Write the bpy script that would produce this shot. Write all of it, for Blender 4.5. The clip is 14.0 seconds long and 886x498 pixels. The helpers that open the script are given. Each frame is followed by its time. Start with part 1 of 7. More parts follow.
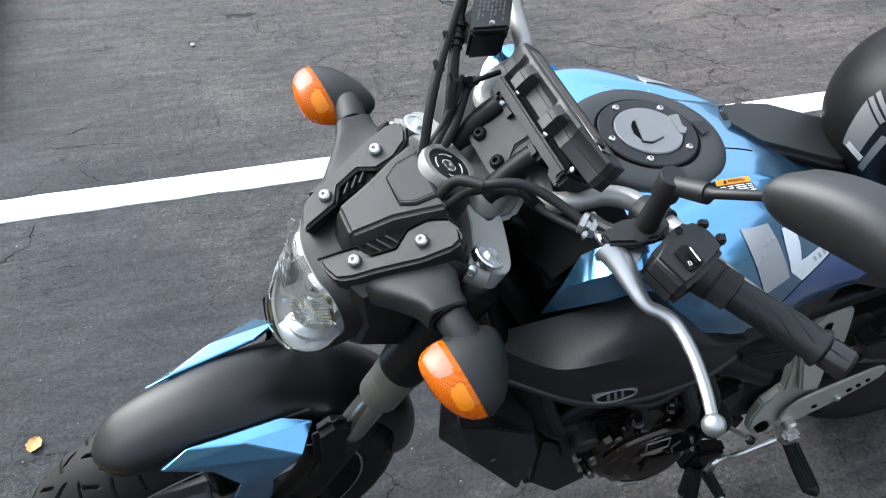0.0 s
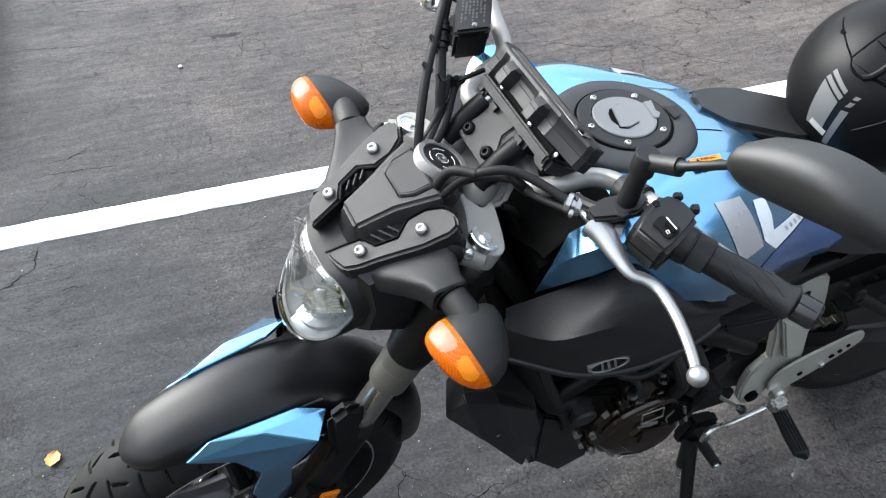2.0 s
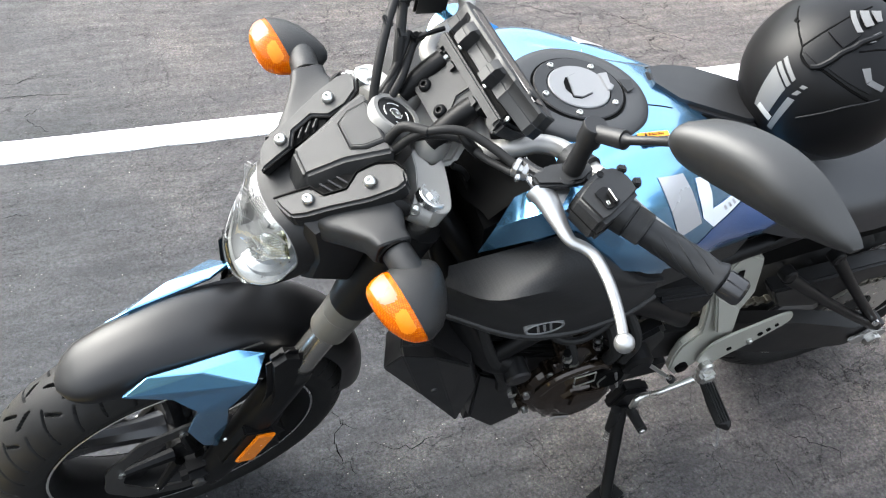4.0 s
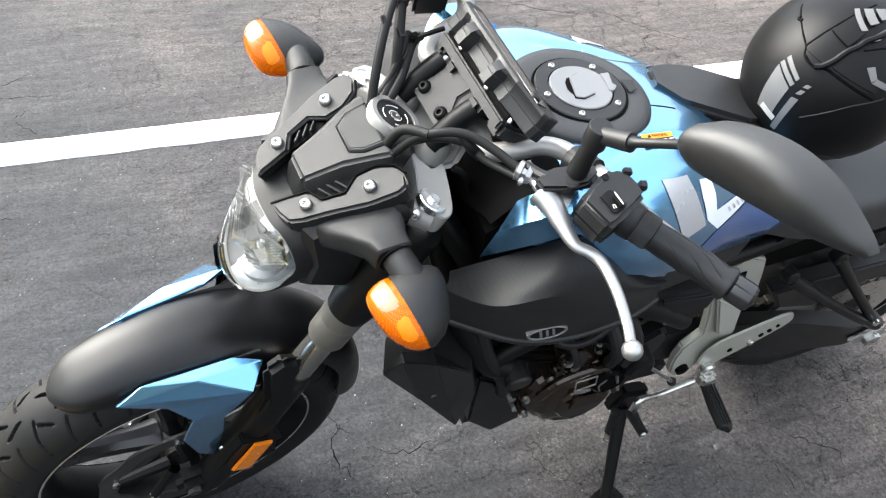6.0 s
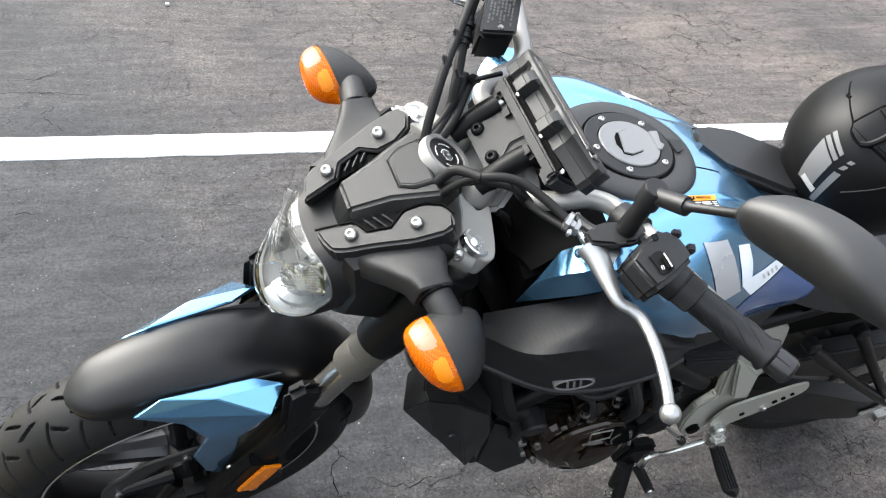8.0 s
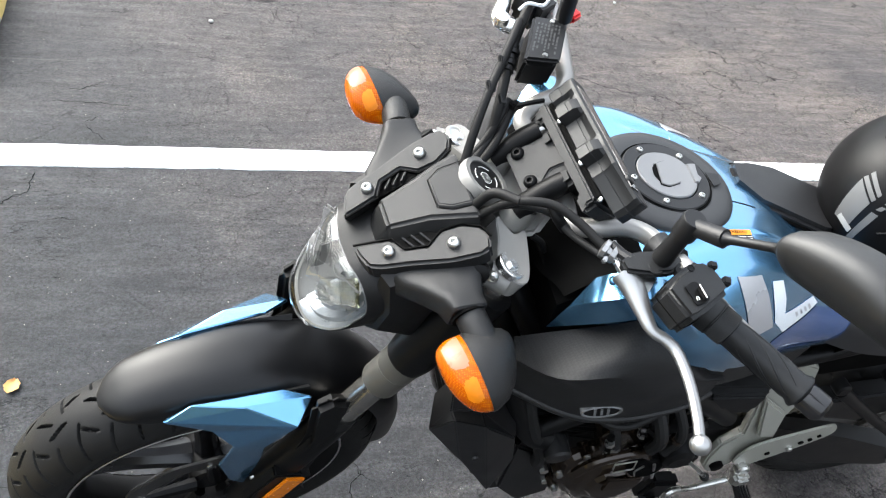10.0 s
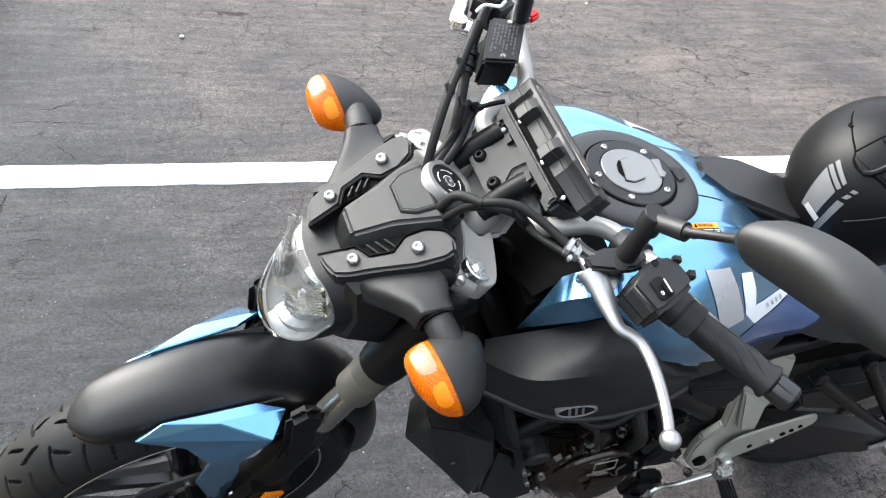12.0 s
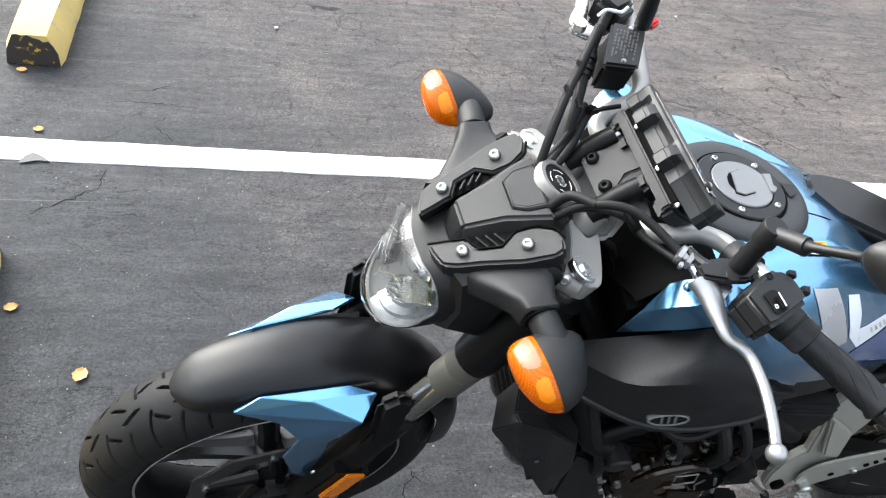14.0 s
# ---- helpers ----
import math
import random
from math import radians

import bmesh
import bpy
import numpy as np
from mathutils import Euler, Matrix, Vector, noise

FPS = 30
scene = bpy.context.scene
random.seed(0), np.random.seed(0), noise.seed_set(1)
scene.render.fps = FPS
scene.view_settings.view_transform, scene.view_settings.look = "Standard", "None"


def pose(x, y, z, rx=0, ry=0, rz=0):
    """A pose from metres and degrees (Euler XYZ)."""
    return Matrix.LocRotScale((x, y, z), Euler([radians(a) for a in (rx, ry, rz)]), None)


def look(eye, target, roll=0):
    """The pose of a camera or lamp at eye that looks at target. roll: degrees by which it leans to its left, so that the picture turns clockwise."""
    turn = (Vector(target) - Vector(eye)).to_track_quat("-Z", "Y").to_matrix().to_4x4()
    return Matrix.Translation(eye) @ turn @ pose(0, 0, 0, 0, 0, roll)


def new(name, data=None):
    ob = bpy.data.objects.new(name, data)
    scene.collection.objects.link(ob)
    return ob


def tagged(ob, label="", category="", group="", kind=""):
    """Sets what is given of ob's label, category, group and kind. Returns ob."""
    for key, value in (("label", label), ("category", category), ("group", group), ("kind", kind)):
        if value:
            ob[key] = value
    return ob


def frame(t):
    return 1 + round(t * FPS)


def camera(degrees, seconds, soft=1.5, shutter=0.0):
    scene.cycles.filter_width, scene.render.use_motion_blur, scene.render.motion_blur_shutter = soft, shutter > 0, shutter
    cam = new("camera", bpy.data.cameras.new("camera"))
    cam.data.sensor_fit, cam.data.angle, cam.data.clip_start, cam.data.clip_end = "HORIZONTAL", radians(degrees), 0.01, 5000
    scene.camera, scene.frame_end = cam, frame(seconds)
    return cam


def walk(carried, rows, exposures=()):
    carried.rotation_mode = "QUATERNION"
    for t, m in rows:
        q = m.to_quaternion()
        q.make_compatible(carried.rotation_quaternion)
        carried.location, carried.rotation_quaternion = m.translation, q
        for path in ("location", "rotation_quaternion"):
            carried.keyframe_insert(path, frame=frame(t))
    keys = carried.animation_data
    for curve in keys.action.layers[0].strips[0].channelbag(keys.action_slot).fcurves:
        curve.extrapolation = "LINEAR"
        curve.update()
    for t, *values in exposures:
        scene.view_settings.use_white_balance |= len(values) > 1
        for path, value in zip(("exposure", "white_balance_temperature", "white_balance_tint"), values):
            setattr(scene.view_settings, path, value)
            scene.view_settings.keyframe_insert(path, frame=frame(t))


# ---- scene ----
cam = camera(57.33, 14.0, soft=1.2)
# seconds, place in metres, turn in degrees
PATH = [
    (0.0, 0.0709, -0.8326, 1.5044, 47.50, -2.82, -17.44),
    (0.5, 0.0747, -0.8308, 1.5099, 47.31, -0.46, -19.94),
    (1.0, 0.0743, -0.8488, 1.5167, 46.93, 0.56, -20.98),
    (1.5, 0.0482, -0.8761, 1.5361, 47.24, 0.23, -20.66),
    (2.0, 0.0399, -0.8946, 1.5308, 48.28, -0.81, -20.13),
    (2.5, 0.0374, -0.9083, 1.5285, 48.26, -1.63, -19.69),
    (3.0, 0.0485, -0.9160, 1.5233, 45.50, -3.36, -19.18),
    (3.5, 0.0565, -0.9166, 1.5302, 45.29, -5.10, -19.44),
    (4.0, 0.0466, -0.9094, 1.5406, 45.22, -5.93, -19.60),
    (6.5, 0.0416, -0.8733, 1.5278, 45.16, -6.29, -20.45),
    (7.0, 0.0205, -0.8583, 1.5262, 45.17, -7.92, -19.05),
    (7.5, 0.0175, -0.8577, 1.5323, 45.48, -9.58, -17.38),
    (8.0, -0.0020, -0.8625, 1.5340, 46.70, -10.08, -16.66),
    (8.2, -0.0055, -0.8662, 1.5346, 46.73, -9.91, -16.16),
    (10.5, -0.0214, -0.8715, 1.5343, 48.26, -11.18, -13.46),
    (11.0, -0.0190, -0.8731, 1.5318, 48.43, -11.14, -13.95),
    (11.5, -0.0159, -0.8667, 1.5321, 48.51, -10.76, -14.47),
    (12.0, 0.0060, -0.8745, 1.5330, 48.85, -9.84, -15.81),
    (12.5, -0.0029, -0.8682, 1.5292, 48.79, -10.26, -15.59),
    (13.0, -0.0032, -0.8711, 1.5296, 48.94, -10.47, -15.77),
    (13.5, -0.0047, -0.8693, 1.5278, 48.88, -10.67, -14.86),
    (14.0, -0.0551, -0.8808, 1.5249, 48.13, -10.28, -9.89),
]
walk(cam, [(t, pose(x, y, z, a, b, c)) for t, x, y, z, a, b, c in PATH],
     [(0.0, 1.50, 6000, 6), (1.0, 1.82, 6100, 6), (1.5, 1.82, 6200, 6), (2.0, 1.68, 6250, 6), (3.0, 2.05, 6300, 5), (3.5, 2.30, 6400, 6), (4.0, 2.22, 6450, 7), (6.5, 2.20, 6550, 7), (7.0, 2.22, 6550, 7), (7.5, 2.05, 6550, 7), (8.2, 2.00, 6550, 7), (10.5, 1.88, 6450, 7), (11.5, 2.02, 6450, 7), (13.0, 1.95, 6450, 7), (14.0, 1.90, 6400, 7)])

# ---- light: a pale overcast sky with a broad soft sun ----
world = bpy.data.worlds.new("sky")
scene.world = world
world.use_nodes = True
wn, wl = world.node_tree.nodes, world.node_tree.links
sky = wn.new("ShaderNodeTexSky")
sky.sky_type, sky.sun_disc = "NISHITA", False
sky.sun_elevation, sky.sun_rotation = radians(37), radians(316)
sky.air_density, sky.dust_density, sky.ozone_density = 1.0, 3.0, 1.0
pale = wn.new("ShaderNodeHueSaturation")
pale.inputs["Saturation"].default_value = 0.35
wl.new(sky.outputs["Color"], pale.inputs["Color"])
# an overcast dome: brighter overhead than at the horizon
wco, wsep, wram = wn.new("ShaderNodeTexCoord"), wn.new("ShaderNodeSeparateXYZ"), wn.new("ShaderNodeMapRange")
wram.inputs["From Min"].default_value, wram.inputs["From Max"].default_value = 0.0, 1.0
wram.inputs["To Min"].default_value, wram.inputs["To Max"].default_value = 0.45, 2.25
wl.new(wco.outputs["Generated"], wsep.inputs["Vector"])
wl.new(wsep.outputs["Z"], wram.inputs["Value"])
dome_mix = wn.new("ShaderNodeVectorMath")
dome_mix.operation = "SCALE"
wl.new(pale.outputs["Color"], dome_mix.inputs[0])
wl.new(wram.outputs["Result"], dome_mix.inputs["Scale"])
wl.new(dome_mix.outputs["Vector"], wn["Background"].inputs["Color"])
wn["Background"].inputs["Strength"].default_value = 0.15
sun = new("sun", bpy.data.lights.new("sun", "SUN"))
sun.data.energy, sun.data.angle, sun.data.color = 1.25, radians(60), (1.0, 0.97, 0.93)
sun.matrix_world = look((-3.0, 3.1, 3.3), (0, 0, 0))
scene.view_settings.exposure = 1.6


# ---- materials ----
def shader(name, base, rough=0.5, metal=0.0, coat=0.0, grain=0.0, grain_scale=600.0, bump=0.0, wear=0.12, wear_scale=9.0, tint=None):
    """A principled material with fine grain and broad wear in colour, gloss and relief."""
    m = bpy.data.materials.new(name)
    m.use_nodes = True
    n, l = m.node_tree.nodes, m.node_tree.links
    b = n["Principled BSDF"]
    b.inputs["Roughness"].default_value, b.inputs["Metallic"].default_value = rough, metal
    b.inputs["Coat Weight"].default_value, b.inputs["Coat Roughness"].default_value = coat, 0.04
    co = n.new("ShaderNodeTexCoord")
    broad = n.new("ShaderNodeTexNoise")
    broad.inputs["Scale"].default_value, broad.inputs["Detail"].default_value = wear_scale, 5
    l.new(co.outputs["Object"], broad.inputs["Vector"])
    fine = n.new("ShaderNodeTexNoise")
    fine.inputs["Scale"].default_value, fine.inputs["Detail"].default_value = grain_scale, 2
    l.new(co.outputs["Object"], fine.inputs["Vector"])
    mix = n.new("ShaderNodeMix")
    mix.data_type, mix.blend_type = "RGBA", "MIX"
    dark = [c * (1 - wear) for c in base]
    light = [min(1, c * (1 + wear)) for c in (tint or base)]
    mix.inputs["A"].default_value, mix.inputs["B"].default_value = (*dark, 1), (*light, 1)
    l.new(broad.outputs["Fac"], mix.inputs["Factor"])
    out = mix.outputs["Result"]
    if grain:
        g = n.new("ShaderNodeMix")
        g.data_type, g.blend_type = "RGBA", "OVERLAY"
        g.inputs["Factor"].default_value = grain
        l.new(out, g.inputs["A"])
        l.new(fine.outputs["Color"], g.inputs["B"])
        out = g.outputs["Result"]
    l.new(out, b.inputs["Base Color"])
    rr = n.new("ShaderNodeMapRange")
    rr.inputs["From Min"].default_value, rr.inputs["From Max"].default_value = 0.3, 0.7
    rr.inputs["To Min"].default_value, rr.inputs["To Max"].default_value = max(0.02, rough - 0.05), min(1, rough + 0.06)
    l.new(broad.outputs["Fac"], rr.inputs["Value"])
    l.new(rr.outputs["Result"], b.inputs["Roughness"])
    if bump:
        bp = n.new("ShaderNodeBump")
        bp.inputs["Strength"].default_value, bp.inputs["Distance"].default_value = bump, 0.001
        l.new(fine.outputs["Fac"], bp.inputs["Height"])
        l.new(bp.outputs["Normal"], b.inputs["Normal"])
    return m


SATIN = shader("satin_black_plastic", (0.0055, 0.0055, 0.0059), 0.43, bump=0.04, grain_scale=900)
TEXTURED = shader("textured_black_plastic", (0.0092, 0.0094, 0.0097), 0.43, bump=0.35, grain_scale=1600)
BLACK = shader("black_paint", (0.004, 0.004, 0.0042), 0.4, bump=0.1)
# black plastic parts, and painted shade in gaps, wells, grooves and holes
DEEP = shader("deep_black_plastic_and_shade", (0.0015, 0.0015, 0.0015), 0.7)
RUBBER = shader("rubber", (0.009, 0.009, 0.009), 0.55, bump=0.3, grain_scale=500, wear=0.3, wear_scale=14)
GRIP = shader("grip_rubber", (0.0065, 0.007, 0.0078), 0.42, bump=0.2)
BLUE = shader("blue_metallic_paint", (0.15, 0.39, 0.66), 0.18, metal=0.95, coat=1.0, grain=0.12, grain_scale=2500, wear=0.04)
NAVY = shader("dark_blue_film", (0.045, 0.15, 0.44), 0.14, metal=0.7, coat=0.8, wear=0.05)
WHITE = shader("white_film", (0.75, 0.79, 0.82), 0.3, coat=0.5, wear=0.03)
GREY = shader("silver_film", (0.44, 0.45, 0.47), 0.28, metal=0.35, coat=0.6, wear=0.04)
CLAMP = shader("cast_grey_aluminium", (0.20, 0.196, 0.186), 0.48, metal=0.35, bump=0.2)
BARGREY = shader("matt_silver_bar", (0.31, 0.30, 0.285), 0.42, metal=0.6, bump=0.05)
ALLOY = shader("polished_alloy", (0.80, 0.80, 0.79), 0.28, metal=1.0, wear=0.05)
CHROME = shader("chrome", (0.85, 0.85, 0.85), 0.07, metal=1.0, wear=0.03)
STEEL = shader("zinc_steel", (0.55, 0.55, 0.53), 0.3, metal=1.0, wear=0.2, wear_scale=60)
BRACKET = shader("champagne_grey_alloy", (0.33, 0.33, 0.29), 0.42, metal=0.3, bump=0.15)
BRONZE = shader("dark_bronze_cover", (0.022, 0.015, 0.010), 0.16, metal=0.5, coat=0.3, bump=0.1)
TUBE = shader("fork_tube_grey", (0.37, 0.355, 0.325), 0.25, metal=0.95)
CAPGREY = shader("fuel_cap_grey", (0.17, 0.172, 0.175), 0.45, metal=0.4, bump=0.1)
YELLOW_LABEL = shader("orange_label", (0.85, 0.30, 0.02), 0.5, wear=0.03)
SIGNS = shader("pale_print", (0.6, 0.6, 0.58), 0.6, wear=0.05)
RED = shader("red_anodised", (0.5, 0.02, 0.02), 0.3, metal=0.6)
FORKRING = shader("bronze_grey_casting", (0.088, 0.083, 0.071), 0.42, metal=0.4, bump=0.15)
for m, level in ((BLACK, 0.14), (DEEP, 0.05), (RUBBER, 0.18), (GRIP, 0.30), (SATIN, 0.36), (TEXTURED, 0.33)):
    m.node_tree.nodes["Principled BSDF"].inputs["Specular IOR Level"].default_value = level


# ---- geometry helpers ----
RAKE, STEER, LEAN = radians(24.83), radians(8.32), radians(9.12)
PIVOT = Vector((-0.09, 0, 0))
TURN = Matrix.Translation(PIVOT) @ Matrix.Rotation(STEER, 4, Vector((math.sin(RAKE), 0, math.cos(RAKE)))) @ Matrix.Translation(-PIVOT)


def part(name, bm, material, parent, label="", steered=False, sharp=35, smooth=True):
    """Links a bmesh as one mesh object under a thing or a part. Steered parts turn with the fork."""
    bmesh.ops.recalc_face_normals(bm, faces=bm.faces)
    if steered:
        bm.transform(TURN)
    if smooth:
        for fc in bm.faces:
            fc.smooth = True
        for e in bm.edges:
            if len(e.link_faces) == 2 and e.calc_face_angle(0) > radians(sharp):
                e.smooth = False
    me = bpy.data.meshes.new(name)
    bm.to_mesh(me)
    bm.free()
    for m in material if isinstance(material, (list, tuple)) else [material]:
        me.materials.append(m)
    ob = new(name, me)
    ob.parent = parent
    if label:
        ob["label"] = label
    return ob


def spline(points, n):
    """A Catmull-Rom line through the points, n steps to each span."""
    p = [Vector(q) for q in points]
    p = [p[0] * 2 - p[1]] + p + [p[-1] * 2 - p[-2]]
    out = []
    for i in range(1, len(p) - 2):
        for k in range(n):
            t = k / n
            a, b, c, d = p[i - 1:i + 3]
            out.append(0.5 * (2 * b + (c - a) * t + (2 * a - 5 * b + 4 * c - d) * t * t + (3 * b - a - 3 * c + d) * t ** 3))
    return out + [p[-2]]


def skin(bm, rings, closed=True, caps=True):
    """Faces between rings of equal length."""
    vs = [[bm.verts.new(p) for p in r] for r in rings]
    n = len(rings[0])
    for a, b in zip(vs, vs[1:]):
        for i in range(n if closed else n - 1):
            j = (i + 1) % n
            bm.faces.new((a[i], a[j], b[j], b[i]))
    if caps and closed:
        bm.faces.new(vs[0][::-1])
        bm.faces.new(vs[-1])
    return bm


def tube(points, radius, seg=14, step=6, bm=None, flat=1.0):
    """A round bar along a smooth line; radius is one number or one for each point."""
    bm = bm or bmesh.new()
    rad = radius if isinstance(radius, (list, tuple)) else [radius] * len(points)
    four = spline([(*p, ) for p in points], step) if step > 1 else [Vector(p) for p in points]
    n = len(four)
    up = Vector((0, 0, 1))
    d0 = (four[1] - four[0]).normalized()
    side = d0.cross(up) if abs(d0.z) < 0.95 else d0.cross(Vector((0, 1, 0)))
    side.normalize()
    rings = []
    for i, p in enumerate(four):
        d = (four[min(i + 1, n - 1)] - four[max(i - 1, 0)]).normalized()
        side = (side - d * side.dot(d)).normalized()
        top = d.cross(side)
        f = i / (n - 1) * (len(rad) - 1)
        k = min(int(f), len(rad) - 2) if len(rad) > 1 else 0
        r = rad[k] + (rad[k + 1] - rad[k]) * (f - k)
        rings.append([p + side * (math.cos(a) * r) + top * (math.sin(a) * r * flat) for a in [2 * math.pi * j / seg for j in range(seg)]])
    return skin(bm, rings)


def lathe(profile, origin, axis, seg=32, bm=None, capped=True):
    """A turned shape: profile of (along, radius) round an axis."""
    bm = bm or bmesh.new()
    ax = Vector(axis).normalized()
    u = ax.orthogonal().normalized()
    v = ax.cross(u)
    o = Vector(origin)
    rings = [[o + ax * h + (u * math.cos(a) + v * math.sin(a)) * max(r, 1e-5) for a in [2 * math.pi * j / seg for j in range(seg)]] for h, r in profile]
    return skin(bm, rings, caps=capped)


def slab(outline, push, bevel=0.0, bm=None, seg=2):
    """A plate: an outline of points pushed along a vector, with rounded edges."""
    bm2 = bmesh.new()
    a = [bm2.verts.new(p) for p in outline]
    b = [bm2.verts.new(Vector(p) + Vector(push)) for p in outline]
    n = len(a)
    bm2.faces.new(a[::-1])
    bm2.faces.new(b)
    for i in range(n):
        bm2.faces.new((a[i], a[(i + 1) % n], b[(i + 1) % n], b[i]))
    bmesh.ops.recalc_face_normals(bm2, faces=bm2.faces)
    if bevel:
        bmesh.ops.bevel(bm2, geom=bm2.edges[:], offset=bevel, segments=seg, affect="EDGES", clamp_overlap=True)
    return join(bm, bm2)


def join(bm, other):
    """Adds the other bmesh to the first."""
    if bm is None:
        return other
    me = bpy.data.meshes.new("joint")
    other.to_mesh(me)
    other.free()
    bm.from_mesh(me)
    bpy.data.meshes.remove(me)
    return bm


def block(center, size, turn=(0, 0, 0), bevel=0.004, bm=None, seg=2):
    """A box with rounded edges."""
    b = bmesh.new()
    bmesh.ops.create_cube(b, size=1)
    bmesh.ops.scale(b, vec=size, verts=b.verts)
    if bevel:
        bmesh.ops.bevel(b, geom=b.edges[:], offset=bevel, segments=seg, affect="EDGES", clamp_overlap=True)
    b.transform(pose(*center, *turn))
    return join(bm, b)


def ball(center, radii, turn=(0, 0, 0), seg=20, bm=None):
    b = bmesh.new()
    bmesh.ops.create_uvsphere(b, u_segments=seg, v_segments=seg // 2 + 2, radius=1)
    bmesh.ops.scale(b, vec=radii, verts=b.verts)
    b.transform(pose(*center, *turn))
    return join(bm, b)


def hull(sections, n=4, m=4, closed_ends=True, bm=None):
    """A body symmetric about y = 0: sections (x, [(y, z), ...]) of half profiles from the middle line outwards, smoothed both ways."""
    bm = bm or bmesh.new()
    half = [spline([(x if not isinstance(x, (list, tuple)) else 0, y, z) for y, z in prof], m) for x, prof in sections]
    cols = list(zip(*half))
    smooth = [spline(c, n) for c in cols]
    rows = list(zip(*smooth))
    vs = []
    for r in rows:
        left = [bm.verts.new((p.x, -abs(p.y), p.z)) for p in r]
        right = [lv if abs(p.y) < 1e-4 else bm.verts.new((p.x, abs(p.y), p.z)) for lv, p in zip(left, r)]
        vs.append((left, right))
    for (la, ra), (lb, rb) in zip(vs, vs[1:]):
        for i in range(len(la) - 1):
            for a, b in ((la, lb), (ra, rb)):
                q = []
                for v in (a[i], a[i + 1], b[i + 1], b[i]):
                    if v not in q:
                        q.append(v)
                if len(q) > 2:
                    try:
                        bm.faces.new(q)
                    except ValueError:
                        pass
    return bm


def sheet(rows, n=4, m=4, thick=0.003, bm=None):
    """A curved panel through a grid of points, with thickness."""
    b = bmesh.new()
    fine = [spline(r, m) for r in rows]
    cols = [spline(c, n) for c in zip(*fine)]
    vs = [[b.verts.new(p) for p in c] for c in cols]
    for a, c in zip(vs, vs[1:]):
        for i in range(len(a) - 1):
            b.faces.new((a[i], a[i + 1], c[i + 1], c[i]))
    if thick:
        bmesh.ops.recalc_face_normals(b, faces=b.faces)
        bmesh.ops.solidify(b, geom=b.faces[:], thickness=thick)
    return join(bm, b)


def mirrored(bm):
    """The same shape on the other side of y = 0."""
    for v in bm.verts:
        v.co.y = -v.co.y
    bmesh.ops.reverse_faces(bm, faces=bm.faces)
    return bm


def bolt(parent, place, axis, r, material, name="bolt", steered=False, label=""):
    """A button-head socket bolt with its washer rim and hex hole."""
    bm = lathe([(-0.004, r * 0.9), (0, r), (r * 0.25, r), (r * 0.6, r * 0.82), (r * 0.75, r * 0.55), (r * 0.72, r * 0.4)], place, axis, 16, capped=False)
    lathe([(r * 0.72, r * 0.4), (r * 0.2, r * 0.38), (r * 0.18, 0.0001)], place, axis, 6, bm, capped=False)
    return part(name, bm, material, parent, label, steered)


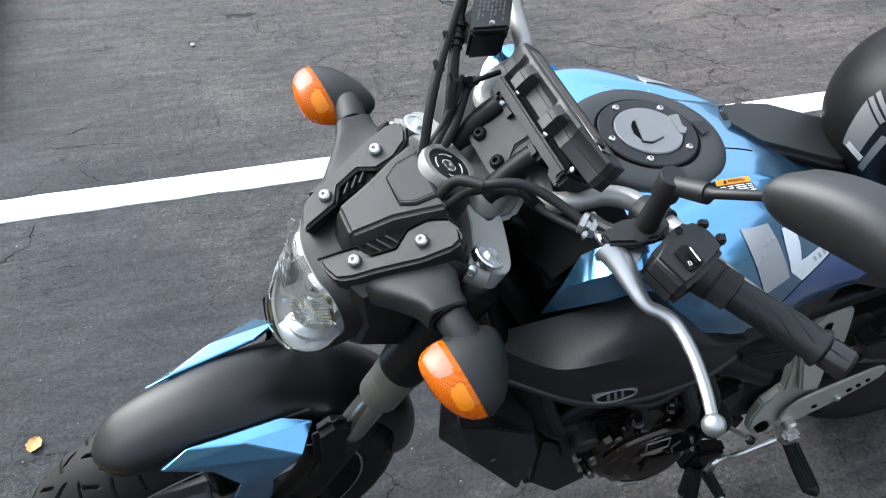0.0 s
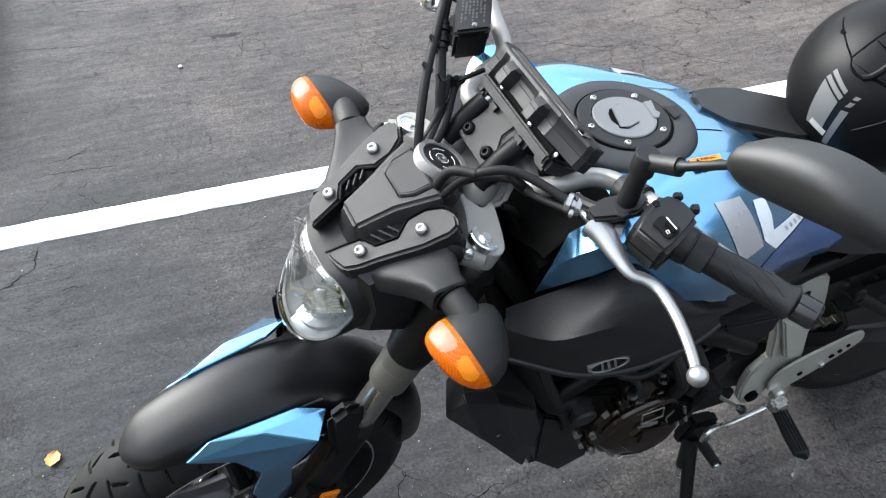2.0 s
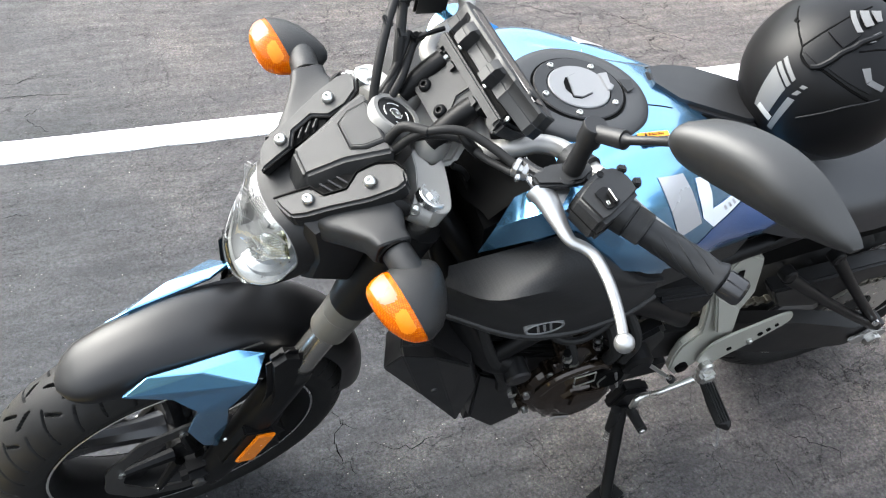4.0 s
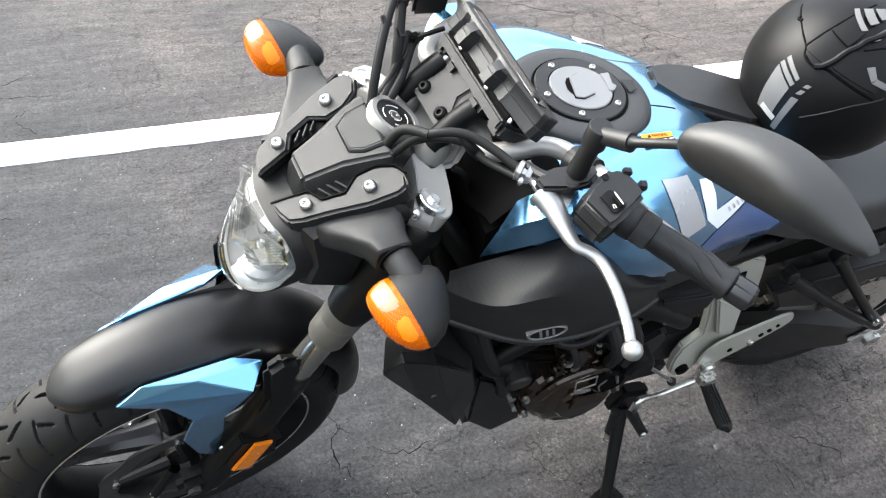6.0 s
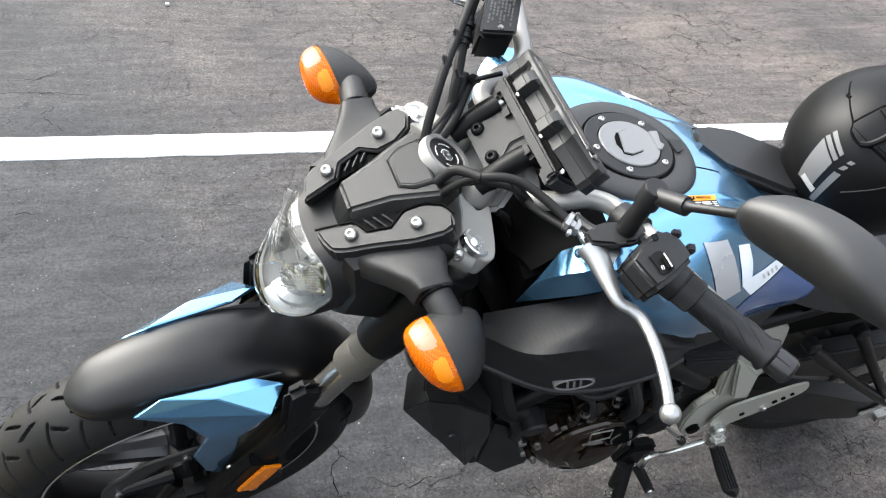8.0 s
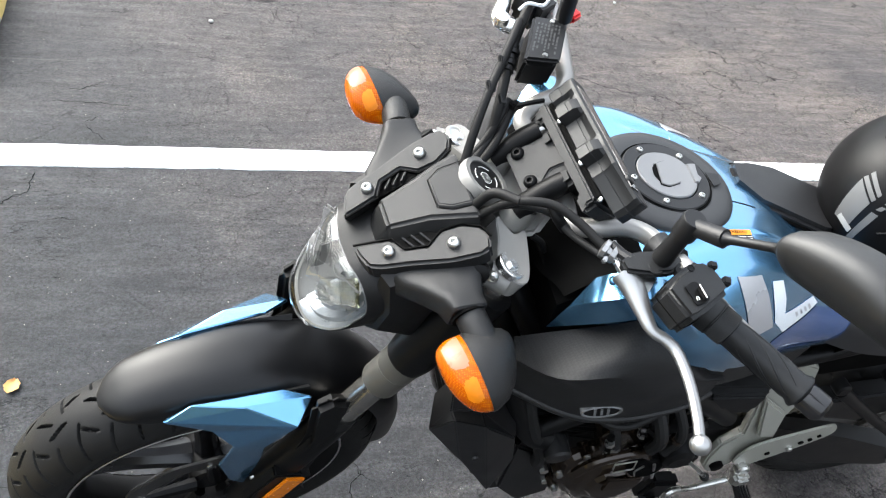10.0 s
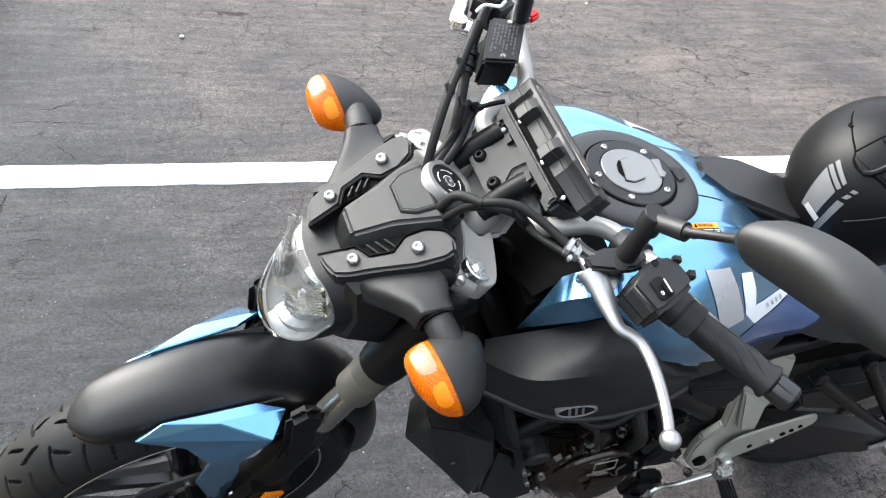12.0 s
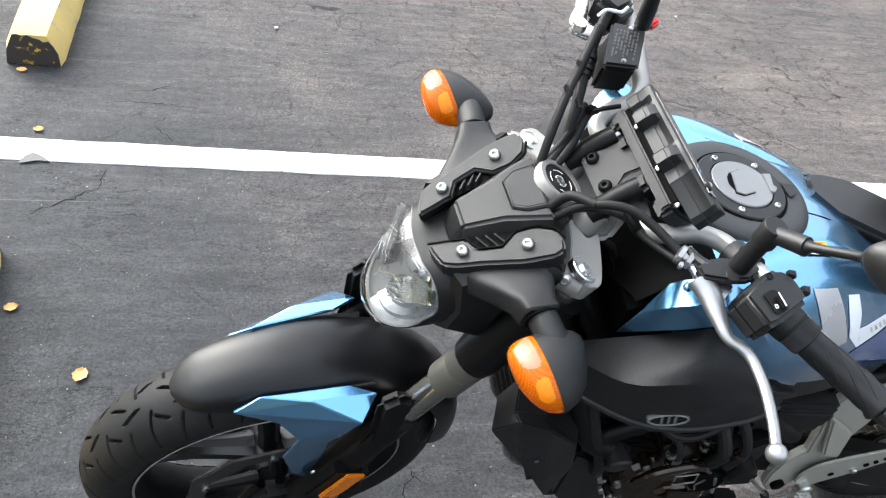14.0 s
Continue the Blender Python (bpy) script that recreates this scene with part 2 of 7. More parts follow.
# ---- ground ----
def asphalt():
    m = bpy.data.materials.new("asphalt")
    m.use_nodes = True
    n, l = m.node_tree.nodes, m.node_tree.links
    b = n["Principled BSDF"]
    co = n.new("ShaderNodeTexCoord")

    def noise_tex(scale, detail=4, rough=0.6, stretch=None):
        t = n.new("ShaderNodeTexNoise")
        t.inputs["Scale"].default_value, t.inputs["Detail"].default_value, t.inputs["Roughness"].default_value = scale, detail, rough
        if stretch:
            mp = n.new("ShaderNodeMapping")
            mp.inputs["Scale"].default_value = stretch
            l.new(co.outputs["Object"], mp.inputs["Vector"])
            l.new(mp.outputs["Vector"], t.inputs["Vector"])
        else:
            l.new(co.outputs["Object"], t.inputs["Vector"])
        return t

    def ramp(src, stops):
        r = n.new("ShaderNodeValToRGB")
        while len(r.color_ramp.elements) < len(stops):
            r.color_ramp.elements.new(0.5)
        for e, (p, c) in zip(r.color_ramp.elements, stops):
            e.position, e.color = p, (c, c, c, 1)
        l.new(src, r.inputs["Fac"])
        return r.outputs["Color"]

    def mixed(a, c, fac, kind="MIX"):
        x = n.new("ShaderNodeMix")
        x.data_type, x.blend_type = "RGBA", kind
        for key, v in (("A", a), ("B", c), ("Factor", fac)):
            if isinstance(v, (tuple, float)):
                x.inputs[key].default_value = v
            else:
                l.new(v, x.inputs[key])
        return x.outputs["Result"]

    broad = noise_tex(0.9, 6, 0.62)
    streak = noise_tex(3.0, 6, 0.65, (0.5, 2.2, 1))
    grit = noise_tex(420, 3, 0.8)
    stones = n.new("ShaderNodeTexVoronoi")
    stones.inputs["Scale"].default_value = 330
    l.new(co.outputs["Object"], stones.inputs["Vector"])
    base = mixed((0.028, 0.029, 0.032, 1), (0.052, 0.0515, 0.052, 1), ramp(broad.outputs["Fac"], [(0.38, 0), (0.66, 1)]))
    base = mixed(base, (0.072, 0.070, 0.069, 1), ramp(streak.outputs["Fac"], [(0.45, 0), (0.78, 0.8)]))
    # bare pale aggregate where the sealing coat has worn off
    worn = noise_tex(1.7, 5, 0.6)
    patch = ramp(worn.outputs["Fac"], [(0.52, 0), (0.62, 1)])
    speck = ramp(stones.outputs["Color"], [(0.55, 0), (0.75, 1)])
    both = mixed((0, 0, 0, 1), patch, speck)
    base = mixed(base, (0.16, 0.15, 0.12, 1), mixed((0, 0, 0, 1), both, 0.26))
    blotch = noise_tex(38, 6, 0.75)
    base = mixed(base, ramp(blotch.outputs["Fac"], [(0.3, 0.1), (0.7, 0.9)]), 0.55, "OVERLAY")
    base = mixed(base, grit.outputs["Color"], 0.8, "OVERLAY")
    coarse = noise_tex(120, 4, 0.85)
    base = mixed(base, ramp(coarse.outputs["Fac"], [(0.32, 0.02), (0.68, 0.98)]), 0.85, "OVERLAY")
    # long faint scrape marks of the squeegee along the bays
    scrape = noise_tex(7, 3, 0.5, (0.12, 3.0, 1))
    base = mixed(base, (0.10, 0.098, 0.096, 1), ramp(scrape.outputs["Fac"], [(0.60, 0), (0.75, 0.22)]))
    # the sealing coat is fresher and darker towards the front of the bay, bleached and browner towards the lane; the
    # slant by y also paints in the bike's shade
    sep = n.new("ShaderNodeSeparateXYZ")
    l.new(co.outputs["Object"], sep.inputs["Vector"])
    shift = n.new("ShaderNodeMath")
    shift.operation = "MULTIPLY_ADD"
    l.new(broad.outputs["Fac"], shift.inputs[0])
    shift.inputs[1].default_value = 1.6
    slant = n.new("ShaderNodeMath")
    slant.operation = "MULTIPLY_ADD"
    l.new(sep.outputs["Y"], slant.inputs[0])
    slant.inputs[1].default_value = 0.55
    l.new(sep.outputs["X"], slant.inputs[2])
    l.new(slant.outputs["Value"], shift.inputs[2])
    span = n.new("ShaderNodeMapRange")
    span.interpolation_type = "SMOOTHSTEP"
    span.inputs["From Min"].default_value, span.inputs["From Max"].default_value = 0.5, 3.3
    l.new(shift.outputs["Value"], span.inputs["Value"])
    base = mixed(base, mixed((0.44, 0.47, 0.52, 1), (1.37, 1.20, 1.08, 1), span.outputs["Result"]), 1.0, "MULTIPLY")
    brush = noise_tex(16, 5, 0.65, (0.35, 1.7, 1))
    base = mixed(base, ramp(brush.outputs["Fac"], [(0.32, 0.12), (0.68, 0.88)]), 0.44, "OVERLAY")
    scratch = noise_tex(9, 2, 0.5, (0.05, 5.0, 1))
    base = mixed(base, (0.15, 0.148, 0.146, 1), ramp(scratch.outputs["Fac"], [(0.70, 0), (0.73, 0.30), (0.76, 0)]))
    # a net of shrinkage cracks, bent by noise
    warp = noise_tex(5, 5, 0.7)
    vec = n.new("ShaderNodeVectorMath")
    vec.operation = "MULTIPLY_ADD"
    l.new(warp.outputs["Color"], vec.inputs[0])
    vec.inputs[1].default_value = (0.16, 0.16, 0)
    jag = noise_tex(45, 3, 0.7)
    jagged = n.new("ShaderNodeVectorMath")
    jagged.operation = "MULTIPLY_ADD"
    l.new(jag.outputs["Color"], jagged.inputs[0])
    jagged.inputs[1].default_value = (0.022, 0.022, 0)
    l.new(co.outputs["Object"], jagged.inputs[2])
    l.new(jagged.outputs["Vector"], vec.inputs[2])

    def cracks(scale, width):
        v = n.new("ShaderNodeTexVoronoi")
        v.feature = "DISTANCE_TO_EDGE"
        v.inputs["Scale"].default_value = scale
        l.new(vec.outputs["Vector"], v.inputs["Vector"])
        return ramp(v.outputs["Distance"], [(0, 1), (width * 0.35, 1), (width * 0.7, 0)])

    c1, c2 = cracks(4.6, 0.0080), cracks(9.5, 0.0150)
    gate = ramp(noise_tex(2.3, 3).outputs["Fac"], [(0.44, 0), (0.47, 1)])
    gate2 = ramp(noise_tex(1.3, 3).outputs["Fac"], [(0.47, 0), (0.50, 1)])
    crack2 = mixed((0, 0, 0, 1), c2, gate2)
    contour = noise_tex(5.5, 5, 0.6, (0.55, 1.9, 1))
    hair = ramp(contour.outputs["Fac"], [(0.4955, 0), (0.4985, 1), (0.5015, 1), (0.5045, 0)])
    hair_gate = ramp(noise_tex(3.1, 3).outputs["Fac"], [(0.52, 0), (0.56, 0.75)])
    hairs = mixed((0, 0, 0, 1), hair, hair_gate)
    open_cracks = mixed(mixed((0, 0, 0, 1), c1, gate), crack2, 1.0, "LIGHTEN")
    width = n.new("ShaderNodeMapRange")
    width.inputs["To Min"].default_value, width.inputs["To Max"].default_value = 0.36, 0.80
    l.new(span.outputs["Result"], width.inputs["Value"])
    all_cracks = mixed(mixed((0, 0, 0, 1), open_cracks, width.outputs["Result"]), hairs, 1.0, "LIGHTEN")
    base = mixed(base, (0.006, 0.006, 0.0065, 1), all_cracks)
    l.new(base, b.inputs["Base Color"])
    b.inputs["Roughness"].default_value = 0.72
    dull = n.new("ShaderNodeMapRange")
    dull.inputs["To Min"].default_value, dull.inputs["To Max"].default_value = 0.32, 0.0
    l.new(all_cracks, dull.inputs["Value"])
    l.new(dull.outputs["Result"], b.inputs["Specular IOR Level"])
    h = mixed(mixed(grit.outputs["Color"], stones.outputs["Color"], 0.4), brush.outputs["Color"], 0.5)
    h = mixed(h, (0, 0, 0, 1), all_cracks)
    bump = n.new("ShaderNodeBump")
    bump.inputs["Strength"].default_value, bump.inputs["Distance"].default_value = 0.9, 0.0055
    l.new(h, bump.inputs["Height"])
    l.new(bump.outputs["Normal"], b.inputs["Normal"])
    return m


g = bmesh.new()
bmesh.ops.create_grid(g, x_segments=40, y_segments=40, size=300)
ground = tagged(part("ground", g, asphalt(), None), "dark cracked asphalt of a parking lot", "asphalt", kind="structure")


def road_paint():
    m = shader("road_paint", (0.84, 0.85, 0.86), 0.6, bump=0.4, grain_scale=350, wear=0.06, wear_scale=5)
    n, l = m.node_tree.nodes, m.node_tree.links
    b = n["Principled BSDF"]
    old = b.inputs["Base Color"].links[0].from_socket
    co = n.new("ShaderNodeTexCoord")
    chips = n.new("ShaderNodeTexNoise")
    chips.inputs["Scale"].default_value, chips.inputs["Detail"].default_value = 26, 8
    l.new(co.outputs["Object"], chips.inputs["Vector"])
    fine = n.new("ShaderNodeTexVoronoi")
    fine.feature = "DISTANCE_TO_EDGE"
    fine.inputs["Scale"].default_value = 4.2
    warp = n.new("ShaderNodeTexNoise")
    warp.inputs["Scale"].default_value, warp.inputs["Detail"].default_value = 5, 5
    l.new(co.outputs["Object"], warp.inputs["Vector"])
    add = n.new("ShaderNodeVectorMath")
    add.operation = "MULTIPLY_ADD"
    add.inputs[1].default_value = (0.16, 0.16, 0)
    l.new(warp.outputs["Color"], add.inputs[0])
    l.new(co.outputs["Object"], add.inputs[2])
    l.new(add.outputs["Vector"], fine.inputs["Vector"])
    r1, r2 = n.new("ShaderNodeValToRGB"), n.new("ShaderNodeValToRGB")
    for r, (p0, c0), (p1, c1) in ((r1, (0.0, 0.75), (0.008, 0.0)), (r2, (0.63, 0.0), (0.70, 0.6))):
        for e, p, c in ((r.color_ramp.elements[0], p0, c0), (r.color_ramp.elements[1], p1, c1)):
            e.position, e.color = p, (c, c, c, 1)
    l.new(fine.outputs["Distance"], r1.inputs["Fac"])
    l.new(chips.outputs["Fac"], r2.inputs["Fac"])
    for r in (r1, r2):
        x = n.new("ShaderNodeMix")
        x.data_type = "RGBA"
        l.new(r.outputs["Color"], x.inputs["Factor"])
        l.new(old, x.inputs["A"])
        x.inputs["B"].default_value = (0.12, 0.12, 0.115, 1)
        old = x.outputs["Result"]
    l.new(old, b.inputs["Base Color"])
    return m


def paint_line():
    """A hand-sprayed stripe with slightly uneven edges."""
    bm = bmesh.new()
    rows = []
    n = 260
    for i in range(n + 1):
        x = -3.6 + 8.2 * i / n
        mid = 1.164 - 0.0143 * (x + 0.5) + 0.004 * noise.noise((x * 0.7, 3, 0))
        lo = mid - 0.05 + 0.0035 * noise.noise((x * 9, 0, 0)) + 0.002 * noise.noise((x * 40, 1, 0))
        hi = mid + 0.05 + 0.0035 * noise.noise((x * 9, 7, 0)) + 0.002 * noise.noise((x * 40, 8, 0))
        rows.append([bm.verts.new((x, y, z)) for y, z in ((lo - 0.001, 0.0), (lo, 0.0035), (hi, 0.0035), (hi + 0.001, 0.0))])
    for a, b in zip(rows, rows[1:]):
        for i in range(3):
            bm.faces.new((a[i], a[i + 1], b[i + 1], b[i]))
    return bm


line_ob = part("parking_line", paint_line(), road_paint(), None)
tagged(line_ob, "white painted parking bay line on asphalt", "line", kind="structure")

# a flake of paint has lifted off near the wheel stop
part("bare_patch", slab([(-0.656, 1.094, 0.005), (-0.642, 1.129, 0.005), (-0.625, 1.146, 0.005), (-0.603, 1.135, 0.005), (-0.571, 1.105, 0.005), (-0.604, 1.111, 0.005), (-0.629, 1.101, 0.005)], (0, 0, 0.001)), shader("bare_asphalt", (0.10, 0.10, 0.10), 0.85, bump=0.6, grain_scale=300, wear=0.3, wear_scale=60), line_ob)
# an unseen low wall, added behind the camera to dim light and reflections from that side
wall = part("unseen_wall_south", slab([(-30, -9.3, 0), (20.3, -9.3, 0), (20.3, -9.0, 0), (-30, -9.0, 0)], (0, 0, 2.8)), shader("added_dull_wall", (0.062, 0.058, 0.040), 0.9, bump=0.6, grain_scale=40, wear=0.5, wear_scale=2.5), None)
# more unseen walls, added so that reflections meet a dark horizon
plain = shader("added_plain_wall", (0.06, 0.059, 0.057), 0.85, bump=0.4, grain_scale=60, wear=0.2, wear_scale=0.6)
for name, outline, h in (("unseen_wall_north", [(-30, 30, 0), (20, 30, 0), (20, 30.3, 0), (-30, 30.3, 0)], 2.5), ("unseen_wall_west", [(-30.3, -9, 0), (-30, -9, 0), (-30, 30, 0), (-30.3, 30, 0)], 2.5), ("unseen_wall_east", [(20, -9, 0), (20.3, -9, 0), (20.3, 30, 0), (20, 30, 0)], 6.0)):
    tagged(part(name, slab(outline, (0, 0, h)), plain, None), "unseen plain wall added to darken the horizon", "wall", kind="structure")
tagged(wall, "unseen low brown wall added to dim light and reflections", "wall", kind="structure")


# ---- the motorcycle: front end, turned with the fork ----
bike = new("motorcycle")
bike.matrix_world = Matrix.Rotation(LEAN, 4, "X")
tagged(bike, "blue and black naked motorcycle leaning on its side stand", "motorcycle")

AMBER = shader("amber_plastic", (1.0, 0.23, 0.001), 0.14, wear=0.04)
_b = AMBER.node_tree.nodes["Principled BSDF"]
# pale sky reflection and yellow lamp glow of the lens, put into two colours
SKY_SHEEN = shader("amber_with_sky_sheen", (0.27, 0.125, 0.075), 0.30, coat=0.1, wear=0.12, wear_scale=60)
GLOW = shader("amber_with_lamp_glow", (0.52, 0.150, 0.0), 0.5, coat=0.1, wear=0.22, wear_scale=150)
for m in (SKY_SHEEN, GLOW):
    m.node_tree.nodes["Principled BSDF"].inputs["Specular IOR Level"].default_value = 0.25
GLASS = bpy.data.materials.new("clear_lens")
GLASS.use_nodes = True
_t = GLASS.node_tree
_c, _g, _x, _f = (_t.nodes.new("ShaderNode" + k) for k in ("BsdfTransparent", "BsdfGlossy", "MixShader", "Fresnel"))
_c.inputs["Color"].default_value, _g.inputs["Roughness"].default_value, _f.inputs["IOR"].default_value = (0.93, 0.95, 0.95, 1), 0.03, 1.45
_t.links.new(_f.outputs["Fac"], _x.inputs["Fac"])
_t.links.new(_c.outputs["BSDF"], _x.inputs[1])
_t.links.new(_g.outputs["BSDF"], _x.inputs[2])
_t.links.new(_x.outputs["Shader"], _t.nodes["Material Output"].inputs["Surface"])


def tyre(center, radius, half, grooves, n=1100, k=96, bm=None):
    """A tyre with a rounded crown and swept grooves pressed into its tread."""
    bm = bm or bmesh.new()
    c = Vector(center)
    inner = 0.222
    rings = []
    for i in range(n):
        a = 2 * math.pi * i / n
        ring = []
        for j in range(k + 1):
            s = j / k * 2 - 1
            w = abs(s)
            if w > 0.8:
                u = (w - 0.8) / 0.2
                y, r = half * (0.985 - 0.2 * u * u), radius - half * 0.72 - u * (radius - half * 0.72 - inner)
            else:
                y = half * math.sin(w / 0.8 * 1.42) / math.sin(1.42) * 0.985
                r = radius - half * 0.72 * (1 - math.cos(w / 0.8 * 1.42)) / (1 - math.cos(1.42))
            d = 0.0
            if grooves and w < 0.8:
                for off, slope, lo, hi, bend in grooves:
                    if not lo < w < hi:
                        continue
                    u = w - lo
                    mid = off + slope * u + bend * u * u + (5 if s > 0 else 0)
                    ph = (math.degrees(a) - mid + 9) % 18 - 9
                    steep = (slope + 2 * bend * u) * 0.07
                    gap = abs(ph) * 5.2 / math.sqrt(1 + steep * steep)
                    if gap < 1.9:
                        e = min(1, (1.9 - gap) / 0.6) * min(1, u / 0.03) * min(1, (hi - w) / 0.03)
                        d = max(d, 0.009 * e * e * (3 - 2 * e))
            r -= d
            ring.append(c + Vector((math.cos(a) * r, math.copysign(y, s) if s else 0, math.sin(a) * r)))
        rings.append(ring)
    vs = [[bm.verts.new(p) for p in r] for r in rings]
    for i in range(n):
        a, b = vs[i], vs[(i + 1) % n]
        for j in range(k):
            bm.faces.new((a[j], a[j + 1], b[j + 1], b[j]))
    return bm


GLOSSBLACK = shader("gloss_black_paint", (0.006, 0.006, 0.007), 0.22, wear=0.2)


def wheel(center, radius, half, rim_half, steered, front):
    """A cast wheel: tyre, rim with its edge line, paired spokes, hub."""
    t = part("front_wheel" if front else "rear_wheel", lathe([(-0.055, 0.028), (-0.05, 0.034), (0.05, 0.034), (0.055, 0.028)], center, (0, 1, 0), 32), BLACK, bike, "black cast hub", steered)
    part("tyre", tyre(center, radius, half, [(0, 9, 0.12, 0.72, -6), (9, 9, 0.30, 0.76, -4), (0, -34, 0.20, 0.34, 0), (4, 46, 0.02, 0.17, 0)], *((1100, 96) if front else (240, 40))), RUBBER, t, "grooved black road tyre", steered, sharp=50)
    w = rim_half
    part("rim", lathe([(-w, 0.226), (-w - 0.004, 0.222), (-w, 0.214), (-w * 0.7, 0.200), (-w * 0.3, 0.192), (w * 0.3, 0.192), (w * 0.7, 0.200), (w, 0.214), (w + 0.004, 0.222), (w, 0.226)], center, (0, 1, 0), 72, capped=False), BLACK, t, "", steered)
    for s in (-1, 1):
        part("rim_stripe", lathe([(s * (w + 0.0045), 0.2235), (s * (w + 0.0055), 0.222), (s * (w + 0.0045), 0.2195)], center, (0, 1, 0), 72, capped=False), ALLOY, t, "thin silver rim line", steered)
    c = Vector(center)
    for i in range(5):
        mid_a = 2 * math.pi * i / 5 + 0.35
        rings = []
        for r, w_, d_ in ((0.030, 0.020, 0.024), (0.070, 0.0165, 0.019), (0.120, 0.018, 0.015), (0.165, 0.024, 0.014), (0.198, 0.036, 0.016)):
            u, v = Vector((math.cos(mid_a), 0, math.sin(mid_a))), Vector((-math.sin(mid_a), 0, math.cos(mid_a)))
            rings.append([c + u * r + v * (w_ * p) + Vector((0, d_ * q, 0)) for p, q in ((-1, -0.4), (-0.55, -1), (0.55, -1), (1, -0.4), (1, 0.4), (0.55, 1), (-0.55, 1), (-1, 0.4))])
        part("spoke", skin(bmesh.new(), rings), GLOSSBLACK, t, "", steered, 30)
    return t


front_wheel = wheel((0, 0, 0.30), 0.30, 0.06, 0.046, True, True)


DARKSTEEL = shader("dark_disc_steel", (0.09, 0.088, 0.085), 0.4, metal=0.9, wear=0.3, wear_scale=40)


def brake_disc(side):
    y = side * 0.068
    bm = bmesh.new()
    n = 120
    rings = []
    for r0, yy in ((0.112, y - 0.0022), (0.141, y - 0.0022), (0.141, y + 0.0022), (0.112, y + 0.0022), (0.112, y - 0.0022)):
        rings.append([Vector((math.cos(a) * r, yy, 0.3 + math.sin(a) * r)) for a in [2 * math.pi * j / n for j in range(n)] for r in [r0 + (0.0028 * math.sin(10 * a))]])
    skin(bm, rings, caps=False)
    d = part("brake_disc", bm, DARKSTEEL, front_wheel, "steel wave brake disc", True)
    for i in range(5):
        a = 2 * math.pi * i / 5 + 0.2
        part("carrier", tube([(math.cos(a) * 0.03, y * 0.85, 0.3 + math.sin(a) * 0.03), (math.cos(a + 0.15) * 0.115, y, 0.3 + math.sin(a + 0.15) * 0.115)], [0.012, 0.007], 8, 1), BLACK, d, "", True)
        part("bobbin", lathe([(-0.005, 0.007), (0.005, 0.007)], (math.cos(a + 0.15) * 0.114, y, 0.3 + math.sin(a + 0.15) * 0.114), (0, 1, 0), 12), STEEL, d, "", True)


brake_disc(-1)
brake_disc(1)

# fork legs: a grey tube, a black slider, a cast collar under the headlight
AXIS = Vector((math.sin(RAKE), 0, math.cos(RAKE)))


def leg(y, z):
    """A point on a fork leg at height z."""
    return Vector((0.332 - (0.941 - z) * math.tan(RAKE), y, z))


for s in (-1, 1):
    y = s * 0.096
    fork = part("fork_leg", tube([leg(y, 0.50), leg(y, 0.935)], 0.0205, 20, 1), TUBE, bike, "polished grey fork tube", True)
    part("slider", tube([leg(y, 0.262), leg(y, 0.30), leg(y, 0.35), leg(y, 0.55), leg(y, 0.585)], [0.02, 0.027, 0.029, 0.0275, 0.026], 20, 1), BLACK, fork, "black fork slider", True)
    part("dust_seal", tube([leg(y, 0.584), leg(y, 0.60)], [0.0265, 0.0235], 20, 1), RUBBER, fork, "", True)
    part("axle_foot", block((0.012, y, 0.30), (0.075, 0.034, 0.052), (0, 0, 0), 0.012), BLACK, fork, "", True)
    part("axle_end", lathe([(0, 0.012), (s * 0.006, 0.012), (s * 0.008, 0.009)], (0, y + s * 0.017, 0.30), (0, 1, 0), 6), DARKSTEEL, fork, "", True)
    part("pinch_bolt", lathe([(0, 0.006), (0.007, 0.006), (0.008, 0.004)], (0.03, y + s * 0.016, 0.285), (0, s, 0), 12), STEEL, fork, "", True)
    part("collar", tube([leg(y, 0.682), leg(y, 0.685), leg(y, 0.716), leg(y, 0.7175), leg(y, 0.719), leg(y, 0.745), leg(y, 0.748)], [0.0270, 0.0282, 0.0286, 0.0280, 0.0292, 0.0296, 0.0285], 28, 1), FORKRING, fork, "cast grey collar", True)
    part("upper_cover", tube([leg(y, 0.742), leg(y, 0.76), leg(y, 0.90)], [0.031, 0.034, 0.034], 20, 1), BLACK, fork, "", True)

# lower triple clamp
part("lower_clamp", block((0.275, 0, 0.775), (0.07, 0.25, 0.04), (0, 24, 0), 0.012), BLACK, bike, "", True)

# brake caliper and reflector behind the left leg
for s in (-1, 1):
    cal = part("brake_caliper", block((0.105, s * 0.085, 0.375), (0.07, 0.06, 0.12), (0, -22, 0), 0.016), BLACK, bike, "black brake caliper", True)
    for dz in (-0.03, 0.03):
        part("caliper_bolt", lathe([(0, 0.008), (s * 0.01, 0.008)], (0.10 + dz * 0.4, s * 0.116, 0.375 + dz), (0, 1, 0), 6), STEEL, cal, "", True)
r0 = (0.092, -0.132, 0.415)
REFL = shader("amber_reflector", (0.62, 0.17, 0.004), 0.22, coat=0.4, bump=0.5, grain_scale=900, wear=0.08, wear_scale=120)
rf = part("reflector", block(r0, (0.034, 0.006, 0.088), (0, 26, 0), 0.002), REFL, bike, "amber side reflector", True)
part("stay", block((r0[0] - 0.012, r0[1] + 0.014, r0[2]), (0.05, 0.02, 0.1), (0, 26, 0), 0.003), BLACK, rf, "", True)


